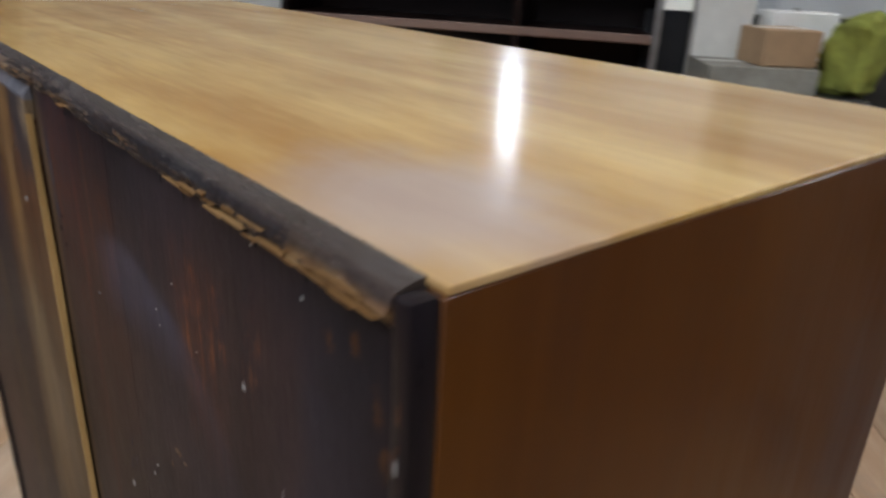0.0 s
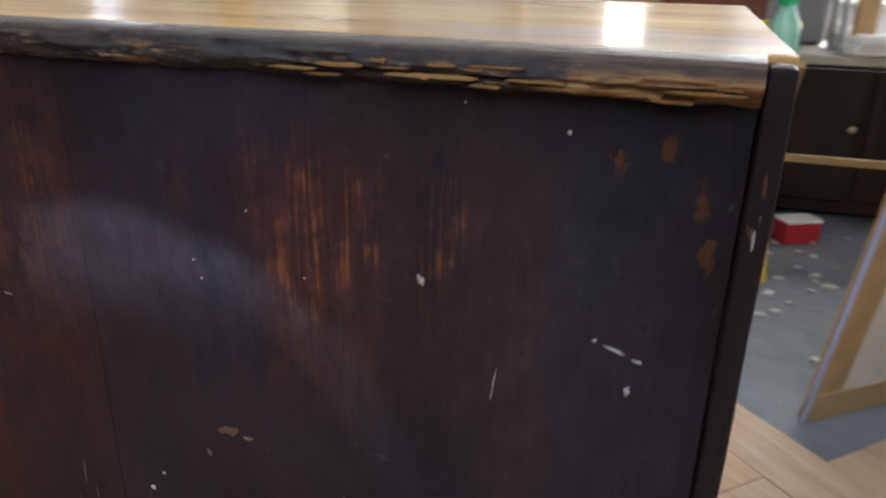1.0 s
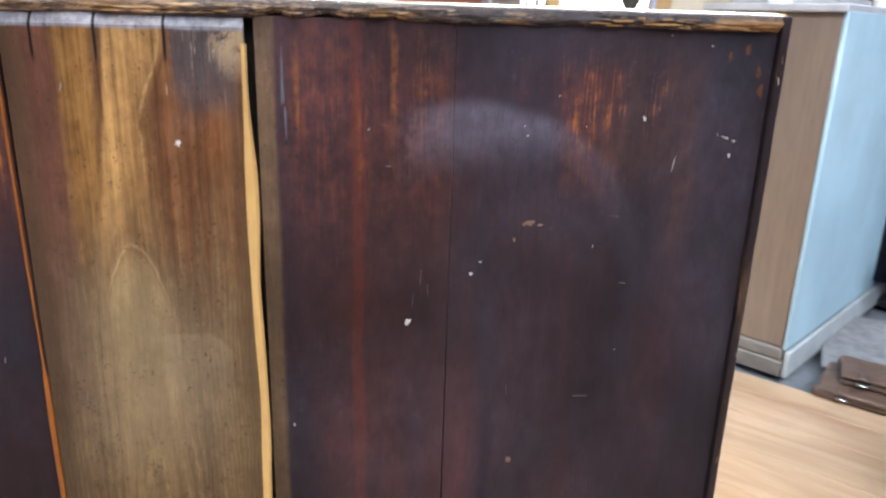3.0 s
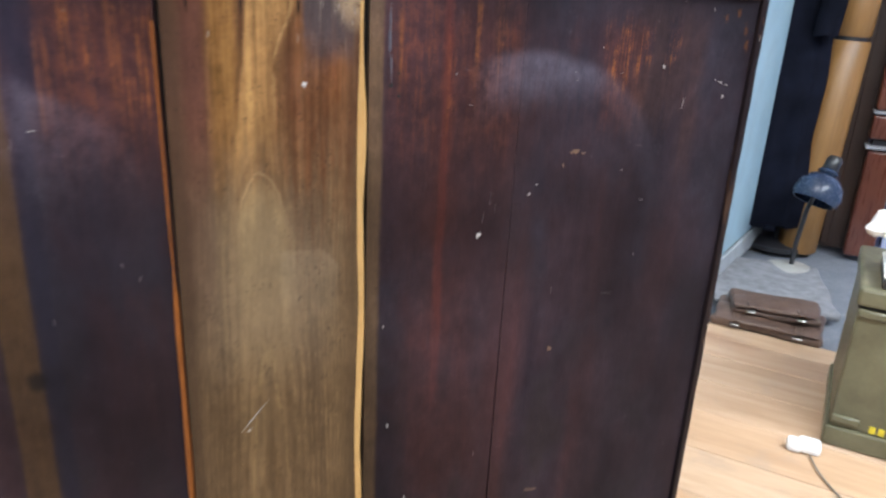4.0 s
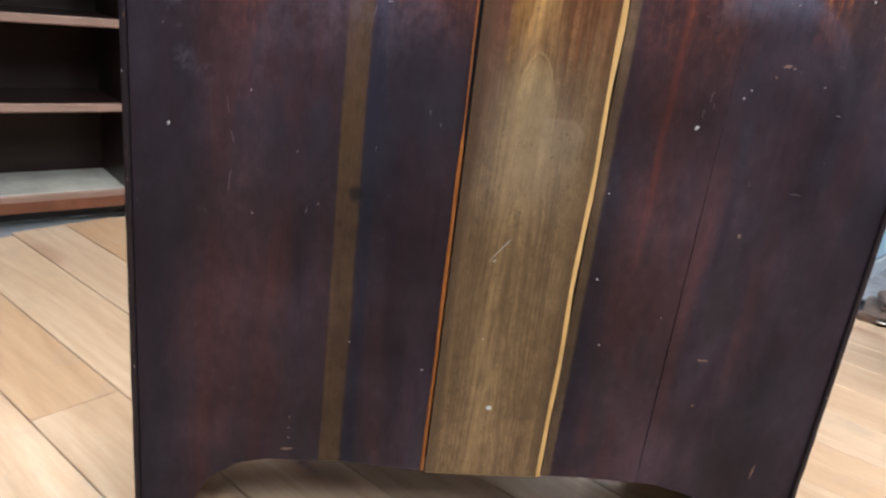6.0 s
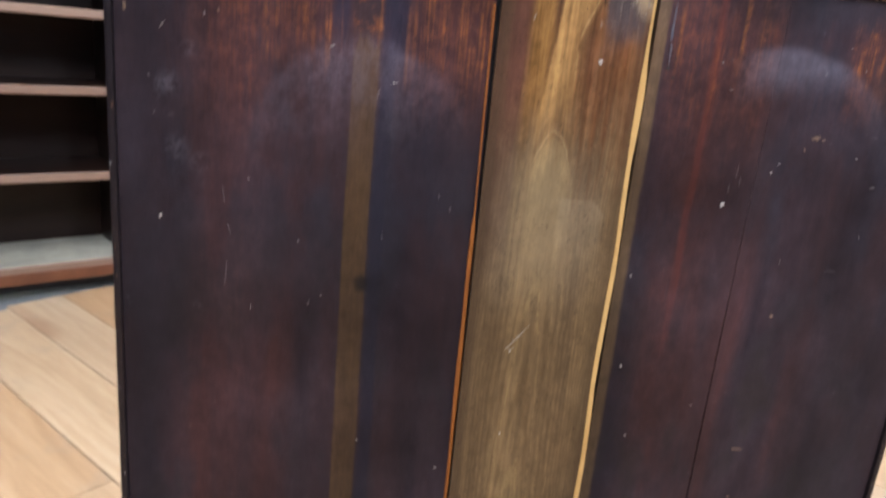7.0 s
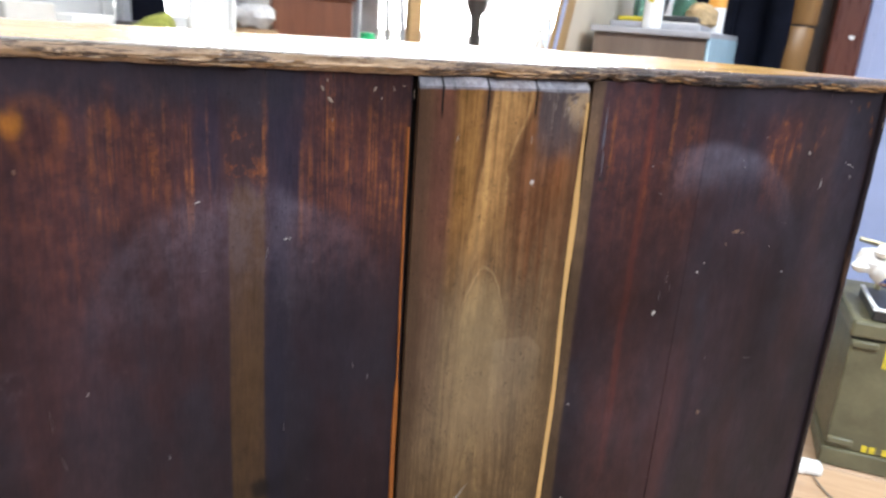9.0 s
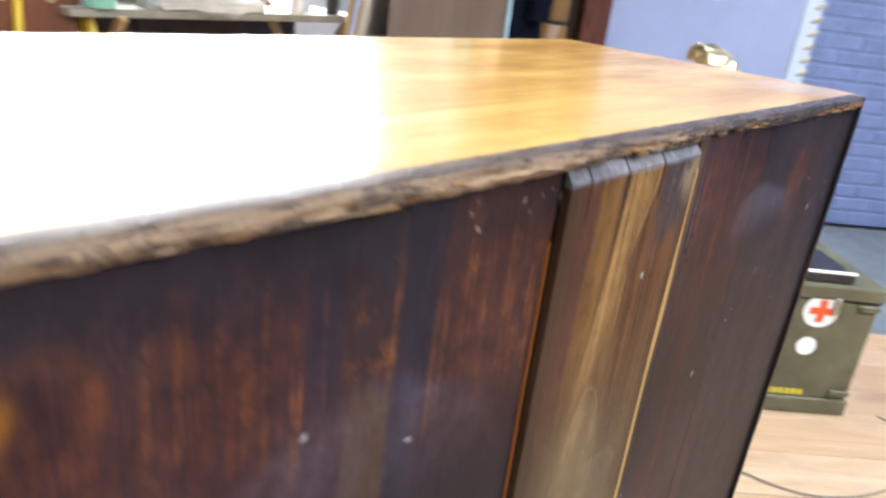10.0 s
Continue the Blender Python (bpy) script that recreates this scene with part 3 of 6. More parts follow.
        c = mix(t, times(pores, 0.35), c, (0.09, 0.075, 0.075))
    else:
        haze = times(blotch, 0.3)
        lean = drift(drift(x, blotch, 0.01), streak, 0.006)
        c = ramp(t, drift(wide, streak, 0.5), [(0.3, (0.058, 0.036, 0.02)), (0.5, (0.09, 0.057, 0.0285)), (0.72, (0.13, 0.085, 0.041))])
        c = mix(t, times(step(t, fine, 0.4, 0.7), 0.2), c, (0.15, 0.104, 0.056))
        c = mix(t, times(step(t, drift(zone, streak, 0.5), 0.5, 0.68), 0.5), c, (0.066, 0.04, 0.021))
        # a few tall growth rings, pale on one side, closing in a flame
        mid = calc(t, "SUBTRACT", drift(x, cloud, 0.022), 0.512)
        arch = calc(t, "ADD", drift(z, cloud, 0.2), times(mid, mid, 480.0))
        rings = calc(t, "SINE", calc(t, "ADD", times(arch, 23.0), times(calc(t, "ADD", blotch, streak), 3.0)))
        c = mix(t, times(step(t, rings, 0.55, 0.98), calc(t, "ADD", 0.1, times(cloud, 0.45))), c, (0.05, 0.028, 0.0125))
        c = mix(t, times(band(t, rings, -1.1, -0.96, 0.03), 0.3, step(t, mottle, 0.4, 0.55)), c, (0.2, 0.14, 0.06))
        flame = calc(t, "ADD", drift(z, mottle, 0.012), times(mid, mid, 75.0))
        c = mix(t, times(less(step(t, flame, 0.795, 0.802)), band(t, lean, 0.485, 0.537, 0.008), step(t, z, 0.56, 0.74), 0.5), c, (0.15, 0.108, 0.052))
        c = mix(t, times(band(t, flame, 0.802, 0.806, 0.0015), band(t, x, 0.488, 0.534, 0.006), 0.5), c, (0.22, 0.165, 0.085))
        c = mix(t, times(band(t, flame, 0.812, 0.826, 0.004), band(t, x, 0.488, 0.536, 0.006), 0.4), c, (0.05, 0.03, 0.014))
        # redder upper part
        top = step(t, drift(drift(z, streak, 0.1), blotch, 0.06), 0.755, 0.875)
        c = mix(t, times(top, 0.8), c, mix(t, drift(streak, zone, 1.2), (0.026, 0.0135, 0.0105), (0.1, 0.046, 0.0165)))
        c = mix(t, times(top, band(t, lean, 0.446, 0.465, 0.005), 0.6), c, mix(t, drift(streak, mottle, 0.8), (0.036, 0.016, 0.015), (0.105, 0.034, 0.021)))
        c = mix(t, times(top, step(t, lean, 0.532, 0.545), step(t, thin, 0.42, 0.62), 0.35), c, (0.08, 0.03, 0.0125))
        c = mix(t, times(band(t, lean, 0.468, 0.494, 0.005), step(t, jz, 0.77, 0.88), 0.65), c, mix(t, streak, (0.075, 0.04, 0.012), (0.165, 0.092, 0.028)))
        c = mix(t, times(less(step(t, drift(round_of(t, x, z, 0.58, 0.905, 0.55), mottle, 0.02), 0.004, 0.024)), 0.5, step(t, streak, 0.3, 0.6)), c, (0.13, 0.05, 0.016))
        # the golden tongue between its two dark lines
        sink = less(calc(t, "ADD", z, 0.03))
        left = calc(t, "ADD", x, times(sink, 0.1))
        right = calc(t, "ADD", x, times(step(t, less(z), 0.03, 0.1), 0.0185))
        gold = times(step(t, drift(left, blotch, 0.006), 0.5025, 0.506), less(step(t, drift(drift(right, blotch, 0.012), streak, 0.012), 0.533, 0.553)), step(t, jz, 0.79, 0.87))
        c = mix(t, times(gold, 0.7), c, mix(t, drift(streak, blotch, 0.6), (0.15, 0.088, 0.032), (0.235, 0.148, 0.058)))
        edges = most(times(band(t, drift(left, blotch, 0.006), 0.4985, 0.5025, 0.0012), step(t, jz, 0.8, 0.86)), times(band(t, drift(right, blotch, 0.006), 0.5475, 0.5505, 0.001), step(t, jz, 0.84, 0.9)))
        c = mix(t, times(edges, step(t, drift(mottle, zone, 0.8), 0.35, 0.6), 0.6), c, (0.034, 0.018, 0.01))
        c = mix(t, times(band(t, drift(right, blotch, 0.006), 0.5425, 0.545, 0.0008), step(t, jz, 0.84, 0.9), step(t, mottle, 0.4, 0.55), 0.4), c, (0.24, 0.17, 0.075))
        bars = noise_tex(t, stretched(1, 0.03), 120, 4, 0.65, 0.3)
        c = mix(t, calc(t, "ADD", 0.25, times(top, 0.6)), c, ramp(t, drift(bars, mottle, 0.3), [(0.34, (0.52, 0.42, 0.38)), (0.5, (1.06, 0.94, 0.86)), (0.64, (1.5, 1.4, 1.25))]), "MULTIPLY")
        # burnt, scratched corner
        burn = times(band(t, drift(x, blotch, 0.012), 0.552, 0.601, 0.004), step(t, drift(drift(z, blotch, 0.1), streak, 0.07), 0.885, 0.945))
        c = mix(t, times(burn, 0.88), c, mix(t, streak, (0.017, 0.014, 0.016), (0.052, 0.043, 0.044)))
        c = mix(t, times(burn, step(t, drift(thin, mottle, 0.4), 0.58, 0.66), 0.8), c, (0.15, 0.125, 0.105))
        rub = drift(round_of(t, x, z, 0.603, 0.975, 0.6), mottle, 0.02)
        c = mix(t, times(less(step(t, rub, 0.01, 0.028)), step(t, mottle, 0.4, 0.52), 0.85), c, (0.24, 0.17, 0.1))
        # the lower polish smear with its rounded corner
        blob = times(band(t, drift(x, blotch, 0.012), 0.527, 0.585, 0.004), less(step(t, drift(calc(t, "ADD", z, times(step(t, x, 0.565, 0.592), 0.02)), blotch, 0.012), 0.722, 0.727)), step(t, z, 0.63, 0.72))
        c = mix(t, times(blob, 0.36), c, (0.185, 0.14, 0.088))
        flank = times(patch(0.538, 0.602, 0.006, 0.7, 0.94, 0.05), step(t, drift(thin, streak, 0.8), 0.42, 0.64))
        c = mix(t, times(flank, 0.48), c, mix(t, streak, (0.03, 0.013, 0.009), (0.1, 0.036, 0.0145)))
        c = mix(t, times(patch(0.43, 0.466, 0.007, 0.66, 0.99, 0.07), calc(t, "ADD", 0.25, times(streak, 0.6))), c, (0.05, 0.024, 0.018))
        c = mix(t, times(patch(0.45, 0.58, 0.03, 0.6, 0.76, 0.05), 0.28), c, (0.165, 0.125, 0.08))
        edge = most(less(step(t, drift(x, cloud, 0.008), 0.438, 0.45)), times(step(t, drift(x, cloud, 0.01), 0.585, 0.606), 0.6))
        c = mix(t, times(edge, 0.6), c, (0.034, 0.02, 0.0125))
        c = mix(t, times(step(t, speck, 0.62, 0.7), step(t, mottle, 0.45, 0.6), 0.3), c, (0.03, 0.019, 0.012))
        # splits in the worn top; grey chamfer with the light it catches coloured in
        c = mix(t, times(step(t, drift(z, blotch, 0.004), 0.973, 0.9755), 0.85), c, mix(t, drift(streak, mottle, 0.9), (0.03, 0.029, 0.034), (0.2, 0.195, 0.215)))
        for sx in (0.453, 0.4985, 0.549):
            c = mix(t, times(band(t, drift(x, mottle, 0.002), sx - 0.0011, sx + 0.0011, 0.0005), step(t, drift(z, speck, 0.01), 0.945, 0.957)), c, (0.006, 0.005, 0.005))
    grit = mix(t, 0.5, ramp(t, fine, [(0.3, (0.45,) * 3), (0.7, (1.55,) * 3)]), ramp(t, mottle, [(0.3, (0.6,) * 3), (0.7, (1.4,) * 3)]))
    c = mix(t, 0.45 if strip else 0.6, c, grit, "MULTIPLY")
    # pits, rubs and short cross scratches
    pit = noise_tex(t, stretched(1, 0.85), 330, 3, 0.55)
    rubs = noise_tex(t, stretched(0.3, 1), 95, 4, 0.75, 1.5)
    c = mix(t, times(step(t, pit, 0.6, 0.68), step(t, blotch, 0.4, 0.6), 0.55), c, (0.009, 0.007, 0.008))
    c = mix(t, times(step(t, rubs, 0.64, 0.7), step(t, mottle, 0.48, 0.6), 0.16), c, (0.12, 0.1, 0.1))
    broad = noise_tex(t, stretched(1, 0.7), 4.2, 4, 0.6)
    c = mix(t, 0.5 if strip else 0.9, c, ramp(t, broad, [(0.32, (0.52, 0.5, 0.48)), (0.5, (0.97, 0.97, 0.97)), (0.68, (1.7, 1.68, 1.74))]), "MULTIPLY")
    link(t, c, p.inputs["Base Color"])
    rough = calc(t, "ADD", 0.27, times(calc(t, "ADD", blotch, mottle), 0.12))
    link(t, calc(t, "ADD", rough, times(haze, 0.15)), p.inputs["Roughness"])
    p.inputs["Specular IOR Level"].default_value = 0.06
    height = calc(t, "ADD", times(streak, 0.6), calc(t, "ADD", times(mottle, 0.8), times(blotch, 1.6)))
    bump(t, p, height, 0.28, 0.001)
    return m


M_back, M_strip = back_board("dark_stained_back"), back_board("brown_strip_board", True)
M_raw = wood("raw_pine_edge", (0.19, 0.1, 0.032), (0.38, 0.225, 0.08), (0.55, 0.37, 0.15), 0.5, "z", 80, stretch=5, spec=0.2)
M_rust = wood("orange_raw_edge", (0.08, 0.022, 0.006), (0.22, 0.07, 0.012), (0.4, 0.15, 0.03), 0.5, "z", 80, stretch=5, spec=0.2)


def worn_lip():
    """Black varnish on top, splintered bare wood below."""
    m, t, p = nodes("worn_black_edge")
    obj = t.nodes.new("ShaderNodeTexCoord").outputs["Object"]
    sep = t.nodes.new("ShaderNodeSeparateXYZ")
    link(t, obj, sep.inputs[0])
    mp = t.nodes.new("ShaderNodeMapping")
    mp.inputs["Scale"].default_value = (0.1, 1, 1)
    link(t, obj, mp.inputs[0])
    s1, s2 = noise_tex(t, mp.outputs[0], 330, 5, 0.7), noise_tex(t, mp.outputs[0], 90, 5, 0.7)
    patch = noise_tex(t, obj, 16, 5, 0.65)
    x, z = sep.outputs[0], sep.outputs[2]
    low = calc(t, "SUBTRACT", 1.0, step(t, calc(t, "ADD", z, calc(t, "MULTIPLY", calc(t, "SUBTRACT", patch, 0.5), 0.012)), 0.991, 0.995))
    # paler tan to the left: bare wood, with window sheen put into the colour
    old = calc(t, "SUBTRACT", 1.0, step(t, x, 0.35, 0.85))
    more = calc(t, "ADD", calc(t, "MULTIPLY", step(t, x, 0.95, 1.035), 0.13), calc(t, "MULTIPLY", old, 0.06))
    s3 = noise_tex(t, mp.outputs[0], 620, 4, 0.7)
    worn = calc(t, "ADD", calc(t, "ADD", calc(t, "MULTIPLY", s1, 0.45), calc(t, "MULTIPLY", patch, 0.35)), calc(t, "ADD", calc(t, "MULTIPLY", s3, 0.2), more))
    bare = calc(t, "MULTIPLY", step(t, worn, 0.525, 0.56), calc(t, "ADD", calc(t, "ADD", 0.12, calc(t, "MULTIPLY", old, 0.4)), calc(t, "MULTIPLY", low, 0.6)))
    chipped = calc(t, "MULTIPLY", step(t, noise_tex(t, mp.outputs[0], 150, 4, 0.7), 0.57, 0.62), calc(t, "MULTIPLY", low, 0.8))
    bare = calc(t, "MINIMUM", calc(t, "MAXIMUM", bare, chipped), 0.95)
    c = ramp(t, s2, [(0.3, (0.007, 0.0055, 0.007)), (0.52, (0.017, 0.012, 0.0135)), (0.7, (0.045, 0.026, 0.019))])
    c = mix(t, calc(t, "MULTIPLY", old, calc(t, "MULTIPLY", s3, 0.75)), c, mix(t, s2, (0.055, 0.03, 0.017), (0.27, 0.175, 0.11)))
    fresh = ramp(t, s1, [(0.38, (0.09, 0.03, 0.009)), (0.52, (0.235, 0.115, 0.036)), (0.72, (0.42, 0.27, 0.125))])
    c = mix(t, bare, c, mix(t, calc(t, "MULTIPLY", old, 0.75), fresh, mix(t, s3, (0.15, 0.086, 0.048), (0.47, 0.33, 0.2))))
    c = mix(t, calc(t, "MULTIPLY", step(t, s3, 0.56, 0.66), 0.75), c, (0.016, 0.01, 0.009))
    # the rounded shoulder keeps its worn, bloomed varnish
    shoulder = step(t, calc(t, "ADD", z, calc(t, "MULTIPLY", calc(t, "SUBTRACT", patch, 0.5), 0.004)), 0.9966, 0.9982)
    bloom = mix(t, calc(t, "MULTIPLY", step(t, patch, 0.35, 0.65), 0.8), mix(t, s2, (0.018, 0.011, 0.008), (0.075, 0.042, 0.025)), mix(t, s1, (0.022, 0.017, 0.017), (0.085, 0.062, 0.054)))
    c = mix(t, calc(t, "MULTIPLY", shoulder, 0.9), c, bloom)
    link(t, c, p.inputs["Base Color"])
    link(t, calc(t, "MULTIPLY", shoulder, 0.5), p.inputs["Coat Weight"])
    p.inputs["Coat Roughness"].default_value = 0.2
    link(t, calc(t, "ADD", 0.27, calc(t, "MULTIPLY", bare, 0.14)), p.inputs["Roughness"])
    p.inputs["Specular IOR Level"].default_value = 0.32
    bump(t, p, calc(t, "ADD", s1, s3), 0.8, 0.0016)
    return m


M_lip = worn_lip()
M_rim = wood("dark_side_edge", (0.007, 0.0055, 0.007), (0.013, 0.009, 0.01), (0.026, 0.014, 0.012), 0.3, "z", 90, wear=(0.085, 0.045, 0.026), spec=0.12, stretch=5)
M_side = wood("mahogany_side", (0.064, 0.0185, 0.0024), (0.1, 0.0325, 0.0043), (0.134, 0.049, 0.0072), 0.36, "z", 14, coat=0.2, bumpy=0.02, stretch=9, spec=0.1)
M_inside = wood("unfinished_inside", (0.05, 0.03, 0.02), (0.09, 0.055, 0.03), (0.14, 0.09, 0.05), 0.7, "x", 40)
M_hole = plain("black_gap", (0.006, 0.005, 0.005), 0.9, vary=0.2)
M_fleck = plain("dried_paint", (0.3, 0.28, 0.26), 0.6, vary=0.25, scale=300)
M_bare = plain("bare_chip", (0.085, 0.045, 0.024), 0.6, vary=0.3, scale=250)


def polished_top():
    m, t, p = nodes("polished_satinwood_top")
    v = coords(t, (0.07, 1, 1))
    v2 = coords(t, (0.3, 1, 1))
    bands, fine, cloud = noise_tex(t, v, 26, 5, 0.6, 0.8), noise_tex(t, v, 210, 4, 0.7), noise_tex(t, v2, 9, 5, 0.6)
    obj = t.nodes.new("ShaderNodeTexCoord").outputs["Object"]
    sep = t.nodes.new("ShaderNodeSeparateXYZ")
    link(t, obj, sep.inputs[0])
    c = ramp(t, bands, [(0.28, (0.42, 0.205, 0.042)), (0.5, (0.6, 0.365, 0.105)), (0.75, (0.71, 0.49, 0.185))])
    c = mix(t, 0.3, c, ramp(t, fine, [(0.3, (0.22, 0.095, 0.014)), (0.7, (0.62, 0.38, 0.11))]))
    c = mix(t, ramp(t, cloud, [(0.42, (0,) * 3), (0.66, (0.85,) * 3)]), c, (0.34, 0.155, 0.024))
    # dulled, bloomed varnish by the corner with lavender sheen coloured in, and faint rubs
    worn = calc(t, "ADD", round_of(t, sep.outputs[0], sep.outputs[1], 0.985, 0.045), calc(t, "MULTIPLY", calc(t, "SUBTRACT", noise_tex(t, obj, 14, 4), 0.5), 0.09))
    c = mix(t, calc(t, "MULTIPLY", calc(t, "SUBTRACT", 1.0, step(t, worn, 0.02, 0.095)), 0.58), c, (0.42, 0.35, 0.345))
    link(t, c, p.inputs["Base Color"])
    link(t, ramp(t, cloud, [(0.3, (0.34,) * 3), (0.7, (0.46,) * 3)]), p.inputs["Roughness"])
    p.inputs["Specular IOR Level"].default_value = 0.06
    p.inputs["Coat Weight"].default_value, p.inputs["Coat IOR"].default_value = 0.8, 1.5
    link(t, ramp(t, noise_tex(t, v2, 40, 4), [(0.3, (0.11,) * 3), (0.7, (0.22,) * 3)]), p.inputs["Coat Roughness"])
    bump(t, p, calc(t, "ADD", fine, cloud), 0.06, 0.001)
    return m


M_top = polished_top()
CW, CD, CH = 1.05, 0.405, 1.0
chest = thing("chest_of_drawers", pose(0, 0, 0), "old chest of drawers with dark plank back and polished golden top", "chest of drawers")


def under(x):
    """The lower edge of the back, cut in an arch between two feet."""
    pts = ((0, 0), (0.07, 0), (0.074, 0.05), (0.085, 0.1), (0.107, 0.138), (0.148, 0.166), (0.19, 0.175), (0.3, 0.176), (0.42, 0.166), (0.68, 0.165), (0.8, 0.158), (0.86, 0.142), (0.915, 0.115), (0.95, 0.075), (0.968, 0.03), (0.972, 0), (1.05, 0))
    for (x0, z0), (x1, z1) in zip(pts, pts[1:]):
        if x <= x1:
            return z0 + (z1 - z0) * (x - x0) / (x1 - x0)
    return 0.0


def board_outline(x0, x1, top, wobble=0.0):
    n = max(6, int((x1 - x0) / 0.008))
    low = [(x0 + (x1 - x0) * k / n, under(x0 + (x1 - x0) * k / n)) for k in range(n + 1)]
    rise = [(x1 + wobble * math.sin(9 * z) * 0.5, z) for z in (0.3, 0.45, 0.6, 0.75, 0.9)]
    if wobble > 0.5:
        rise = [(x1, 0.3), (x1, 0.68), (x1 - 0.0012, 0.78), (x1 - 0.0028, 0.88), (x1 - 0.003, top)]
        return low + rise + [(x0, top)]
    if wobble < 0:
        rise = [(x1 - d, z) for z, d in ((0.2, 0.0012), (0.4, 0.0014), (0.6, 0.0009), (0.75, 0.0001))]
    return low + rise + [(x1, top), (x0, top)]


def back_part(name, x0, x1, mat, y0=0.0, thick=0.012, top=0.986, label="", wobble=0.0):
    return part(name, bm_prism(board_outline(x0, x1, top, wobble), thick, m=pose(0, y0, 0), bev=0.0002), mat, chest, label, smooth=0)


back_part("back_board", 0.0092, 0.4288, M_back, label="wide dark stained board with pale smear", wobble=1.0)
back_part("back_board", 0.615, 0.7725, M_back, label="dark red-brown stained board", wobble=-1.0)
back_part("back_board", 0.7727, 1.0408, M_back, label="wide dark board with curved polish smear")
strip = bm_prism(board_outline(0.4306, 0.6075, 0.985), 0.0062, m=pose(0, -0.0052, 0), bev=0.0002)
for v in strip.verts:
    if v.co.z > 0.98 and v.co.y < -0.004:
        v.co.z -= 0.0085 + 0.0012 * noise.noise(Vector((v.co.x * 60, 0, 0)))
part("back_strip", strip, M_strip, chest, "golden brown replacement board, chamfered on top", smooth=0)


def edge_bead(x, half, mat, y, wob, seed, label, z1=0.965, z0=0.167, fade=2.0):
    """A thin run of raw wood along a board's edge, of uneven width."""
    b, n, rows = bmesh.new(), 60, []
    for k in range(n + 1):
        z = z0 + (z1 - z0) * k / n
        cx = x + wob * noise.noise(Vector((seed, 0, z * 7))) - (0.0026 * min(1, max(0, (z - 0.68) / 0.2)) if fade < 1 else 0)
        h = half * (1.0 if fade < 1 else (0.55 + 0.45 * min(1, max(0, (0.93 - z) / 0.06)) + 0.4 * math.exp(-(((z - 0.8) / 0.05) ** 2)))) * (1.0 if z < fade else 0.45) * (1 + 0.45 * noise.noise(Vector((seed + 5, 0, z * 11))))
        rows.append([b.verts.new(v) for v in ((cx - h, y + 0.004, z), (cx - h * 0.6, y, z), (cx + h * 0.6, y, z), (cx + h, y + 0.004, z))])
    for r0, r1 in zip(rows, rows[1:]):
        for i in range(3):
            b.faces.new((r0[i], r0[i + 1], r1[i + 1], r1[i]))
    bmesh.ops.recalc_face_normals(b, faces=b.faces)
    return part("raw_edge", b, mat, chest, label)


edge_bead(0.6078, 0.0045, M_raw, -0.0056, 0.0032, 3.1, "pale raw wood edge")
edge_bead(0.4258, 0.0032, M_rust, -0.0014, 0.0014, 8.7, "orange raw wood edge", z1=0.94, fade=0.69)
# black sheet added so that the gaps between boards read as deep shade
part("backing", bm_box(1.02, 0.004, 0.81, (0.525, 0.017, 0.585)), M_hole, chest, "black sheet added behind the boards to keep gaps dark")

# sides, inner carcass, front
for x in (0.0044, CW - 0.0044):
    side = bm_box(0.0086, CD - 0.002, CH - 0.0032, (x, CD / 2 + 0.005, (CH - 0.0032) / 2), 0.0006)
    part("side_panel", side, M_side, chest, "polished mahogany side")
    rim = bm_box(0.0084, 0.0112, CH - 0.002, (x, 0.0006, (CH - 0.002) / 2), 0.0022, 2)
    bmesh.ops.subdivide_edges(rim, edges=[e for e in rim.edges if e.calc_length() > 0.5], cuts=60)
    for v in rim.verts:
        v.co.x += 0.0006 * noise.noise(Vector((x * 9, 0, v.co.z * 34)))
        v.co.y += 0.0012 * noise.noise(Vector((x * 5, 4, v.co.z * 26))) * (v.co.y < 0)
    part("side_edge", rim, M_rim, chest, "worn dark rear edge of the side")
part("bottom_board", bm_box(1.02, CD - 0.04, 0.014, (0.525, CD / 2 + 0.008, 0.19)), M_inside, chest)
front = [(0.02, 0), (0.085, 0), (0.1, 0.06), (0.13, 0.1), (0.17, 0.12), (0.24, 0.115), (0.32, 0.09), (0.4, 0.068), (0.52, 0.06), (0.64, 0.068), (0.72, 0.09), (0.8, 0.115), (0.87, 0.12), (0.91, 0.1), (0.945, 0.06), (0.96, 0), (1.03, 0), (1.03, 0.98), (0.02, 0.98)]
part("front_panel", bm_prism(front, 0.02, m=pose(0, CD - 0.022, 0)), M_side, chest)

# the top, with its broken black lip at the back
slab = bm_box(CW, CD + 0.0085, 0.003, (CW / 2, CD / 2 + 0.0115, CH - 0.0015), 0.0008, 2)
part("top", slab, M_top, chest, "polished golden top, glossy")
part("top_core", bm_box(CW - 0.03, CD - 0.01, 0.0112, (CW / 2, CD / 2 + 0.01, CH - 0.0088)), M_inside, chest)


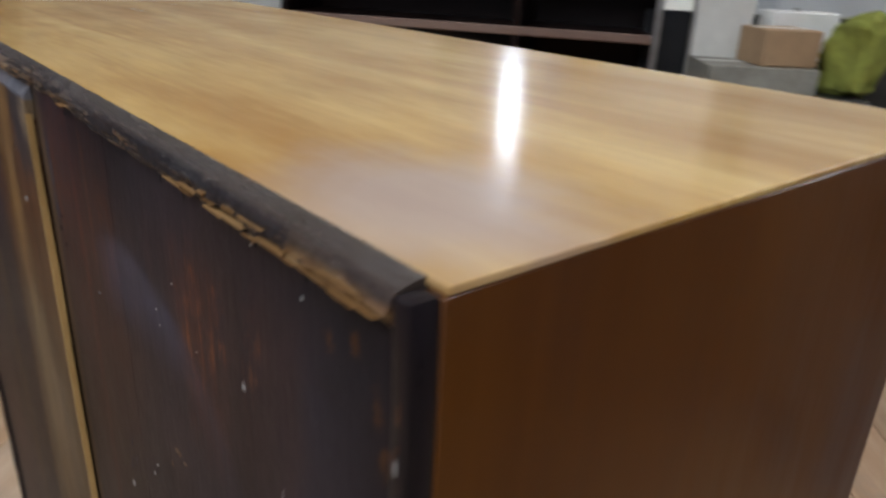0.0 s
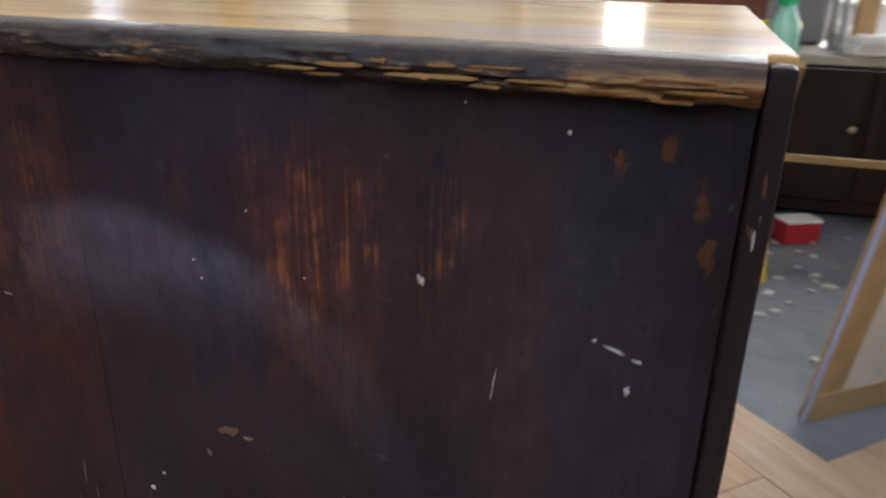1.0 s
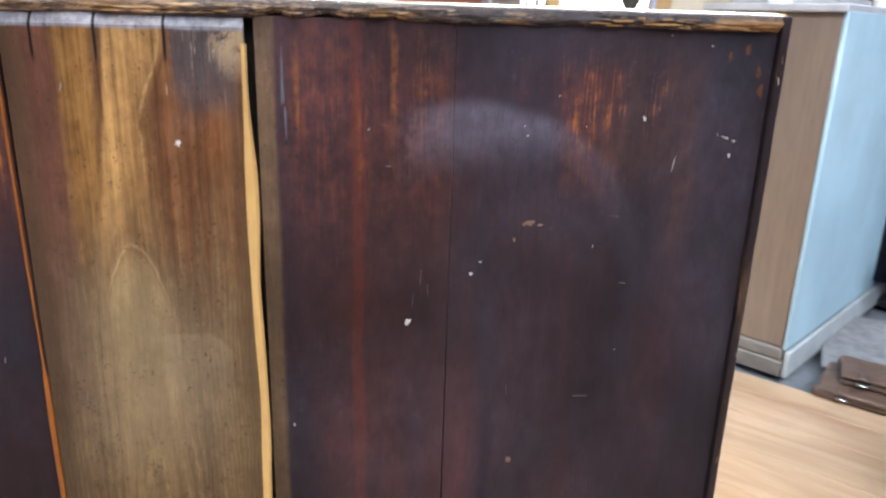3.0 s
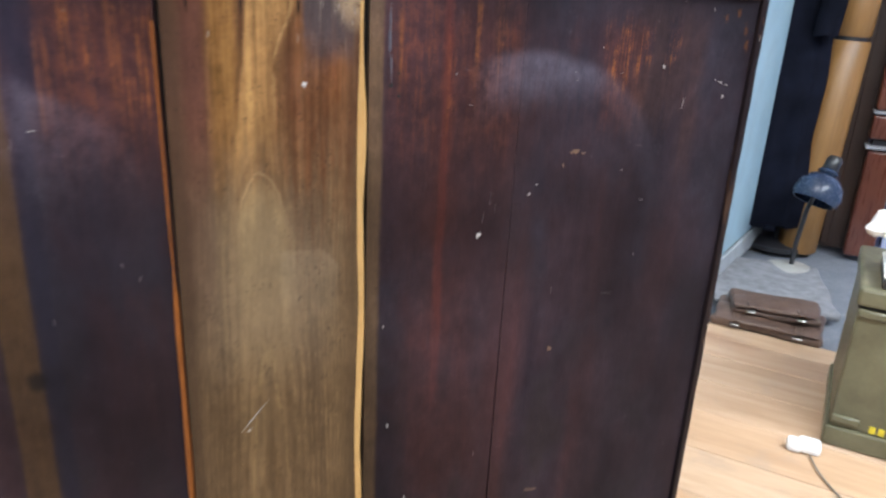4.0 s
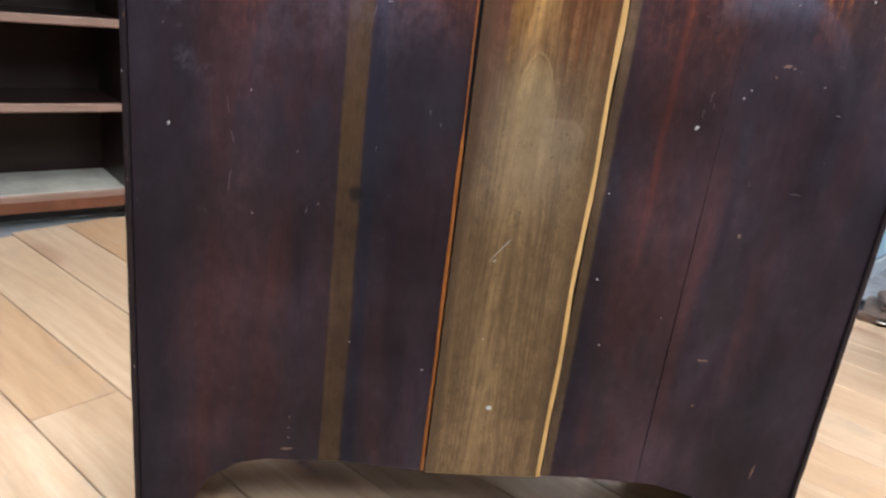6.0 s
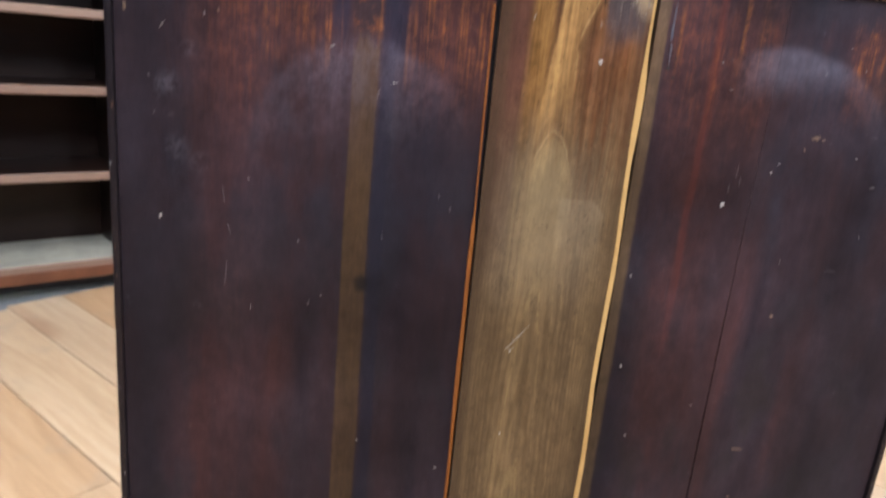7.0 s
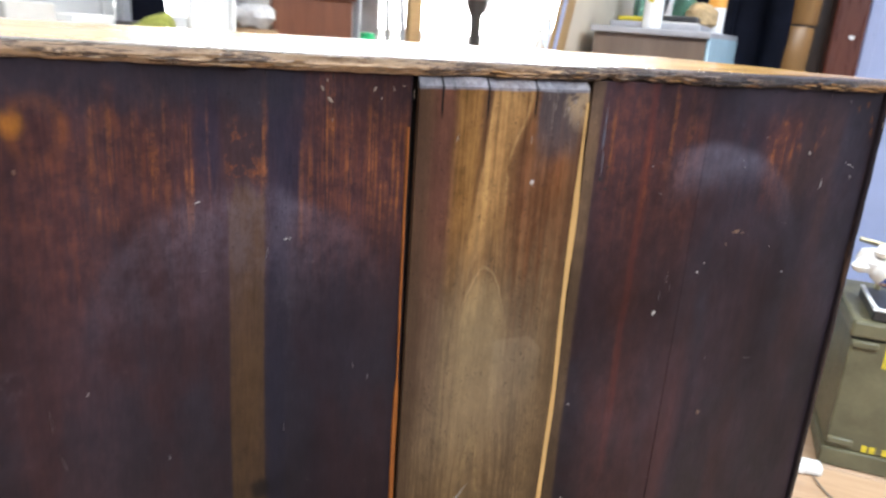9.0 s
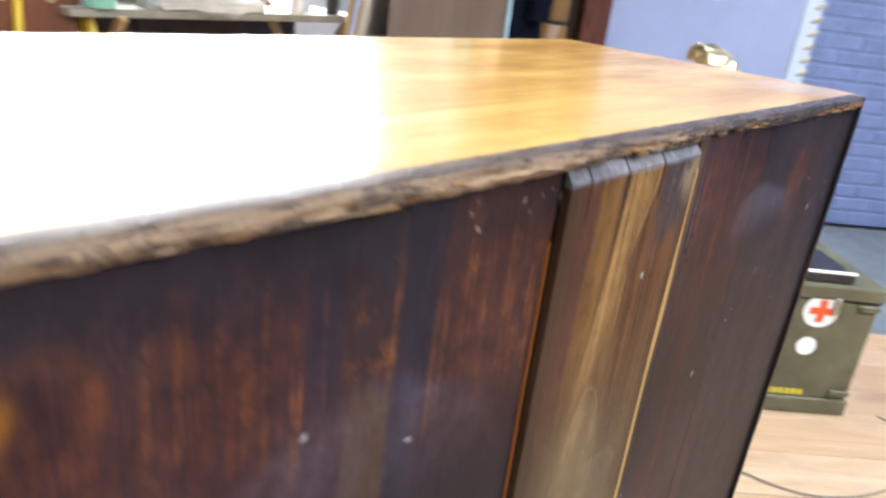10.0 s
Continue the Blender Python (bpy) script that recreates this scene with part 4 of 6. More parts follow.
def broken_lip():
    b, n, rows = bmesh.new(), 640, []
    prof = [(0.0085, -0.0012), (0.0078, -0.0002), (0.0058, -0.0004), (0.0032, -0.0008), (-0.001, -0.0018), (-0.0036, -0.0034), (-0.0047, -0.0056), (-0.005, -0.0082), (-0.0048, -0.0096), (-0.0044, -0.0108), (-0.004, -0.012), (-0.0032, -0.0132), (-0.0018, -0.0146), (0.0045, -0.016)]
    last = len(prof) - 1
    for k in range(n + 1):
        x = 0.009 + (CW - 0.018) * k / n
        rough = noise.fractal(Vector((x * 26, 1.7, 0)), 0.8, 2.0, 4)
        bite = sum(d * math.exp(-(((x - c) / w) ** 2)) for c, w, d in ((0.632, 0.008, 0.006), (0.668, 0.012, 0.005), (0.71, 0.02, 0.003), (0.5, 0.03, 0.002), (0.2, 0.02, 0.0025), (0.13, 0.03, 0.002)))
        row = []
        for i, (y, z) in enumerate(prof):
            k2 = i / last
            ridge = noise.noise(Vector((x * 13, i * 0.83, 3.0))) * 0.0023 * (i > 4)
            chip = noise.noise(Vector((x * 75, i * 0.6, 3.0))) * 0.0011 + noise.noise(Vector((x * 260, i * 1.6, 9.0))) * 0.0007
            chip *= 1.0 if i > 4 else 0.12
            row.append(b.verts.new((x, y + (chip + ridge + 0.0009 * rough * k2) * (1 if 0 < i < last else 0) + bite * 0.5 * (k2 > 0.3), CH + z + (0.0013 * rough + bite) * max(0, k2 - 0.35) + chip * 0.4 * (i > 1))))
        rows.append(row)
    for r0, r1 in zip(rows, rows[1:]):
        for i in range(len(prof) - 1):
            b.faces.new((r0[i], r0[i + 1], r1[i + 1], r1[i]))
    for r in (rows[0], rows[-1]):
        b.faces.new(r)
    bmesh.ops.recalc_face_normals(b, faces=b.faces)
    return b


part("top_edge", broken_lip(), M_lip, chest, "splintered black rear edge showing bare wood", smooth=50)

# long splinters standing off the broken edge
M_splinter = wood("bare_splinter", (0.08, 0.034, 0.011), (0.24, 0.125, 0.044), (0.43, 0.27, 0.12), 0.55, "x", 160, stretch=7, spec=0.2)
random.seed(23)
for k in range(34):
    x = 1.037 - 0.24 * (k / 33) ** 1.5 if k < 24 else random.uniform(0.25, 0.8)
    size = random.uniform(0.006, 0.024) * (1.0 if k < 24 else 0.8)
    x0, x1 = x - size, min(x, 1.037)
    z = random.choice((0.9862, 0.9872, 0.9885, 0.9905, 0.9925)) + random.uniform(-0.0005, 0.0005)
    tall = random.uniform(0.0006, 0.0014)
    under = [(x0 + (x1 - x0) * f, z - tall * h * random.uniform(0.3, 0.8)) for f, h in ((0.15, 0.5), (0.4, 0.9), (0.65, 0.7), (0.9, 1.0))]
    over = [(x0 + (x1 - x0) * f, z + tall * h * random.uniform(0.4, 0.8)) for f, h in ((1.0, 0.4), (0.75, 1.0), (0.5, 0.6), (0.2, 0.8))]
    deep = -0.0062 if z > 0.988 else -0.0049
    part("splinter", bm_prism([(x0, z)] + under + over, 0.0045, m=pose(0, deep + random.uniform(-0.0005, 0.0008), 0)), M_splinter, chest)

# flecks of paint, chips and nail heads on the back
random.seed(11)


def fleck(x, z, w, h, mat, name="paint_fleck", turn=0.0, y=0.0):
    b, n = bmesh.new(), 11
    c = b.verts.new((0, -0.0007, 0))
    ring = []
    for k in range(n):
        a = 2 * math.pi * k / n
        r = random.uniform(0.4, 1.1)
        ring.append(b.verts.new((w / 2 * r * math.cos(a), 0.0002, h / 2 * r * math.sin(a))))
    for k in range(n):
        b.faces.new((c, ring[(k + 1) % n], ring[k]))
    bmesh.ops.recalc_face_normals(b, faces=b.faces)
    return part(name, b, mat, chest, m=pose(x, y, z, 0, turn, 0))


for x, z, w, h in ((0.737, 0.73, 0.009, 0.01), (0.935, 0.912, 0.004, 0.008), (0.986, 0.973, 0.0025, 0.003), (0.835, 0.897, 0.002, 0.002), (1.014, 0.882, 0.004, 0.006), (0.642, 0.503, 0.005, 0.007), (0.408, 0.341, 0.006, 0.003), (0.055, 0.669, 0.006, 0.009), (0.021, 0.938, 0.003, 0.003), (0.435, 0.865, 0.003, 0.004), (0.832, 0.905, 0.0015, 0.002), (0.95, 0.98, 0.0015, 0.002), (0.86, 0.93, 0.0015, 0.002), (0.885, 0.905, 0.0015, 0.0015), (0.792, 0.775, 0.004, 0.004), (0.8, 0.786, 0.003, 0.003), (0.9, 0.80, 0.002, 0.003), (0.635, 0.63, 0.003, 0.005), (0.3, 0.38, 0.003, 0.003), (0.49, 0.40, 0.002, 0.003), (0.75, 0.45, 0.002, 0.003), (0.93, 0.70, 0.002, 0.002), (0.105, 0.90, 0.002, 0.006), (0.155, 0.72, 0.002, 0.004), (0.665, 0.40, 0.003, 0.004), (0.16, 0.56, 0.002, 0.003)):
    fleck(x, z, w, h, M_fleck, turn=random.uniform(-20, 20))
fleck(0.553, 0.888, 0.006, 0.008, M_fleck, y=-0.0054)
fleck(0.515, 0.286, 0.011, 0.009, M_fleck, y=-0.0054)
fleck(0.49, 0.4, 0.003, 0.003, M_fleck, y=-0.0054)
for x, z, w, h, tn in ((0.84, 0.821, 0.017, 0.008, -8), (0.851, 0.8195, 0.01, 0.003, 0), (0.829, 0.806, 0.005, 0.006, 0), (0.836, 0.585, 0.01, 0.012, 0), (0.833, 0.307, 0.008, 0.007, 0), (0.22, 0.195, 0.03, 0.006, 0), (0.221, 0.215, 0.007, 0.003, 0), (0.221, 0.232, 0.007, 0.003, 0), (0.221, 0.25, 0.006, 0.003, 0), (0.021, 0.9, 0.008, 0.012, 0),  (0.963, 0.19, 0.006, 0.05, 6), (0.832, 0.385, 0.03, 0.005, 0)):
    fleck(x, z, w, h, M_bare, "bare_chip", tn)
M_rubbed = plain("rubbed_orange_wood", (0.075, 0.027, 0.0105), 0.5, vary=0.6, scale=420)
for x, z, w, h, tn in ((0.12, 0.905, 0.003, 0.006, 0), (0.355, 0.945, 0.003, 0.006, 20)):
    fleck(x, z, w, h, M_rubbed, "bare_chip", tn)
for x, z, w, h, tn in ((1.008, 0.8975, 0.013, 0.0016, 18), (1.016, 0.8945, 0.006, 0.002, 12), (1.001, 0.9, 0.003, 0.0015, 0), (0.317, 0.8435, 0.011, 0.0015, -3), (0.245, 0.878, 0.012, 0.0012, -25), (0.965, 0.875, 0.0012, 0.02, 8), (0.06, 0.885, 0.012, 0.0012, -50), (0.93, 0.765, 0.012, 0.001, 0)):
    fleck(x, z, w, h, M_fleck, "scratch", tn)
fleck(0.498, 0.54, 0.05, 0.001, M_fleck, "scratch", -52, -0.0054)
fleck(0.49, 0.521, 0.008, 0.002, M_fleck, "scratch", -40, -0.0054)
for x in (0.86, 0.887, 0.954, 0.99, 0.30, 0.355, 0.39, 0.70):
    fleck(x, 0.982, 0.0022, 0.009, M_hole, "nail_hole")
for x, z in ((1.0385, 0.9535), (1.0385, 0.9175), (0.645, 0.878), (0.655, 0.19), (0.655, 0.2), (0.645, 0.9)):
    fleck(x, z, 0.004, 0.006, M_hole, "nail_hole")
# knocks along the rear edge of the side
random.seed(17)
for x, z, w, h, tn in ((1.0465, 0.884, 0.004, 0.008, 10), (1.047, 0.887, 0.003, 0.003, 0), (1.0468, 0.978, 0.003, 0.014, 4), (1.0455, 0.962, 0.002, 0.005, 0), (1.047, 0.842, 0.002, 0.006, 0), (1.046, 0.79, 0.002, 0.01, 5), (1.047, 0.7, 0.002, 0.006, 0), (1.0465, 0.61, 0.002, 0.012, 0)):
    fleck(x, z, w, h, M_fleck if h < 0.009 else M_rubbed, "edge_chip", tn, -0.0037)
for k in range(26):
    x = 1.0455 + random.uniform(-0.0022, 0.0026) if k % 3 else 0.0045 + random.uniform(-0.002, 0.002)
    fleck(x, random.uniform(0.3, 0.98), random.uniform(0.001, 0.0026), random.uniform(0.003, 0.012), random.choice((M_rubbed, M_bare, M_fleck, M_rubbed)), "edge_chip", random.uniform(-12, 12), -0.0049)
# scrapes and rubbed spots under the lip
M_scrape = plain("pale_scrape", (0.13, 0.095, 0.072), 0.6, vary=0.4, scale=300)
M_faint = plain("faint_scuff", (0.075, 0.062, 0.064), 0.5, vary=0.4, scale=300)
M_drip = plain("grey_blue_drip", (0.05, 0.055, 0.07), 0.4, vary=0.3, scale=200)
for x, z, w, h, tn in ((0.346, 0.971, 0.005, 0.009, -35), (0.353, 0.962, 0.007, 0.012, -50), (0.35, 0.978, 0.004, 0.006, 0), (0.392, 0.972, 0.004, 0.012, 30), (0.398, 0.964, 0.003, 0.007, 10), (0.409, 0.972, 0.003, 0.009, -15), (0.418, 0.975, 0.004, 0.006, 0), (0.428, 0.968, 0.002, 0.012, 0), (0.836, 0.585, 0.008, 0.008, 0)):
    fleck(x, z, w * 0.75, h * 0.75, M_scrape, "scrape", tn)
for x, z, w, h, tn in ((0.585, 0.958, 0.003, 0.012, 10), (0.592, 0.966, 0.005, 0.006, 0), (0.6, 0.955, 0.003, 0.014, -8), (0.598, 0.945, 0.002, 0.008, 0), (0.47, 0.93, 0.002, 0.012, 12), (0.548, 0.93, 0.0015, 0.014, 0)):
    fleck(x, z, w, h, M_scrape, "scrape", tn, -0.0053)
fleck(0.635, 0.94, 0.0045, 0.08, M_drip, "varnish_drip")
fleck(0.637, 0.905, 0.003, 0.04, M_drip, "varnish_drip")
fleck(0.637, 0.888, 0.008, 0.008, M_hole, "varnish_drip")
for x, z, w, h, tn in ((0.703, 0.9, 0.004, 0.004, 0), (0.72, 0.87, 0.012, 0.0008, 4), (0.748, 0.772, 0.0012, 0.022, 3), (0.754, 0.76, 0.001, 0.018, -4), (0.741, 0.75, 0.001, 0.02, 2), (0.83, 0.66, 0.0012, 0.016, 0), (0.9, 0.652, 0.03, 0.0008, 2), (0.215, 0.648, 0.005, 0.004, 30), (0.23, 0.57, 0.0016, 0.014, 12), (0.245, 0.58, 0.004, 0.004, 0), (0.127, 0.7, 0.001, 0.03, -6), (0.133, 0.66, 0.001, 0.03, -14), (0.13, 0.6, 0.001, 0.05, 4), (0.045, 0.83, 0.002, 0.005, 0), (0.05, 0.79, 0.002, 0.004, 0), (0.395, 0.7, 0.0015, 0.012, 4), (0.38, 0.715, 0.0015, 0.01, -5), (0.315, 0.66, 0.001, 0.014, 0), (0.3, 0.83, 0.0016, 0.02, 10)):
    fleck(x, z, w, h, M_faint, "scuff", tn)
for x, z, w, h in ((0.08, 0.95, 0.014, 0.016), (0.09, 0.956, 0.01, 0.01), (0.022, 0.945, 0.006, 0.008)):
    fleck(x, z, w, h, M_rubbed, "bare_chip", 15)

# ---- the nook: crate, lamps, door, posts ----
def letters(text, size, mat, name, parent, m, thick=0.0006):
    cu = bpy.data.curves.new(name, "FONT")
    cu.body, cu.size, cu.extrude = text, size, thick
    ob = bpy.data.objects.new(name, cu)
    me = bpy.data.meshes.new_from_object(ob.evaluated_get(bpy.context.evaluated_depsgraph_get()))
    bpy.data.objects.remove(ob)
    me.materials.append(mat)
    return part(name, me, None, parent, m=m)


M_crate = plain("olive_crate_paint", (0.118, 0.11, 0.062), 0.45, vary=0.35, scale=9, relief=0.25)
M_yellow = plain("yellow_stencil", (0.62, 0.5, 0.03), 0.6, vary=0.3, scale=60)
M_steel = plain("dull_steel", (0.42, 0.42, 0.4), 0.35, 1.0, vary=0.25, scale=30)
M_black = plain("black_plastic", (0.02, 0.02, 0.022), 0.35, vary=0.3)
M_gloss_white = plain("glossy_white", (0.82, 0.82, 0.8), 0.2, vary=0.08)
M_brass = plain("polished_brass", (0.66, 0.59, 0.4), 0.36, 1.0, vary=0.1, scale=6, relief=0)
M_red = plain("flag_red", (0.6, 0.05, 0.04), 0.35, vary=0.15)
M_flag_blue = plain("flag_blue", (0.04, 0.08, 0.42), 0.35, vary=0.15)
M_orange = plain("orange_red_cross", (0.75, 0.1, 0.02), 0.5, vary=0.1)
M_leather = plain("worn_brown_leather", (0.12, 0.075, 0.055), 0.5, vary=0.45, scale=22, relief=0.4)
M_grey_cloth = plain("grey_cloth", (0.22, 0.22, 0.23), 0.9, vary=0.35, scale=25, relief=0.5)
M_paper = plain("paper", (0.72, 0.7, 0.64), 0.8, vary=0.1)
M_brick_red = plain("reddish_brown_block", (0.23, 0.1, 0.06), 0.7, vary=0.35, scale=40, relief=0.5)
M_navy = plain("navy_enamel", (0.025, 0.04, 0.075), 0.25, vary=0.3)
M_pine = wood("pine_post", (0.16, 0.075, 0.022), (0.28, 0.145, 0.048), (0.38, 0.22, 0.085), 0.4, "z", 50)
M_mahogany = wood("red_mahogany", (0.045, 0.012, 0.008), (0.1, 0.028, 0.016), (0.16, 0.05, 0.027), 0.28, "z", 45, coat=0.3)
M_dark_board = wood("dark_board_stain", (0.018, 0.008, 0.005), (0.035, 0.016, 0.009), (0.06, 0.03, 0.017), 0.4, "z", 45)
M_lavender = plain("lavender_door_paint", (0.34, 0.385, 0.56), 0.35, vary=0.1, scale=3, relief=0.1)
M_pale_blue = plain("pale_blue_trim", (0.58, 0.64, 0.76), 0.4, vary=0.1)
M_dark_cloth = plain("dark_navy_cloth", (0.006, 0.007, 0.013), 0.95, vary=0.5, scale=12, relief=0.6)
M_dark_cloth.node_tree.nodes["Principled BSDF"].inputs["Specular IOR Level"].default_value = 0.08
M_maroon = plain("maroon_wool", (0.16, 0.025, 0.03), 0.9, vary=0.3, relief=0.4)
M_rope = plain("straw_rope", (0.5, 0.43, 0.28), 0.85, vary=0.35, scale=90, relief=0.7)

crate = thing("ammunition_crate", at(1.041, 1.572, 0, -3), "olive green military crate with yellow stencilled marks", "crate")
CL, CDP, CHT = 0.585, 0.36, 0.405
part("body", bm_box(CL, CDP, 0.315, (CL / 2, CDP / 2, 0.0625 + 0.1575 - 0.012), 0.006, 2), M_crate, crate)
part("base_rail", bm_box(CL + 0.014, CDP + 0.014, 0.05, (CL / 2, CDP / 2, 0.026), 0.005, 2), M_crate, crate)
part("lid", bm_box(CL + 0.014, CDP + 0.014, 0.044, (CL / 2, CDP / 2, CHT - 0.022), 0.008, 2), M_crate, crate)
part("lid_seam", bm_box(CL + 0.002, CDP + 0.002, 0.006, (CL / 2, CDP / 2, CHT - 0.046)), M_black, crate)
for s in (0.02, CL - 0.02):
    for z in (0.075, 0.345):
        part("corner_latch", bm_box(0.06, 0.012, 0.018, (s + (0.012 if s < 0.1 else -0.012), -0.005, z), 0.003), M_crate, crate, "riveted green corner strap")
for s in (0.3, 0.5):
    part("clasp", bm_box(0.018, 0.012, 0.05, (s - 0.04, -0.006, 0.345), 0.003), M_steel, crate, "dull steel clasp")
part("handle", bm_tube([(CL + 0.004, 0.1, 0.22), (CL + 0.04, 0.1, 0.2), (CL + 0.04, 0.26, 0.2), (CL + 0.004, 0.26, 0.22)], 0.007, 8), M_steel, crate)
for ch, sx in (("V", 0.2), ("-", 0.268), ("1", 0.313)):
    letters(ch, 0.093, M_yellow, "stencil_letter", crate, pose(sx, -0.0012, 0.178, 90, 0, 0))
for x, w in ((0.235, 0.018), (0.266, 0.012), (0.292, 0.02)):
    part("stencil_bar", bm_box(w, 0.0012, 0.024 if w > 0.015 else 0.008, (x, -0.0004, 0.147)), M_yellow, crate)
for k in range(8):
    part("stencil_bar", bm_box(0.0125, 0.0012, 0.018, (0.09 + 0.0185 * k + (0.01 if k > 1 else 0), -0.0004, 0.065)), M_yellow, crate)
for k in range(6):
    part("stencil_bar", bm_box(0.0125, 0.0012, 0.018, (0.35 + 0.0185 * k, -0.0004, 0.067)), M_yellow, crate)
for x0, x1, z0, z1 in ((0.08, 0.15, 0.363, 0.371), (0.08, 0.15, 0.29, 0.298), (0.08, 0.087, 0.29, 0.371), (0.143, 0.15, 0.29, 0.371), (0.1, 0.107, 0.306, 0.352), (0.123, 0.13, 0.306, 0.352), (0.1, 0.13, 0.348, 0.354)):
    part("stencil_bar", bm_box(x1 - x0, 0.0012, z1 - z0, ((x0 + x1) / 2, -0.0004, (z0 + z1) / 2)), M_yellow, crate)
disc = bm_lathe([(0.0, 0.0), (0.05, 0.0), (0.05, 0.0012), (0.0, 0.0012)], 28, m=pose(0, 0, 0, 90))
part("cross_sticker", disc, M_gloss_white, crate, "round white sticker with orange cross", m=pose(0.425, -0.0002, 0.325))
cr = bm_box(0.066, 0.0012, 0.02, (0.425, -0.002, 0.325))
bm_box(0.02, 0.0012, 0.066, (0.425, -0.0026, 0.325), bm=cr)
part("cross", cr, M_orange, crate)
part("round_sticker", bm_lathe([(0.0, 0.0), (0.028, 0.0), (0.028, 0.0012), (0.0, 0.0012)], 24, m=pose(0, 0, 0, 90)), M_gloss_white, crate, m=pose(0.415, -0.0002, 0.215))


def on_crate(s, d, z=0.0, turn=0.0):
    return at(1.041, 1.572, 0, -3) @ pose(s, d, CHT + z, 0, 0, turn)


tray = thing("black_tray", on_crate(0.265, 0.108, 0.001), "flat black tray with pale metal rim on the crate", "tray")
part("slab", bm_box(0.46, 0.2, 0.026, (0, 0, 0.013), 0.003), M_black, tray)
part("rim", bm_box(0.464, 0.012, 0.007, (0, -0.096, 0.0295), 0.002), M_gloss_white, tray, "pale front rim")
part("rim", bm_box(0.012, 0.19, 0.007, (-0.226, 0.004, 0.0295), 0.002), M_gloss_white, tray, "pale end rim")

# a white ornament in a flag coat, lying on the tray
b = bm_lathe([(0.0, 0.0), (0.03, 0.002), (0.05, 0.012)] + [(0.052 + 0.003 * math.sin(k * 0.5), 0.012 + 0.006 * k) for k in range(1, 20)] + [(0.044, 0.135), (0.034, 0.145), (0.026, 0.15), (0.0, 0.152)], 72)
for f in b.faces:
    cpt = f.calc_center_median()
    u, w = abs(math.atan2(cpt.x, -cpt.y)) * 0.05, abs(cpt.z - 0.055)
    f.material_index = 0
    if cpt.z < 0.105:
        slant = abs(u * 0.8 - w)
        f.material_index = 1 if min(u, w) < 0.008 or slant < 0.003 else (0 if min(u, w) < 0.0135 or slant < 0.0085 else 2)
bmesh.ops.transform(b, matrix=pose(0.055, 0, 0.06, 0, -58, 0), verts=b.verts)
bm_lathe([(0.0, -0.042), (0.028, -0.034), (0.044, 0.0), (0.034, 0.03), (0.0, 0.042)], 20, bm=b, m=pose(-0.08, 0.0, 0.132))
bm_lathe([(0.0, -0.024), (0.018, -0.014), (0.024, 0.0), (0.014, 0.018), (0.0, 0.024)], 16, bm=b, m=pose(-0.105, -0.03, 0.118))
bm_lathe([(0.0, -0.024), (0.018, -0.014), (0.024, 0.0), (0.014, 0.018), (0.0, 0.024)], 16, bm=b, m=pose(-0.06, -0.03, 0.172))
bmesh.ops.scale(b, vec=(0.92, 0.9, 0.84), verts=b.verts)
solo("flag_ornament", b, (M_gloss_white, M_red, M_flag_blue), on_crate(0.1, 0.1, 0.014, -12), "glossy white ornament wrapped in red, white and blue flag", "ornament")
blk = bm_box(0.1, 0.06, 0.05, (0, 0, 0.025), 0.008, 2)
for z in (0.016, 0.033):
    bm_box(0.104, 0.062, 0.004, (0, 0, z), bm=blk)
solo("carved_block", blk, M_brick_red, on_crate(0.205, 0.13, 0.024, -25), "reddish brown ridged block on the tray", "block")


def shell_shade():
    """A scallop: ribs fan out from the hinge and rings cross them, cupped downwards."""
    b, n, r = bmesh.new(), 32, 30
    skins = []
    for inset in (0.0, 0.0025):
        rows = []
        for i in range(r + 1):
            f = i / r
            wide = (0.012 + 0.074 * math.sin(math.pi * min(1.0, 0.08 + 0.62 * f))) * (1.0 if f < 0.85 else 1 - 1.6 * (f - 0.85))
            row = []
            for k in range(n + 1):
                a = math.radians(-80 + 160 * k / n)
                rib = 1 + 0.05 * math.cos(14 * a) * f + 0.05 * math.cos(2 * math.pi * 6 * f) * f
                rad = wide * rib - inset
                row.append(b.verts.new((rad * math.sin(a), -0.22 * f * (0.82 + 0.18 * math.cos(a)), 0.7 * rad * math.cos(a) + 0.02 * math.sin(math.pi * f))))
            rows.append(row)
        skins.append(rows)
    for rows in skins:
        for r0, r1 in zip(rows, rows[1:]):
            for k in range(n):
                b.faces.new((r0[k], r0[k + 1], r1[k + 1], r1[k]))
    out, inn = skins
    for k in range(n):
        b.faces.new((out[-1][k], out[-1][k + 1], inn[-1][k + 1], inn[-1][k]))
    for i in range(r):
        for k in (0, n):
            b.faces.new((out[i][k], out[i + 1][k], inn[i + 1][k], inn[i][k]))
    bmesh.ops.recalc_face_normals(b, faces=b.faces)
    return b


lampm = on_crate(0.25, 0.265, 0.001, 0)
shell = thing("shell_lamp", lampm, "polished brass desk lamp with scallop shell shade", "desk lamp")
part("base", bm_lathe([(0.0, 0.0), (0.07, 0.0), (0.072, 0.012), (0.05, 0.022), (0.03, 0.03), (0.02, 0.05), (0.024, 0.058), (0.0, 0.064)], 28), M_brass, shell)
neck = [(0, 0, 0.05), (0.0, 0, 0.12), (0.012, 0, 0.2), (0.012, 0, 0.28), (-0.012, 0, 0.33), (-0.06, 0, 0.37), (-0.1, 0, 0.392)]
part("neck", bm_tube(neck, 0.0065, 10), M_brass, shell)
part("shade", shell_shade(), M_brass, shell, "ribbed brass shell shade", m=pose(-0.1, 0, 0.392, -38, 0, -78))
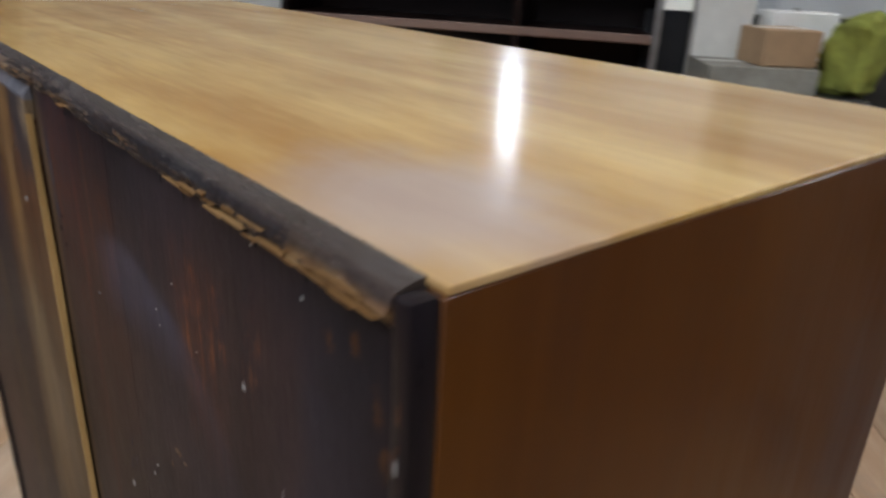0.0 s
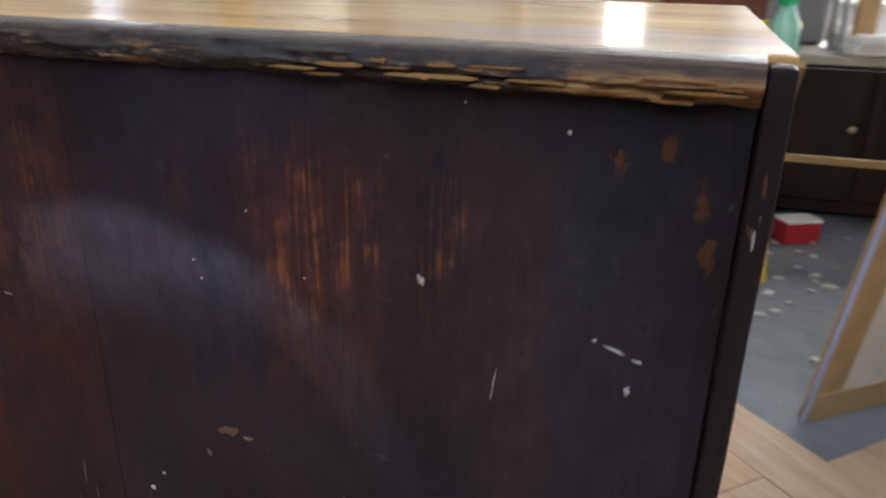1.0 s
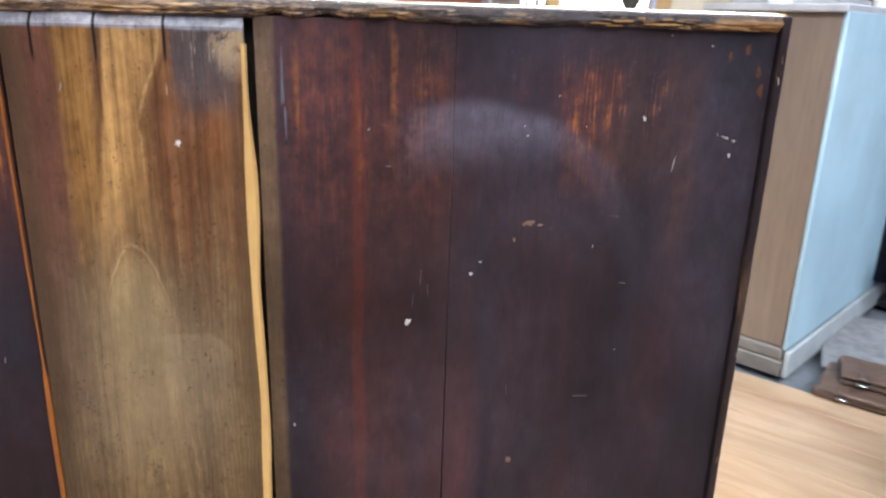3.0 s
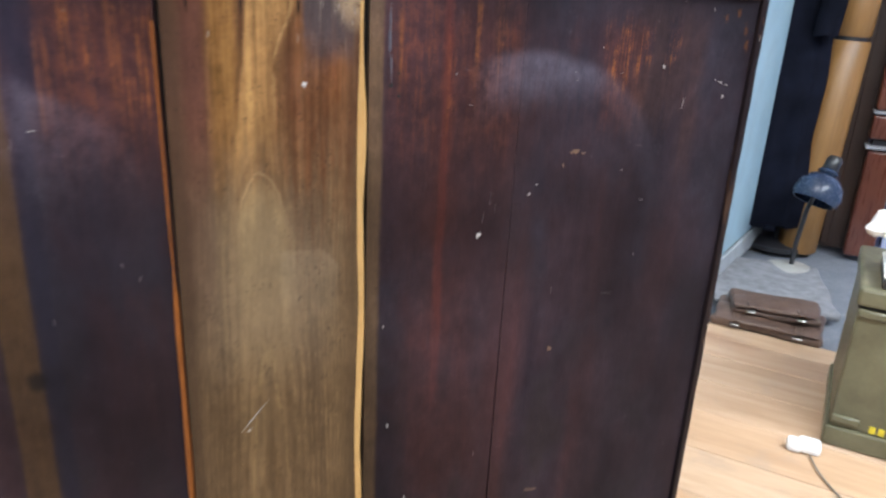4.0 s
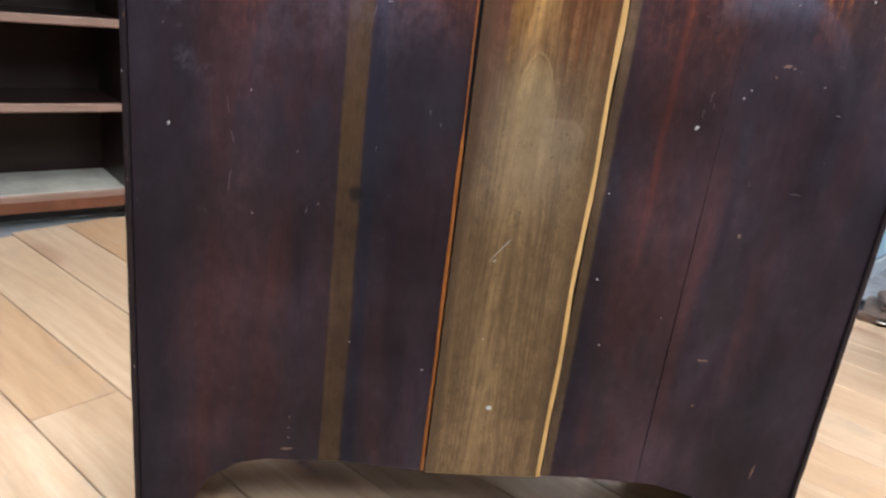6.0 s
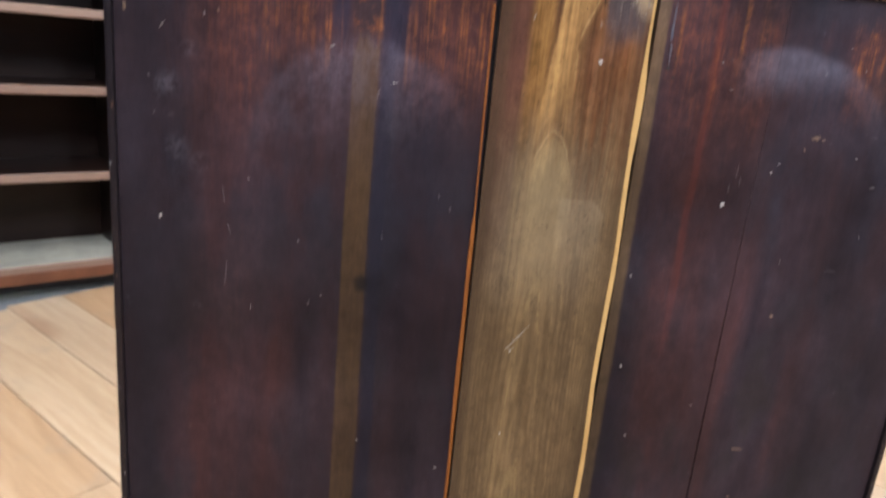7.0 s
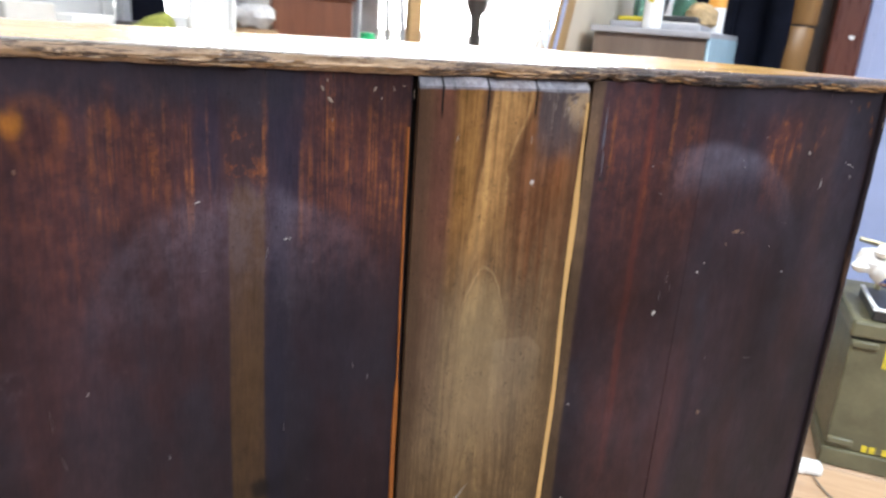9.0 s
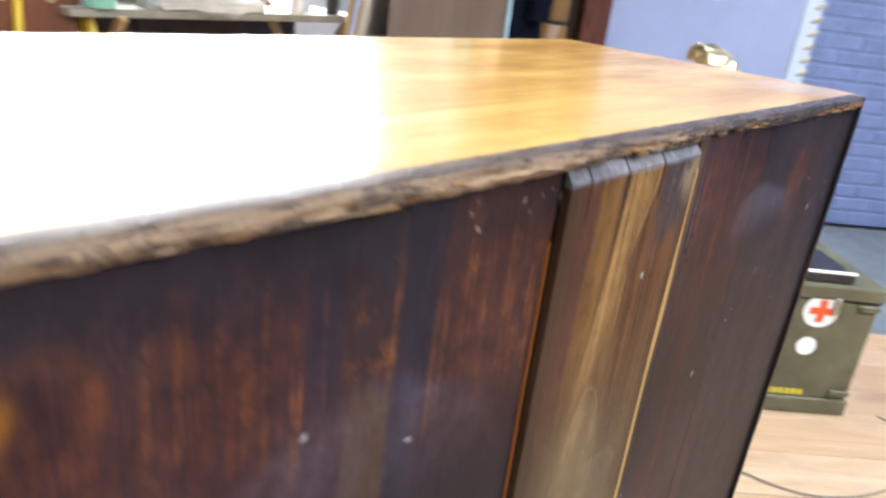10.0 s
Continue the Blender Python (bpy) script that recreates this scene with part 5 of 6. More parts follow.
part("knuckle", bm_lathe([(0.0, -0.014), (0.012, -0.01), (0.015, 0.0), (0.012, 0.01), (0.0, 0.014)], 14), M_brass, shell, m=pose(-0.1, 0, 0.392))

banker = thing("banker_lamp", on_crate(0.4, 0.13, 0.001), "brass desk lamp with cylindrical shade and jointed arm", "desk lamp")
part("base", bm_lathe([(0.0, 0.0), (0.062, 0.0), (0.064, 0.012), (0.03, 0.026), (0.014, 0.04), (0.016, 0.07), (0.01, 0.08), (0.0, 0.082)], 26), M_brass, banker)
part("arm", bm_tube([(0, 0, 0.07), (-0.03, 0, 0.12), (-0.1, 0, 0.2), (-0.17, 0, 0.27)], 0.0075, 10), M_brass, banker)
part("bracket", bm_box(0.05, 0.03, 0.018, (-0.185, 0, 0.282), 0.005), M_gloss_white, banker, "bright bracket holding the shade")
cyl = bm_lathe([(0.0, -0.062), (0.026, -0.062), (0.03, -0.05), (0.03, 0.05), (0.026, 0.062), (0.0, 0.062)], 22, m=pose(0, 0, 0, 0, 66, 0))
part("shade", cyl, M_brass, banker, "cylindrical brass shade", m=pose(-0.255, 0, 0.275))
part("socket", bm_lathe([(0.0, -0.012), (0.016, -0.01), (0.018, 0.004), (0.0, 0.01)], 16, m=pose(0, 0, 0, 0, 66, 0)), M_brick_red, banker, m=pose(-0.318, 0, 0.247))
small = thing("brass_tap", on_crate(0.06, 0.28, 0.0), "small tarnished brass fitting behind the ornament", "fitting")
part("stem", bm_tube([(0.03, 0, 0.0), (0.03, 0, 0.13)], 0.007, 8), M_brass, small)
part("lever", bm_tube([(-0.04, 0, 0.14), (0.06, 0, 0.127)], 0.007, 8), M_brass, small)

# plug and flex on the floor
plug = thing("mains_plug", at(1.008, 1.508, 0.0), "white mains plug lying on the floorboards", "plug")
part("body", bm_box(0.05, 0.045, 0.026, (0, 0, 0.016), 0.008, 2), M_gloss_white, plug)
part("body", bm_box(0.035, 0.03, 0.03, (-0.032, -0.012, 0.017), 0.008, 2), M_gloss_white, plug)
for s in (-0.012, 0.0, 0.012):
    part("pin", bm_box(0.004, 0.014, 0.005, (s, 0.028, 0.018)), M_brass, plug)
cable = [at(a, b, 0.005).translation for a, b in ((1.012, 1.483), (1.035, 1.41), (1.094, 1.319), (1.183, 1.261), (1.274, 1.202), (1.37, 1.181), (1.5, 1.2), (1.68, 1.28), (1.78, 1.42), (1.74, 1.55))]
fine = []
for k in range(len(cable) - 1):
    p0, p1, p2, p3 = cable[max(0, k - 1)], cable[k], cable[k + 1], cable[min(len(cable) - 1, k + 2)]
    for j in range(8):
        u = j / 8
        fine.append(0.5 * ((2 * p1) + (p2 - p0) * u + (2 * p0 - 5 * p1 + 4 * p2 - p3) * u * u + (3 * p1 - p0 - 3 * p2 + p3) * u ** 3))
solo("mains_flex", bm_tube(fine, 0.0024, 6), plain("brown_flex", (0.2, 0.165, 0.125), 0.5), pose(0, 0, 0), "thin brown mains flex trailing over the floorboards", "cable")

# door, posts, coat, rope against the wall
door = thing("leaning_door", at(1.3, NOOK - 0.05), "lavender blue painted flush door against the wall", "door")
part("leaf", bm_box(0.9, 0.036, 1.98, (0.47, 0.0, 0.99), 0.004), M_lavender, door)
part("edge_board", bm_box(0.09, 0.03, 1.98, (0.97, -0.004, 0.99), 0.004), M_pale_blue, door, "pale blue edge board")
part("edge_board", bm_box(0.05, 0.03, 1.98, (0.0, -0.006, 0.99), 0.004), M_lavender, door)
coil = []
for k in range(240):
    a = k * 0.55
    coil.append((0.022 * math.cos(a), 0.02 * math.sin(a), 0.35 + k * 0.0055))
solo("hanging_rope", bm_tube(coil, 0.011, 6), M_rope, at(2.3, NOOK - 0.05), "pale straw rope hanging in a twisted hank", "rope")

post = thing("pine_post", at(0.945, 3.19) @ pose(0, 0, 0, 0, 1.6, 0), "tall golden pine post turned round, with dark joints", "post")
for z0, z1, w in ((0.0, 0.885, 0.079), (0.9, 1.12, 0.074), (1.128, 1.75, 0.079)):
    part("drum", bm_lathe([(0.0, z0), (w - 0.006, z0), (w, z0 + 0.008), (w, z1 - 0.008), (w - 0.006, z1), (0.0, z1)], 28), M_pine, post)
for z in (0.8925, 1.124):
    part("joint", bm_lathe([(0.0, z - 0.01), (0.068, z - 0.01), (0.068, z + 0.01), (0.0, z + 0.01)], 20), M_black, post, "dark joint between the drums")
part("finial", bm_lathe([(0.0, 1.75), (0.05, 1.75), (0.06, 1.78), (0.03, 1.81), (0.0, 1.83)], 20), M_pine, post)
dp = thing("leaning_plank", at(1.03, 3.325), "dark stained plank standing behind the posts", "plank")
part("board", bm_box(0.2, 0.03, 1.9, (0, 0, 0.95), 0.004), M_dark_board, dp)
part("batten", bm_box(0.03, 0.012, 1.86, (0.02, -0.0212, 0.95), 0.003), M_dark_board, dp)
col = thing("mahogany_column", at(1.108, 3.2), "dark red mahogany column with pale collars", "column")
for z0, z1, w in ((0.0, 0.46, 0.112), (0.505, 0.605, 0.128), (0.622, 1.7, 0.128)):
    part("shaft", bm_box(w, w, z1 - z0, (0.075, 0.075, (z0 + z1) / 2), 0.012, 3), M_mahogany, col)
for z in (0.4715, 0.6135):
    part("collar", bm_box(0.136, 0.136, 0.016, (0.075, 0.075, z), 0.004), M_grey_cloth, col, "worn grey collar")
part("core", bm_box(0.09, 0.09, 0.03, (0.075, 0.075, 0.49)), M_black, col)
part("tag", bm_box(0.02, 0.002, 0.016, (0.09, -0.002, 1.09), 0.001), M_gloss_white, col, "small white paper tag")


def coat(name, a, b, z0, z1, w, mat, label, seed):
    bb, n, r, rows = bmesh.new(), 36, 26, []
    for i in range(r + 1):
        f = i / r
        row = []
        for k in range(n):
            an = 2 * math.pi * k / n
            wide = w * (0.45 + 0.55 * min(1, (1 - f) * 5)) * (0.85 + 0.2 * (1 - f))
            fold = 1 + 0.16 * math.sin(an * 7 + seed + 2.2 * f) * (1.1 - f) + 0.1 * noise.noise(Vector((math.cos(an) * 2, math.sin(an) * 2 + seed, f * 6)))
            row.append(bb.verts.new((0.5 * wide * math.cos(an) * fold, 0.24 * wide * math.sin(an) * fold, z0 + (z1 - z0) * f + 0.01 * math.sin(an * 5))))
        rows.append(row)
    for r0, r1 in zip(rows, rows[1:]):
        for k in range(n):
            bb.faces.new((r0[k], r0[(k + 1) % n], r1[(k + 1) % n], r1[k]))
    bb.faces.new(rows[0][::-1])
    bb.faces.new(rows[-1])
    bmesh.ops.recalc_face_normals(bb, faces=bb.faces)
    ob = thing(name, at(a, b), label, "coat" if w > 0.1 else "scarf")
    part("cloth", bb, mat, ob, smooth=70)
    if w > 0.1:
        for s in (-1, 1):
            arm = bm_tube([(s * 0.075, -0.05, z1 - 0.09), (s * 0.1, -0.075, z1 - 0.3), (s * 0.105, -0.085, z1 - 0.55), (s * 0.1, -0.08, z1 - 0.72)], [0.05, 0.052, 0.046, 0.042], 14)
            part("sleeve", crumple(arm, 0.012, 12, seed + s), mat, ob, smooth=70)
        part("collar", crumple(bm_lathe([(0.05, 0.0), (0.075, 0.015), (0.06, 0.06), (0.045, 0.055)], 20), 0.006, 15, seed), mat, ob, m=pose(0, 0, z1 - 0.03), smooth=70)
    return ob


coat("hanging_coat", 0.78, 3.1, 0.12, 1.62, 0.25, M_dark_cloth, "long dark navy coat hanging in folds", 1.0)
coat("hanging_scarf", 0.93, 3.33, 0.9, 1.66, 0.09, M_maroon, "maroon scarf hanging behind the coat", 4.0)
rail = thing("coat_rail", at(0.86, 3.2), "black iron coat stand behind the cabinet", "coat stand")
part("pole", bm_tube([(0, 0, 0.02), (0, 0, 1.78)], 0.012, 8), M_black, rail)
part("foot", bm_lathe([(0.0, 0.0), (0.13, 0.0), (0.13, 0.02), (0.02, 0.035), (0.0, 0.035)], 20), M_black, rail)
part("arm", bm_tube([(-0.14, 0, 1.66), (0, 0, 1.72), (0.14, 0, 1.66)], 0.009, 8), M_black, rail)

M_dull_base = plain("dull_ivory_enamel", (0.34, 0.33, 0.3), 0.4, vary=0.3)
dlamp = thing("enamel_desk_lamp", at(0.93, 2.86), "dark blue enamel desk lamp on a round base", "desk lamp")
part("base", bm_lathe([(0.0, 0.0), (0.095, 0.0), (0.1, 0.012), (0.06, 0.028), (0.0, 0.032)], 26), M_dull_base, dlamp, "dull pale round base")
part("stem", bm_tube([(0, 0, 0.03), (0.0, 0, 0.12), (0.012, 0, 0.26), (0.03, -0.005, 0.33)], 0.009, 8), M_black, dlamp)
shade = bm_lathe([(0.026, 0.085), (0.03, 0.075), (0.055, 0.062), (0.08, 0.03), (0.088, -0.005), (0.08, -0.038), (0.074, -0.036), (0.08, -0.005), (0.07, 0.026), (0.045, 0.052), (0.0, 0.06)], 30)
part("shade", shade, M_navy, dlamp, "dark blue bell shade", m=pose(0.035, -0.02, 0.335, -22, 16, 0))
part("collar", bm_lathe([(0.0, 0.078), (0.036, 0.078), (0.038, 0.086), (0.03, 0.094), (0.0, 0.094)], 20), M_navy, dlamp, m=pose(0.035, -0.02, 0.335, -22, 16, 0))
part("cap", bm_lathe([(0.0, 0.09), (0.024, 0.09), (0.029, 0.1), (0.029, 0.135), (0.022, 0.148), (0.0, 0.152)], 18), M_black, dlamp, m=pose(0.035, -0.02, 0.335, -22, 16, 0))


def satchel(m, sx, sy, sz, seed, label):
    ob = thing("leather_satchel", m, label, "bag", "satchels by the cabinet")
    bb = bm_box(sx, sy, sz, (0, 0, sz / 2), 0.02, 3)
    bmesh.ops.subdivide_edges(bb, edges=bb.edges[:], cuts=3, use_grid_fill=True)
    crumple(bb, 0.014, 9, seed)
    part("pouch", bb, M_leather, ob, smooth=70)
    fl = bm_box(sx * 0.96, sy * 0.7, 0.012, (0, -sy * 0.18, sz + 0.004), 0.005, 2)
    bmesh.ops.subdivide_edges(fl, edges=fl.edges[:], cuts=3, use_grid_fill=True)
    crumple(fl, 0.012, 8, seed + 3)
    part("flap", fl, M_leather, ob, smooth=70)
    for s in (-0.28, 0.28):
        part("strap", bm_box(0.022, sy * 0.3, 0.008, (s * sx, -sy * 0.42, sz + 0.01), 0.003), M_leather, ob)
        part("buckle", bm_box(0.03, 0.02, 0.008, (s * sx, -sy * 0.52, sz * 0.7), 0.003), M_steel, ob)
    return ob


satchel(at(0.88, 2.255, 0.0, -2), 0.33, 0.22, 0.024, 2.0, "flattened brown leather satchel lying by the cabinet")
satchel(at(0.89, 2.285, 0.034, 5), 0.27, 0.17, 0.028, 7.0, "worn brown leather satchel on top of another")
cl = bm_box(0.4, 0.5, 0.02, (0, 0, 0.01), 0.008, 2)
bmesh.ops.subdivide_edges(cl, edges=cl.edges[:], cuts=6, use_grid_fill=True)
solo("crumpled_cloth", crumple(cl, 0.012, 7, 5.0), M_grey_cloth, at(0.86, 2.62, 0.004, 8), "crumpled grey dust cloth on the floor", "cloth", smooth=70)

# ---- the cabinet, the leaning panel and what stands on and round them ----
M_veneer = wood("walnut_veneer", (0.13, 0.092, 0.068), (0.21, 0.155, 0.118), (0.29, 0.222, 0.172), 0.32, "z", 60, coat=0.9, stretch=16)
M_light_blue = plain("light_blue_paint", (0.36, 0.52, 0.6), 0.4, vary=0.14, scale=5)
M_plinth = plain("grey_plinth", (0.19, 0.17, 0.15), 0.5, vary=0.3)
M_skirt = plain("pale_grey_paint", (0.4, 0.43, 0.44), 0.5, vary=0.2, scale=12)
M_grey_top = plain("grey_painted_top", (0.4, 0.4, 0.42), 0.4, vary=0.2)
M_cream = plain("cream_panel", (0.66, 0.58, 0.46), 0.55, vary=0.16, scale=4, relief=0.2)
M_oak = wood("oak_frame", (0.3, 0.17, 0.07), (0.47, 0.3, 0.13), (0.58, 0.4, 0.2), 0.45, "x", 50)
M_green_glass = plain("green_glass", (0.26, 0.55, 0.4), 0.08, vary=0.1, relief=0)
M_green_glass.node_tree.nodes["Principled BSDF"].inputs["Transmission Weight"].default_value = 0.8
M_amber = plain("amber_label", (0.72, 0.34, 0.06), 0.4, vary=0.1)
M_teal = plain("teal_cap", (0.03, 0.38, 0.3), 0.35)
M_cork = plain("rough_sponge", (0.45, 0.32, 0.17), 0.9, vary=0.4, scale=60, relief=0.8)

CAB = at(0.604, 2.21, 0, -9)
cab = thing("low_cabinet", CAB, "low cabinet with wood veneer end and light blue side", "cabinet")
part("carcass", bm_box(0.37, 1.06, 0.95, (-0.187, 0.54, 0.565), 0.004), M_veneer, cab, "wood veneer carcass")
part("blue_side", bm_box(0.012, 1.07, 0.96, (0.004, 0.54, 0.565), 0.003), M_light_blue, cab, "light blue painted side")
part("plinth", bm_box(0.385, 1.08, 0.05, (-0.186, 0.54, 0.024), 0.004), M_plinth, cab, "worn grey plinth")
part("skirting", bm_box(0.014, 1.086, 0.085, (0.0165, 0.54, 0.0435), 0.004), M_skirt, cab, "pale grey skirting strip")
part("plinth_mould", bm_box(0.378, 1.074, 0.04, (-0.186, 0.54, 0.069), 0.008, 2), M_plinth, cab)
part("cabinet_top", bm_box(0.39, 1.1, 0.022, (-0.186, 0.54, 1.051), 0.004), M_grey_top, cab, "grey painted top")


def on_cab(x, y, z=0.0, turn=0.0):
    return CAB @ pose(x, y, 1.0625 + z, 0, 0, turn)


spray = thing("spray_bottle", on_cab(-0.195, 0.07) @ Matrix.Scale(0.85, 4), "white plastic spray bottle with teal cap", "bottle")
part("body", bm_lathe([(0.0, 0.0), (0.036, 0.0), (0.038, 0.008), (0.036, 0.13), (0.029, 0.15), (0.014, 0.162), (0.014, 0.17), (0.0, 0.17)], 20), M_gloss_white, spray)
part("cap", bm_lathe([(0.0, 0.17), (0.017, 0.17), (0.017, 0.192), (0.012, 0.198), (0.012, 0.235), (0.0, 0.24)], 16), M_teal, spray)
part("label", bm_box(0.022, 0.003, 0.028, (-0.006, -0.038, 0.11), 0.001), M_yellow, spray)
can = thing("spray_can", on_cab(-0.04, 0.42), "white spray can with orange band", "spray can")
part("body", bm_lathe([(0.0, 0.0), (0.033, 0.0), (0.033, 0.09), (0.0, 0.09)], 20), M_gloss_white, can)
part("band", bm_lathe([(0.0, 0.09), (0.0335, 0.09), (0.0335, 0.17), (0.026, 0.185), (0.0, 0.185)], 20), M_amber, can, "orange band")
part("cap", bm_lathe([(0.0, 0.185), (0.024, 0.185), (0.022, 0.215), (0.0, 0.22)], 16), M_gloss_white, can)
sp = bm_lathe([(0.0, -0.05), (0.03, -0.045), (0.05, -0.02), (0.052, 0.02), (0.03, 0.045), (0.0, 0.05)], 16)
solo("natural_sponge", crumple(sp, 0.012, 30, 2.0), M_cork, on_cab(-0.08, 0.34, 0.05), "rough tan natural sponge on the cabinet", "sponge")
for x, y, h, r in ((-0.15, 0.4, 0.24, 0.045), (-0.3, 0.42, 0.2, 0.042)):
    d = thing("glass_bottle", on_cab(x, y), "green glass bottle with narrow neck", "bottle", "green bottles on the cabinet")
    part("vessel", bm_lathe([(0.0, 0.004), (r * 0.85, 0.0), (r, 0.04), (r, 0.09), (r * 0.8, 0.13), (0.026, 0.165), (0.02, h - 0.03), (0.025, h - 0.02), (0.025, h), (0.0, h)], 26), M_green_glass, d)
    part("stopper", bm_lathe([(0.0, h), (0.014, h), (0.017, h + 0.02), (0.0, h + 0.022)], 14), M_cork, d)
board = thing("grey_tray", on_cab(-0.19, 0.22), "flat grey tray with tools on the cabinet", "tray")
part("pan", bm_box(0.3, 0.28, 0.02, (0, 0, 0.01), 0.004), M_grey_top, board)
part("pad", bm_box(0.1, 0.05, 0.016, (-0.09, -0.06, 0.029), 0.005), M_yellow, board, "yellow pad")
part("sander", bm_box(0.16, 0.07, 0.024, (0.05, -0.04, 0.034), 0.008, 2), M_black, board, "black hand sander")
part("card", bm_box(0.16, 0.06, 0.004, (0.06, -0.1, 0.023), 0.001), M_paper, board)
arm = thing("task_lamp", on_cab(-0.23, 0.33), "black jointed task lamp arm leaning up", "task lamp")
part("clamp", bm_box(0.05, 0.05, 0.03, (0, 0, 0.015), 0.005), M_black, arm)
part("arm", bm_tube([(0, 0, 0.02), (0.05, 0.05, 0.25), (0.12, 0.1, 0.52)], 0.014, 8), M_black, arm)
bx = bm_box(0.2, 0.25, 0.16, (0, 0, 0.08), 0.01)
solo("dark_bag", crumple(bx, 0.02, 9, 1.0), M_dark_cloth, on_cab(-0.12, 0.7), "dark navy cloth bag on the cabinet", "bag")

# framed cream panel leaning towards the cabinet
PAN = at(0.0, 2.07, -0.025, -8)
panel = thing("framed_panel", PAN @ pose(0, 0, 0, 0, 8, 0), "cream panel in an oak frame standing on its long edge", "panel")
PL, PH = 1.42, 1.4
part("sheet", bm_box(0.012, PL - 0.16, PH - 0.16, (0.006, PL / 2, PH / 2)), M_cream, panel, "stained cream sheet")
for z in (0.045, PH - 0.06):
    part("rail", bm_box(0.03, PL, 0.09 if z < 1 else 0.12, (0.0, PL / 2, z), 0.004), M_oak, panel)
for y in (0.045, PL - 0.045):
    part("stile", bm_box(0.0296, 0.09, PH - 0.21, (0.0, y, PH / 2 - 0.015), 0.004), M_oak, panel)
part("blue_edge", bm_box(0.011, 0.012, PH, (0.0095, -0.0065, PH / 2), 0.003), M_lavender, panel, "blue painted edge")
part("line", bm_box(0.006, PL - 0.18, 0.008, (-0.013, PL / 2, PH - 0.122)), M_black, panel)

# ---- bookcase and what stands on it ----
M_case = wood("dark_bookcase_wood", (0.006, 0.0025, 0.002), (0.012, 0.0052, 0.0037), (0.026, 0.0115, 0.007), 0.35, "y", 50, coat=0.08, spec=0.2)
M_shelf_edge = wood("worn_shelf_edge", (0.14, 0.08, 0.06), (0.24, 0.15, 0.11), (0.33, 0.23, 0.18), 0.35, "y", 60)
M_dusty = plain("dusty_shelf_board", (0.32, 0.3, 0.25), 0.6, vary=0.35, scale=10)
M_card = plain("brown_cardboard", (0.42, 0.27, 0.15), 0.75, vary=0.15)
M_cloth_green = plain("lime_green_cloth", (0.3, 0.32, 0.06), 0.9, vary=0.3, scale=30, relief=0.6)
BK = pose(-1.176, 1.126, 0, 0, 0, -56)
BL, BD, BH = 1.26, 0.3, 1.12
case = thing("bookcase", BK, "low dark wooden bookcase with empty shelves", "bookcase")
part("top_board", bm_box(BD + 0.03, BL + 0.04, 0.03, (-BD / 2 + 0.01, BL / 2, BH - 0.015), 0.006, 2), M_case, case)
part("back", bm_box(0.01, BL - 0.01, BH - 0.04, (-BD + 0.006, BL / 2, BH / 2)), M_case, case)
for y in (0.012, 0.82, BL - 0.012):
    part("upright", bm_box(BD - 0.012, 0.022, BH - 0.034, (-BD / 2 + 0.006, y, (BH - 0.034) / 2 + 0.002), 0.003), M_case, case)
part("upright_edge", bm_box(0.006, 0.024, BH - 0.04, (0.004, BL - 0.012, (BH - 0.04) / 2 + 0.004), 0.002), M_steel, case, "pale metal edging strip")
for z in (0.1, 0.392, 0.66, 0.89):
    part("shelf", bm_box(BD - 0.02, BL - 0.04, 0.018, (-BD / 2 + 0.002, BL / 2, z - 0.009), 0.003), M_dusty if z < 0.2 else M_case, case)
    part("shelf_edge", bm_box(0.01, BL - 0.046, 0.028, (0.0, BL / 2, z - 0.013), 0.004), M_shelf_edge, case, "worn pale shelf edge")
kick = [(0.02, 0.0), (0.1, 0.0), (0.16, 0.03), (0.4, 0.042), (0.86, 0.042), (1.1, 0.03), (1.16, 0.0), (1.24, 0.0), (1.24, 0.078), (0.02, 0.078)]
# black board in place of the shade below the kick board
part("toe_board", bm_box(0.012, BL - 0.06, 0.07, (-0.05, BL / 2, 0.036)), M_black, case, "black board put in for the shade under the case")
part("kick_board", bm_prism(kick, 0.014, m=pose(0.006, 0, 0, 0, 0, 90)), wood("reddish_kick", (0.08, 0.025, 0.012), (0.16, 0.055, 0.025), (0.22, 0.09, 0.04), 0.35, "x"), case, "reddish shaped kick board")


def on_case(x, y, z=0.0, turn=0.0):
    return BK @ pose(x, y, BH + z, 0, 0, turn)


printer = thing("printer", on_case(-0.12, 0.7), "white desktop printer with dark paper slot", "printer")
part("body", bm_box(0.22, 0.34, 0.02, (0, 0, 0.01), 0.006, 2), M_gloss_white, printer)
part("upper", bm_box(0.22, 0.34, 0.05, (0, 0, 0.102), 0.012, 2), M_gloss_white, printer)
part("slot", bm_box(0.2, 0.32, 0.056, (0, 0, 0.0485)), M_black, printer, "dark paper slot")
part("panel", bm_box(0.01, 0.05, 0.05, (0.112, -0.1, 0.102), 0.003), M_teal, printer)
solo("blue_folder", bm_box(0.2, 0.03, 0.26, (0, 0, 0.13), 0.004), M_lavender, on_case(-0.12, 0.945), "pale blue box file standing upright", "folder")
tub = thing("orange_tub", on_case(-0.12, 1.03), "orange and white tub on the bookcase", "tub")
part("tub_body", bm_lathe([(0.0, 0.0), (0.052, 0.0), (0.06, 0.14), (0.0, 0.14)], 20), plain("apricot_plastic", (0.7, 0.42, 0.12), 0.4), tub)
part("lid", bm_lathe([(0.0, 0.14), (0.064, 0.14), (0.064, 0.16), (0.0, 0.162)], 20), M_gloss_white, tub)
pap = thing("paper_stack", on_case(-0.1, 0.5), "loose stack of white papers", "papers")
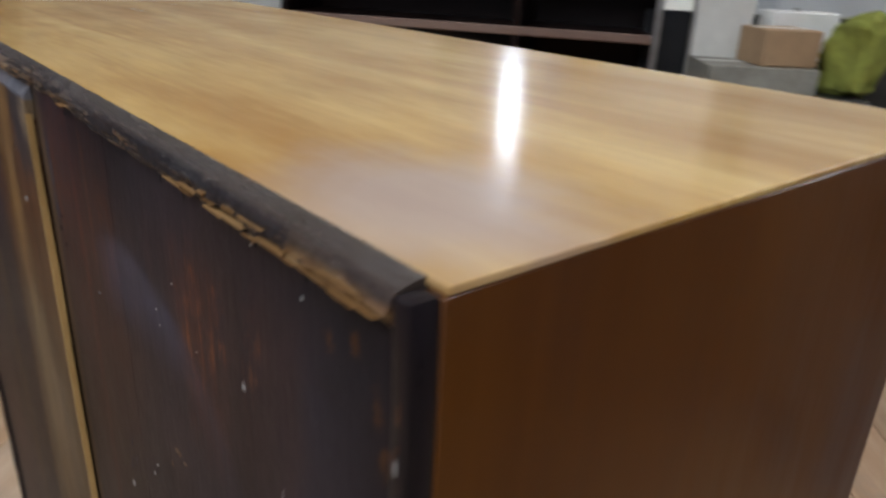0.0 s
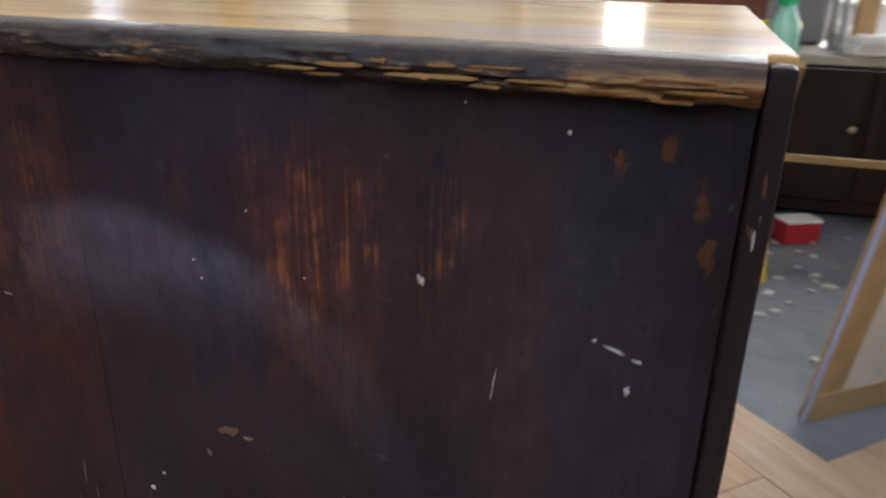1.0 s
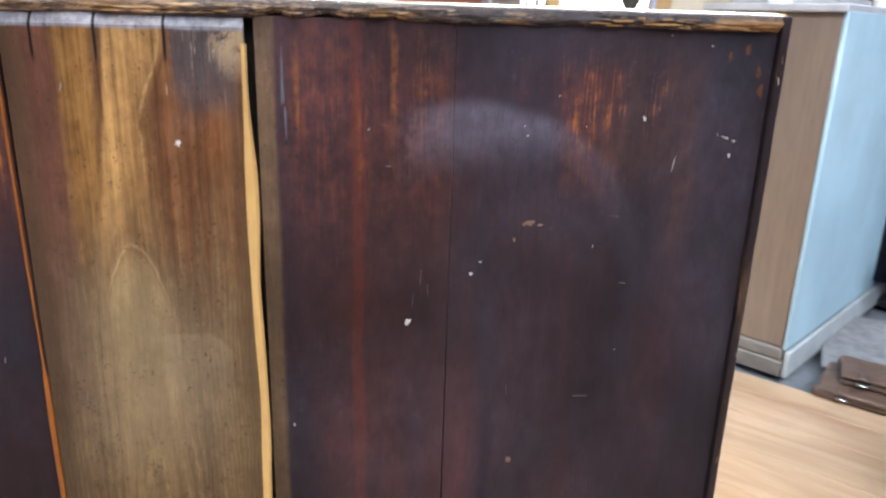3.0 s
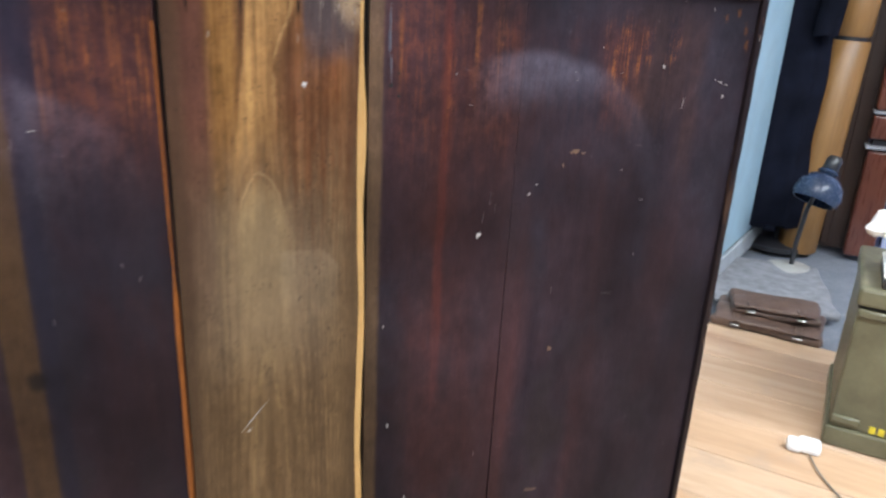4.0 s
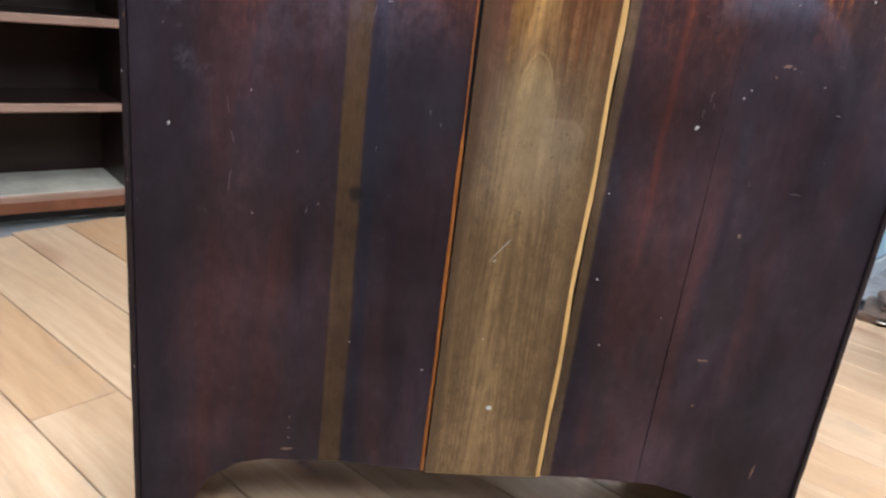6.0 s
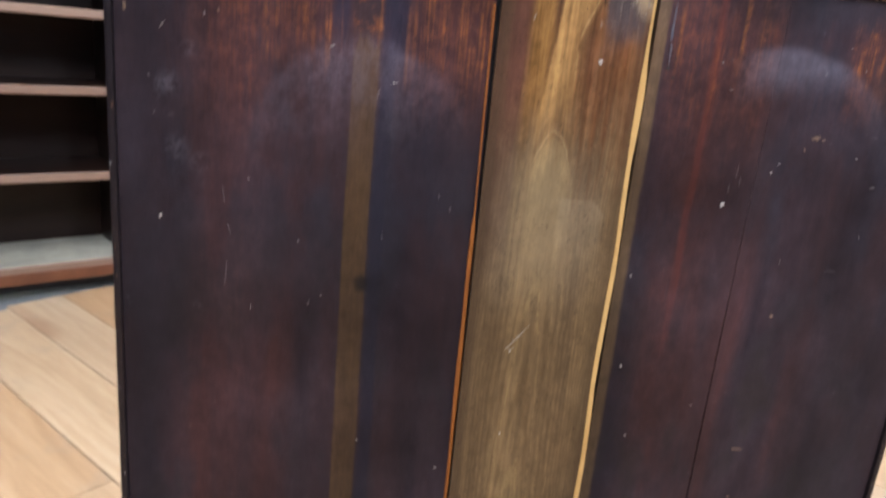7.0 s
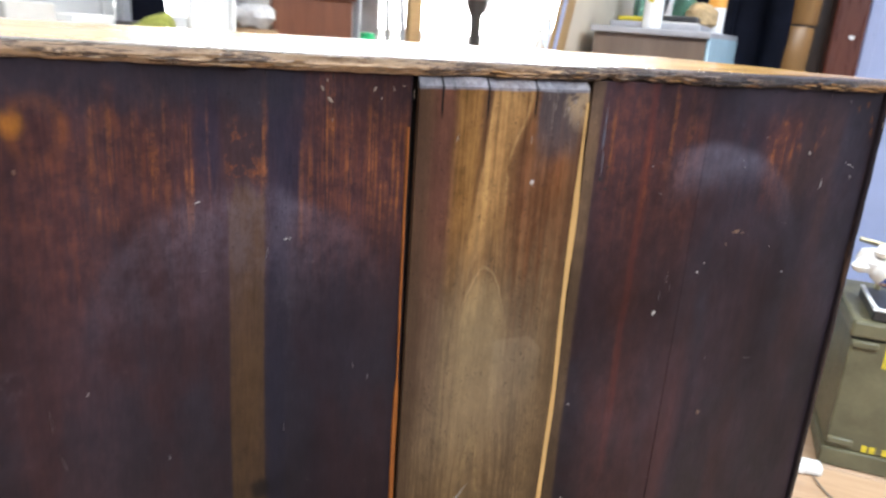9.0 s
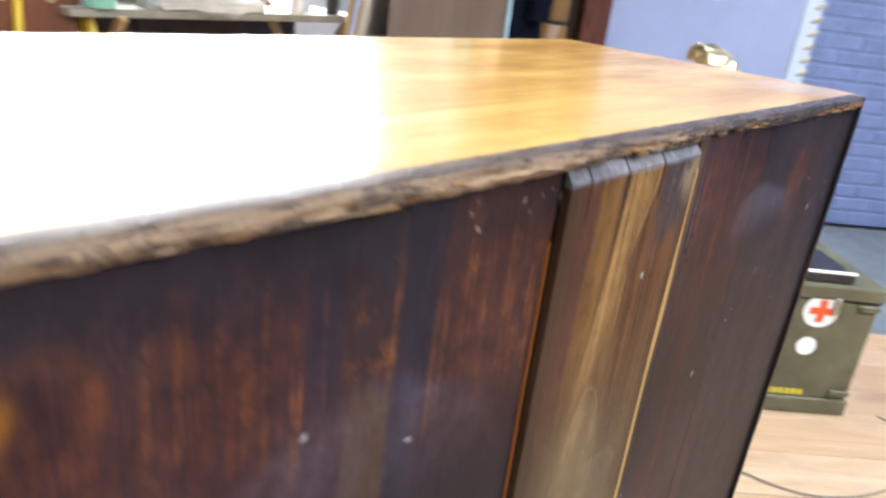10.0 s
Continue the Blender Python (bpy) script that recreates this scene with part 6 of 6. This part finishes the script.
for k in range(4):
    part("sheet", bm_box(0.21, 0.297, 0.006, (0, 0, 0.003 + 0.0062 * k), 0.001), M_paper, pap, m=pose(0, 0, 0, 0, 0, 4 * k - 6))
clip = thing("gooseneck_holder", on_case(-0.1, 1.14), "black gooseneck holder on the bookcase top", "holder")
part("foot", bm_box(0.1, 0.06, 0.02, (0, 0, 0.01), 0.006), M_black, clip)
part("neck", bm_tube([(0, 0.0, 0.02), (0.0, -0.01, 0.08), (0.0, -0.04, 0.15), (0.0, -0.05, 0.24)], 0.008, 8), M_black, clip)
part("cup", bm_box(0.05, 0.045, 0.03, (0.0, 0.035, 0.03), 0.006), M_black, clip)

# ---- white cupboard, low table with boxes ----
cup = thing("white_cupboard", at(-1.93, 1.82), "tall plain white painted cupboard", "cupboard")
M_cup = plain("cool_white_paint", (0.7, 0.72, 0.72), 0.4, vary=0.05, scale=2)
part("body", bm_box(0.5, 0.66, 1.9, (-0.25, 0.33, 0.955), 0.006), M_cup, cup)
part("door", bm_box(0.02, 0.55, 1.8, (0.012, 0.285, 0.95), 0.004), M_cup, cup)
part("corner_strip", bm_box(0.03, 0.07, 1.86, (0.01, 0.615, 0.95), 0.01, 2), M_frame, cup, "rounded white corner strip")
part("knob", bm_lathe([(0.0, 0.0), (0.012, 0.0), (0.012, 0.02), (0.018, 0.03), (0.0, 0.036)], 14, m=pose(0, 0, 0, 0, 90)), M_steel, cup, m=pose(0.022, 0.07, 0.95))
low = thing("low_table", at(-1.25, 1.38), "low black side table with high end board, piled with boxes", "table")
part("end_board", bm_box(0.02, 0.92, 0.985, (-0.195, 0.33, 0.4675), 0.004), M_black, low)
part("tabletop", bm_box(0.36, 0.44, 0.03, (0, 0.2, 0.755), 0.006), M_black, low)
for x in (-0.15, 0.15):
    for y in (0.02, 0.38):
        part("leg", bm_box(0.035, 0.035, 0.76, (x, y, 0.36), 0.004), M_black, low)
TB = at(-1.25, 1.38, 0.05)
for x, y, z, sx, sy, sz, mt, lb in ((0.02, 0.14, 0.72, 0.24, 0.3, 0.07, M_dusty, "grey flat carton"), (0.04, 0.2, 0.79, 0.16, 0.16, 0.1, M_card, "small brown cardboard box"), (-0.12, 0.08, 0.72, 0.1, 0.16, 0.24, M_paper, "white carton standing on end"), (-0.1, 0.3, 0.79, 0.1, 0.2, 0.14, M_gloss_white, "white plastic box")):
    bo = thing("carton", TB @ pose(x, y, z, 0, 0, random.uniform(-8, 8)), lb + " on the low table", "box")
    part("box_body", bm_box(sx, sy, sz * 0.985, (0, 0, sz * 0.4925), 0.003), mt, bo)
    part("tape", bm_box(0.03, sy + 0.002, 0.002, (0, 0, sz * 0.985), 0.0005), M_paper, bo)
gc = bm_box(0.14, 0.12, 0.2, (0, 0, 0.1), 0.03, 3)
bmesh.ops.subdivide_edges(gc, edges=gc.edges[:], cuts=3, use_grid_fill=True)
solo("green_cloth", crumple(gc, 0.04, 9, 3.0), M_cloth_green, TB @ pose(0.1, 0.4, 0.72, 0, 0, 20), "crumpled lime green cloth heaped on the table", "cloth", smooth=70)

# ---- the back of the shop ----
M_rack = plain("grey_rack_steel", (0.3, 0.31, 0.33), 0.45, 0.1, vary=0.25)
M_redwood = wood("red_brown_wood", (0.1, 0.03, 0.014), (0.19, 0.065, 0.03), (0.27, 0.11, 0.05), 0.35, "z", 45, coat=0.2)
M_case_brown = wood("near_black_wood", (0.018, 0.008, 0.006), (0.034, 0.014, 0.01), (0.06, 0.026, 0.017), 0.4, "z", 45)
M_brown_ply = wood("orange_brown_ply", (0.17, 0.07, 0.028), (0.28, 0.13, 0.055), (0.38, 0.2, 0.09), 0.45, "z", 40)
M_tan = plain("tan_plywood", (0.55, 0.4, 0.22), 0.55, vary=0.15)
M_case_grey = plain("grey_flight_case", (0.2, 0.2, 0.22), 0.45, vary=0.15)
M_cushion = plain("crimson_leatherette", (0.33, 0.02, 0.04), 0.4, vary=0.25, scale=20)
M_olive = plain("olive_upholstery", (0.16, 0.15, 0.07), 0.7, vary=0.3)
M_yellow_paint = plain("yellow_enamel", (0.72, 0.5, 0.02), 0.35, vary=0.15)
M_reel = plain("red_plastic", (0.55, 0.03, 0.045), 0.35, vary=0.15)
M_mint = plain("mint_plastic", (0.3, 0.62, 0.48), 0.3, vary=0.1)
M_green = plain("bright_green_plastic", (0.02, 0.42, 0.16), 0.35)

rack = thing("steel_shelving", pose(0.28, 3.05, -0.025, 0, 0, 4), "grey steel shelving rack loaded with oddments", "shelving")
for x in (0.0, 0.5):
    for y in (0.0, 0.34):
        part("post", bm_box(0.036, 0.036, 1.95, (x, y, 0.975), 0.003), M_rack, rack)
for z in (0.12, 0.5, 0.9, 1.27, 1.62):
    part("shelf", bm_box(0.5, 0.37, 0.03, (0.25, 0.17, z), 0.004), M_rack, rack)


def on_rack(x, y, z):
    return pose(0.28, 3.05, -0.025, 0, 0, 4) @ pose(x, y, z)


for x, z, sx, sz, mt, lb in ((0.1, 1.286, 0.12, 0.16, M_case_grey, "grey lidded crate on the rack"), (0.26, 1.286, 0.14, 0.1, M_cushion, "dull crimson tub on the rack"), (0.42, 1.286, 0.1, 0.14, M_case_grey, "grey tool box on the rack"), (0.1, 0.916, 0.15, 0.29, M_dark_cloth, "tall black case on the rack"), (0.41, 0.916, 0.15, 0.27, M_case_grey, "dark grey tool case on the rack")):
    o = thing("stored_box", on_rack(x, 0.15, z), lb, "box")
    part("box_body", bm_box(sx, 0.2, sz, (0, 0, sz / 2), 0.008, 2), mt, o)
    part("lid", bm_box(sx + 0.006, 0.206, 0.012, (0, 0, sz + 0.006), 0.003), mt, o)
dome = thing("white_lamp_shade", on_rack(0.24, 0.1, 0.916), "white enamel lamp shade lying on the rack", "lamp shade")
part("shade", bm_lathe([(0.09, 0.0), (0.085, 0.03), (0.05, 0.075), (0.02, 0.09), (0.0, 0.092)], 22), M_gloss_white, dome)

ladder = thing("step_stool", pose(0.535, 2.2, -0.025, 0, 0, 6) @ Matrix.Diagonal((0.86, 1, 1, 1)), "white tubular step stool with tall hand rail", "step stool")
for x in (-0.085, 0.085):
    part("leg", bm_tube([(x, 0.2, 0.0), (x, 0.06, 0.9)], 0.013, 10), M_gloss_white, ladder)
    part("leg", bm_tube([(x, -0.22, 0.0), (x, -0.05, 0.75)], 0.013, 10), M_gloss_white, ladder)
rail_pts = [(-0.085, -0.02, 0.72), (-0.085, 0.0, 1.22), (-0.075, 0.0, 1.29), (-0.05, 0.0, 1.318), (0.05, 0.0, 1.318), (0.075, 0.0, 1.29), (0.085, 0.0, 1.22), (0.085, -0.02, 0.72)]
part("hand_rail", bm_tube(rail_pts, 0.013, 10), M_gloss_white, ladder)
part("back_plate", bm_box(0.15, 0.016, 0.32, (0, 0.0, 1.02), 0.006), M_gloss_white, ladder)
for z, y, d in ((0.28, -0.12, 0.14), (0.53, -0.07, 0.16), (0.77, 0.0, 0.2)):
    part("step", bm_box(0.17, d, 0.03, (0, y, z), 0.006), M_gloss_white, ladder)
part("rubber_cap", bm_box(0.03, 0.03, 0.03, (0.1, -0.03, 1.11), 0.008), M_reel, ladder, "red plastic catch")

chestr = thing("red_brown_chest", pose(0.86, 2.75, -0.025, 0, 0, -4), "red-brown wooden chest with a carved front", "chest")
part("chest_body", bm_box(0.36, 0.4, 1.12, (0.18, 0.2, 0.56), 0.006), M_redwood, chestr)
part("chest_top", bm_box(0.39, 0.43, 0.025, (0.18, 0.2, 1.1335), 0.006, 2), M_redwood, chestr)
for z in (0.2, 0.5, 0.8):
    dr = part("drawer", bm_box(0.32, 0.016, 0.25, (0.18, -0.006, z + 0.02), 0.006), M_redwood, chestr)
    for x in (0.1, 0.26):
        part("knob", bm_lathe([(0.0, 0.0), (0.01, 0.0), (0.016, 0.016), (0.0, 0.022)], 12, m=pose(0, 0, 0, 90)), M_brass, dr, m=pose(x, -0.015, z + 0.02))
tall = thing("plywood_cupboard", pose(0.86, 3.35, -0.025), "tall narrow cupboard of orange-brown plywood", "cupboard")
part("cupboard_body", bm_box(0.2, 0.36, 1.8, (0.0, 0.18, 0.9), 0.005), M_brown_ply, tall)
part("door", bm_box(0.18, 0.016, 1.7, (0.0, -0.009, 0.9), 0.004), M_brown_ply, tall)
part("knob", bm_lathe([(0.0, 0.0), (0.01, 0.0), (0.015, 0.016), (0.0, 0.022)], 12, m=pose(0, 0, 0, 90)), M_steel, tall, m=pose(0.06, -0.018, 1.2))
panel2 = thing("wooden_box", pose(0.955, 2.86, 1.121), "plain light wooden box standing on the chest", "box")
part("box_body", bm_box(0.15, 0.14, 0.24, (0, 0, 0.12), 0.01, 2), M_tan, panel2)
part("lid", bm_box(0.155, 0.145, 0.02, (0, 0, 0.25), 0.004), M_oak, panel2)
vase = bm_lathe([(0.0, 0.0), (0.05, 0.0), (0.07, 0.03), (0.065, 0.05), (0.04, 0.07), (0.055, 0.1), (0.0, 0.1)], 18)
solo("clear_bag", crumple(vase, 0.02, 22, 6.0), plain("crinkled_plastic", (0.6, 0.6, 0.6), 0.2, vary=0.3, scale=40), pose(0.765, 2.66, 0.96) @ Matrix.Scale(1.35, 4), "crinkled clear plastic bag on a carton", "bag")

carton = thing("tall_carton", pose(0.765, 2.66, -0.025), "tall brown cardboard carton standing upright", "carton")
part("carton_body", bm_box(0.17, 0.2, 0.975, (0, 0, 0.4875), 0.004), M_card, carton)
part("flap", bm_box(0.168, 0.07, 0.004, (0, -0.055, 0.979)), M_card, carton)
# dark furniture behind and under the table
ward = thing("wooden_wardrobe", pose(0.985, 3.62, -0.025), "red-brown panelled wardrobe against the back wall", "wardrobe")
part("carcass", bm_box(0.46, 0.4, 1.62, (0.23, 0.2, 0.81), 0.006), M_redwood, ward)
part("cornice", bm_box(0.5, 0.44, 0.05, (0.23, 0.2, 1.646), 0.012, 2), M_redwood, ward)
for x in (0.118, 0.342):
    dr = part("door", bm_box(0.215, 0.02, 1.5, (x, -0.0105, 0.82), 0.005), M_redwood, ward)
    for z, h in ((0.48, 0.6), (1.22, 0.6)):
        part("panel", bm_box(0.14, 0.012, h, (x, -0.0225, z), 0.005), M_case_brown, dr, "darker raised panel")
side = thing("dark_sideboard", pose(1.28, 3.38, -0.025, 0, 0, 3), "dark stained sideboard standing behind the trestle table", "sideboard")
part("carcass", bm_box(1.55, 0.34, 0.72, (0.72, 0.2, 0.38), 0.006), M_case_brown, side)
for k in range(3):
    part("door", bm_box(0.48, 0.018, 0.6, (0.22 + 0.5 * k, 0.02, 0.38), 0.006), M_case_brown, side)
    part("knob", bm_lathe([(0.0, 0.0), (0.01, 0.0), (0.016, 0.016), (0.0, 0.022)], 12, m=pose(0, 0, 0, 90)), M_brass, side, m=pose(0.42 + 0.5 * k, 0.01, 0.42))
for x in (0.03, 1.41):
    part("foot", bm_box(0.06, 0.3, 0.03, (x, 0.2, 0.014)), M_case_brown, side)

# trestle table piled with things
TT = pose(1.3, 2.7, -0.025, 0, 0, 3)
tt = thing("trestle_table", TT, "long wooden trestle table with crossed legs", "table")
part("tabletop", bm_box(1.5, 0.7, 0.035, (0.6, 0.3, 0.782), 0.005), M_dusty, tt, "dusty pale tabletop")
for x in (0.02, 1.2):
    part("trestle_leg", bm_box(0.05, 0.03, 1.0, (0, 0, 0), 0.004), M_oak, tt, m=pose(x, 0.27, 0.39, 0, 40, 90))
    part("trestle_leg", bm_box(0.05, 0.03, 1.0, (0, 0, 0), 0.004), M_oak, tt, m=pose(x + 0.032, 0.27, 0.39, 0, -40, 90))
part("stretcher", bm_box(1.2, 0.04, 0.03, (0.61, 0.27, 0.36), 0.004), M_oak, tt)


def on_table(x, y, z=0.0, turn=0.0):
    return TT @ pose(x, y, 0.8 + z, 0, 0, turn)


case2 = thing("flight_case", on_table(0.02, 0.42), "grey flight case standing on the trestle table", "case")
part("case_body", bm_box(0.34, 0.16, 0.78, (0, 0, 0.39), 0.03, 3), M_case_grey, case2)
part("band", bm_box(0.012, 0.166, 0.78, (0.04, 0, 0.39), 0.003), M_rack, case2)
for z in (0.66, 0.54):
    part("catch", bm_box(0.03, 0.01, 0.03, (-0.06, -0.083, z), 0.003), M_gloss_white, case2, "bright metal catch")
stool = thing("padded_stool", on_table(0.06, 0.12), "stool with stacked crimson padded seats", "stool")
for x in (-0.1, 0.1):
    for y in (-0.08, 0.08):
        part("leg", bm_tube([(x * 1.25, y * 1.25, 0.0), (x, y, 0.42)], 0.012, 8), M_rack, stool)
for k, (w, z) in enumerate(((0.3, 0.452), (0.28, 0.53))):
    pd = bm_box(w, 0.24, 0.068, (0, 0, z), 0.026, 3)
    part("seat_pad", crumple(pd, 0.006, 10, k), M_cushion, stool, m=pose(0.01 * k, 0, 0, 0, 0, 5 * k))
solo("oak_post", bm_box(0.07, 0.05, 0.62, (0, 0, 0.31), 0.006), M_oak, on_table(0.26, 0.1), "short squared oak post standing on the table", "post")

chair = thing("swivel_chair", on_table(0.72, 0.3, 0, 15), "old wooden swivel chair with curved arms", "chair")
part("seat", bm_lathe([(0.0, 0.41), (0.17, 0.41), (0.2, 0.425), (0.2, 0.45), (0.18, 0.465), (0.0, 0.46)], 28), M_olive, chair, "worn olive seat")
part("seat_frame", bm_lathe([(0.0, 0.385), (0.19, 0.39), (0.205, 0.41), (0.0, 0.412)], 28), M_redwood, chair)
part("column", bm_lathe([(0.0, 0.1), (0.03, 0.1), (0.03, 0.3), (0.06, 0.36), (0.06, 0.386), (0.0, 0.386)], 18), M_black, chair)
for k in range(4):
    an = math.radians(45 + 90 * k)
    part("foot", bm_tube([(0.02 * math.cos(an), 0.02 * math.sin(an), 0.14), (0.14 * math.cos(an), 0.14 * math.sin(an), 0.06), (0.24 * math.cos(an), 0.24 * math.sin(an), 0.014)], [0.022, 0.018, 0.013], 8), M_redwood, chair)
for s in (-1, 1):
    part("arm", bm_tube([(s * 0.19, 0.12, 0.46), (s * 0.12, 0.0, 0.56), (s * 0.02, -0.08, 0.62), (-s * 0.13, -0.06, 0.72), (-s * 0.2, 0.02, 0.84)], 0.028, 8), M_redwood, chair, "curved wooden arm")
    part("post", bm_box(0.035, 0.03, 0.5, (s * 0.19, 0.17, 0.66), 0.006), M_redwood, chair)
for k in range(5):
    part("spindle", bm_tube([(-0.12 + 0.06 * k, 0.18, 0.46), (-0.12 + 0.06 * k, 0.19, 0.8)], 0.008, 6), M_redwood, chair)
part("back_pad", bm_box(0.24, 0.05, 0.12, (0, 0.17, 0.74), 0.02, 2), M_olive, chair)

dust = bm_box(0.5, 0.36, 0.06, (0, 0, 0.03), 0.02, 2)
bmesh.ops.subdivide_edges(dust, edges=dust.edges[:], cuts=6, use_grid_fill=True)
solo("dust_sheet", crumple(dust, 0.05, 7, 8.0), plain("white_dust_sheet", (0.66, 0.65, 0.62), 0.9, vary=0.15, relief=0.4), on_table(0.45, 0.1), "crumpled white dust sheet on the table", "cloth", smooth=70)
jug = thing("mint_jug", on_table(-0.02, -0.02), "mint green plastic jug with bright green lid", "jug")
part("jug_body", bm_lathe([(0.0, 0.0), (0.055, 0.0), (0.06, 0.02), (0.05, 0.1), (0.028, 0.15), (0.03, 0.16), (0.0, 0.16)], 20), M_mint, jug)
part("lid", bm_lathe([(0.0, 0.16), (0.034, 0.16), (0.034, 0.19), (0.0, 0.195)], 16), M_green, jug)
for x, y, h, mt, lb in ((0.95, 0.02, 0.24, M_gloss_white, "white plastic bottle on the trestle table"), (1.06, 0.1, 0.3, M_pale_blue, "pale blue bottle on the trestle table"), (1.16, 0.0, 0.2, M_black, "black plastic bottle on the trestle table")):
    o = thing("bottle", on_table(x, y), lb, "bottle")
    part("bottle_body", bm_lathe([(0.0, 0.0), (0.034, 0.0), (0.036, 0.01), (0.036, h * 0.7), (0.014, h * 0.85), (0.014, h), (0.0, h)], 16), mt, o)
    part("cap", bm_lathe([(0.0, h), (0.017, h), (0.017, h + 0.025), (0.0, h + 0.026)], 14), M_reel if mt is M_black else M_gloss_white, o)

# things on the concrete
reel = thing("cable_reel", pose(1.06, 2.32, -0.025), "red and black cable reel lying on its side", "cable reel")
part("flange", bm_lathe([(0.035, 0.0), (0.115, 0.0), (0.12, 0.01), (0.115, 0.022), (0.035, 0.022)], 30), M_reel, reel)
part("cable_winding", bm_lathe([(0.0, 0.022)] + [(0.088 + 0.006 * (k % 2), 0.022 + 0.01 * k) for k in range(15)] + [(0.0, 0.162)], 30), M_black, reel, "black cable winding")
part("flange", bm_lathe([(0.035, 0.162), (0.115, 0.162), (0.12, 0.172), (0.115, 0.186), (0.035, 0.186)], 30), M_reel, reel)
part("hub", bm_lathe([(0.0, 0.16), (0.034, 0.16), (0.034, 0.19), (0.0, 0.182)], 18), M_black, reel)
part("socket", bm_box(0.04, 0.03, 0.03, (0.09, 0.0, 0.2), 0.006), M_gloss_white, reel)
ys = thing("yellow_stand", pose(1.02, 2.75, -0.025), "yellow enamelled tubular work stand", "stand")
for x0, y0, x1, y1 in ((-0.12, -0.3, 0.0, 0.0), (-0.12, 0.25, 0.0, 0.0), (0.32, -0.3, 0.22, 0.0), (0.32, 0.25, 0.22, 0.0)):
    part("leg", bm_tube([(x0, y0, 0.0), (x1, y1, 0.86)], 0.016, 10), M_yellow_paint, ys)
part("beam", bm_box(0.42, 0.06, 0.05, (0.11, 0, 0.88), 0.006), M_yellow_paint, ys)
part("brace", bm_tube([(-0.08, -0.2, 0.28), (0.28, -0.2, 0.28)], 0.011, 8), M_yellow_paint, ys)
part("brace", bm_tube([(-0.02, -0.07, 0.66), (0.27, -0.2, 0.3)], 0.011, 8), M_yellow_paint, ys)
random.seed(21)
deb = bmesh.new()
for k in range(60):
    a, b = random.uniform(-1.1, 0.1), random.uniform(2.05, 3.6)
    p = at(a, b).translation
    s = random.uniform(0.008, 0.03)
    bm_box(s * 1.5, s, s * 0.5, (0, 0, 0), s * 0.1, bm=deb, m=pose(p.x, p.y, -0.025 + s * 0.24, 0, 0, random.uniform(0, 180)))
solo("rubble", deb, plain("plaster_crumbs", (0.55, 0.54, 0.5), 0.9, vary=0.3), pose(0, 0, 0), "pale plaster crumbs scattered on concrete", "rubble", kind="stuff")
redb = thing("red_tin", pose(1.5, 3.0, -0.025, 0, 0, 30), "small red tin under the trestle table", "tin")
part("tin_body", bm_box(0.16, 0.1, 0.09, (0, 0, 0.045), 0.008, 2), M_reel, redb)
part("lid", bm_box(0.165, 0.105, 0.015, (0, 0, 0.098), 0.004), M_gloss_white, redb)
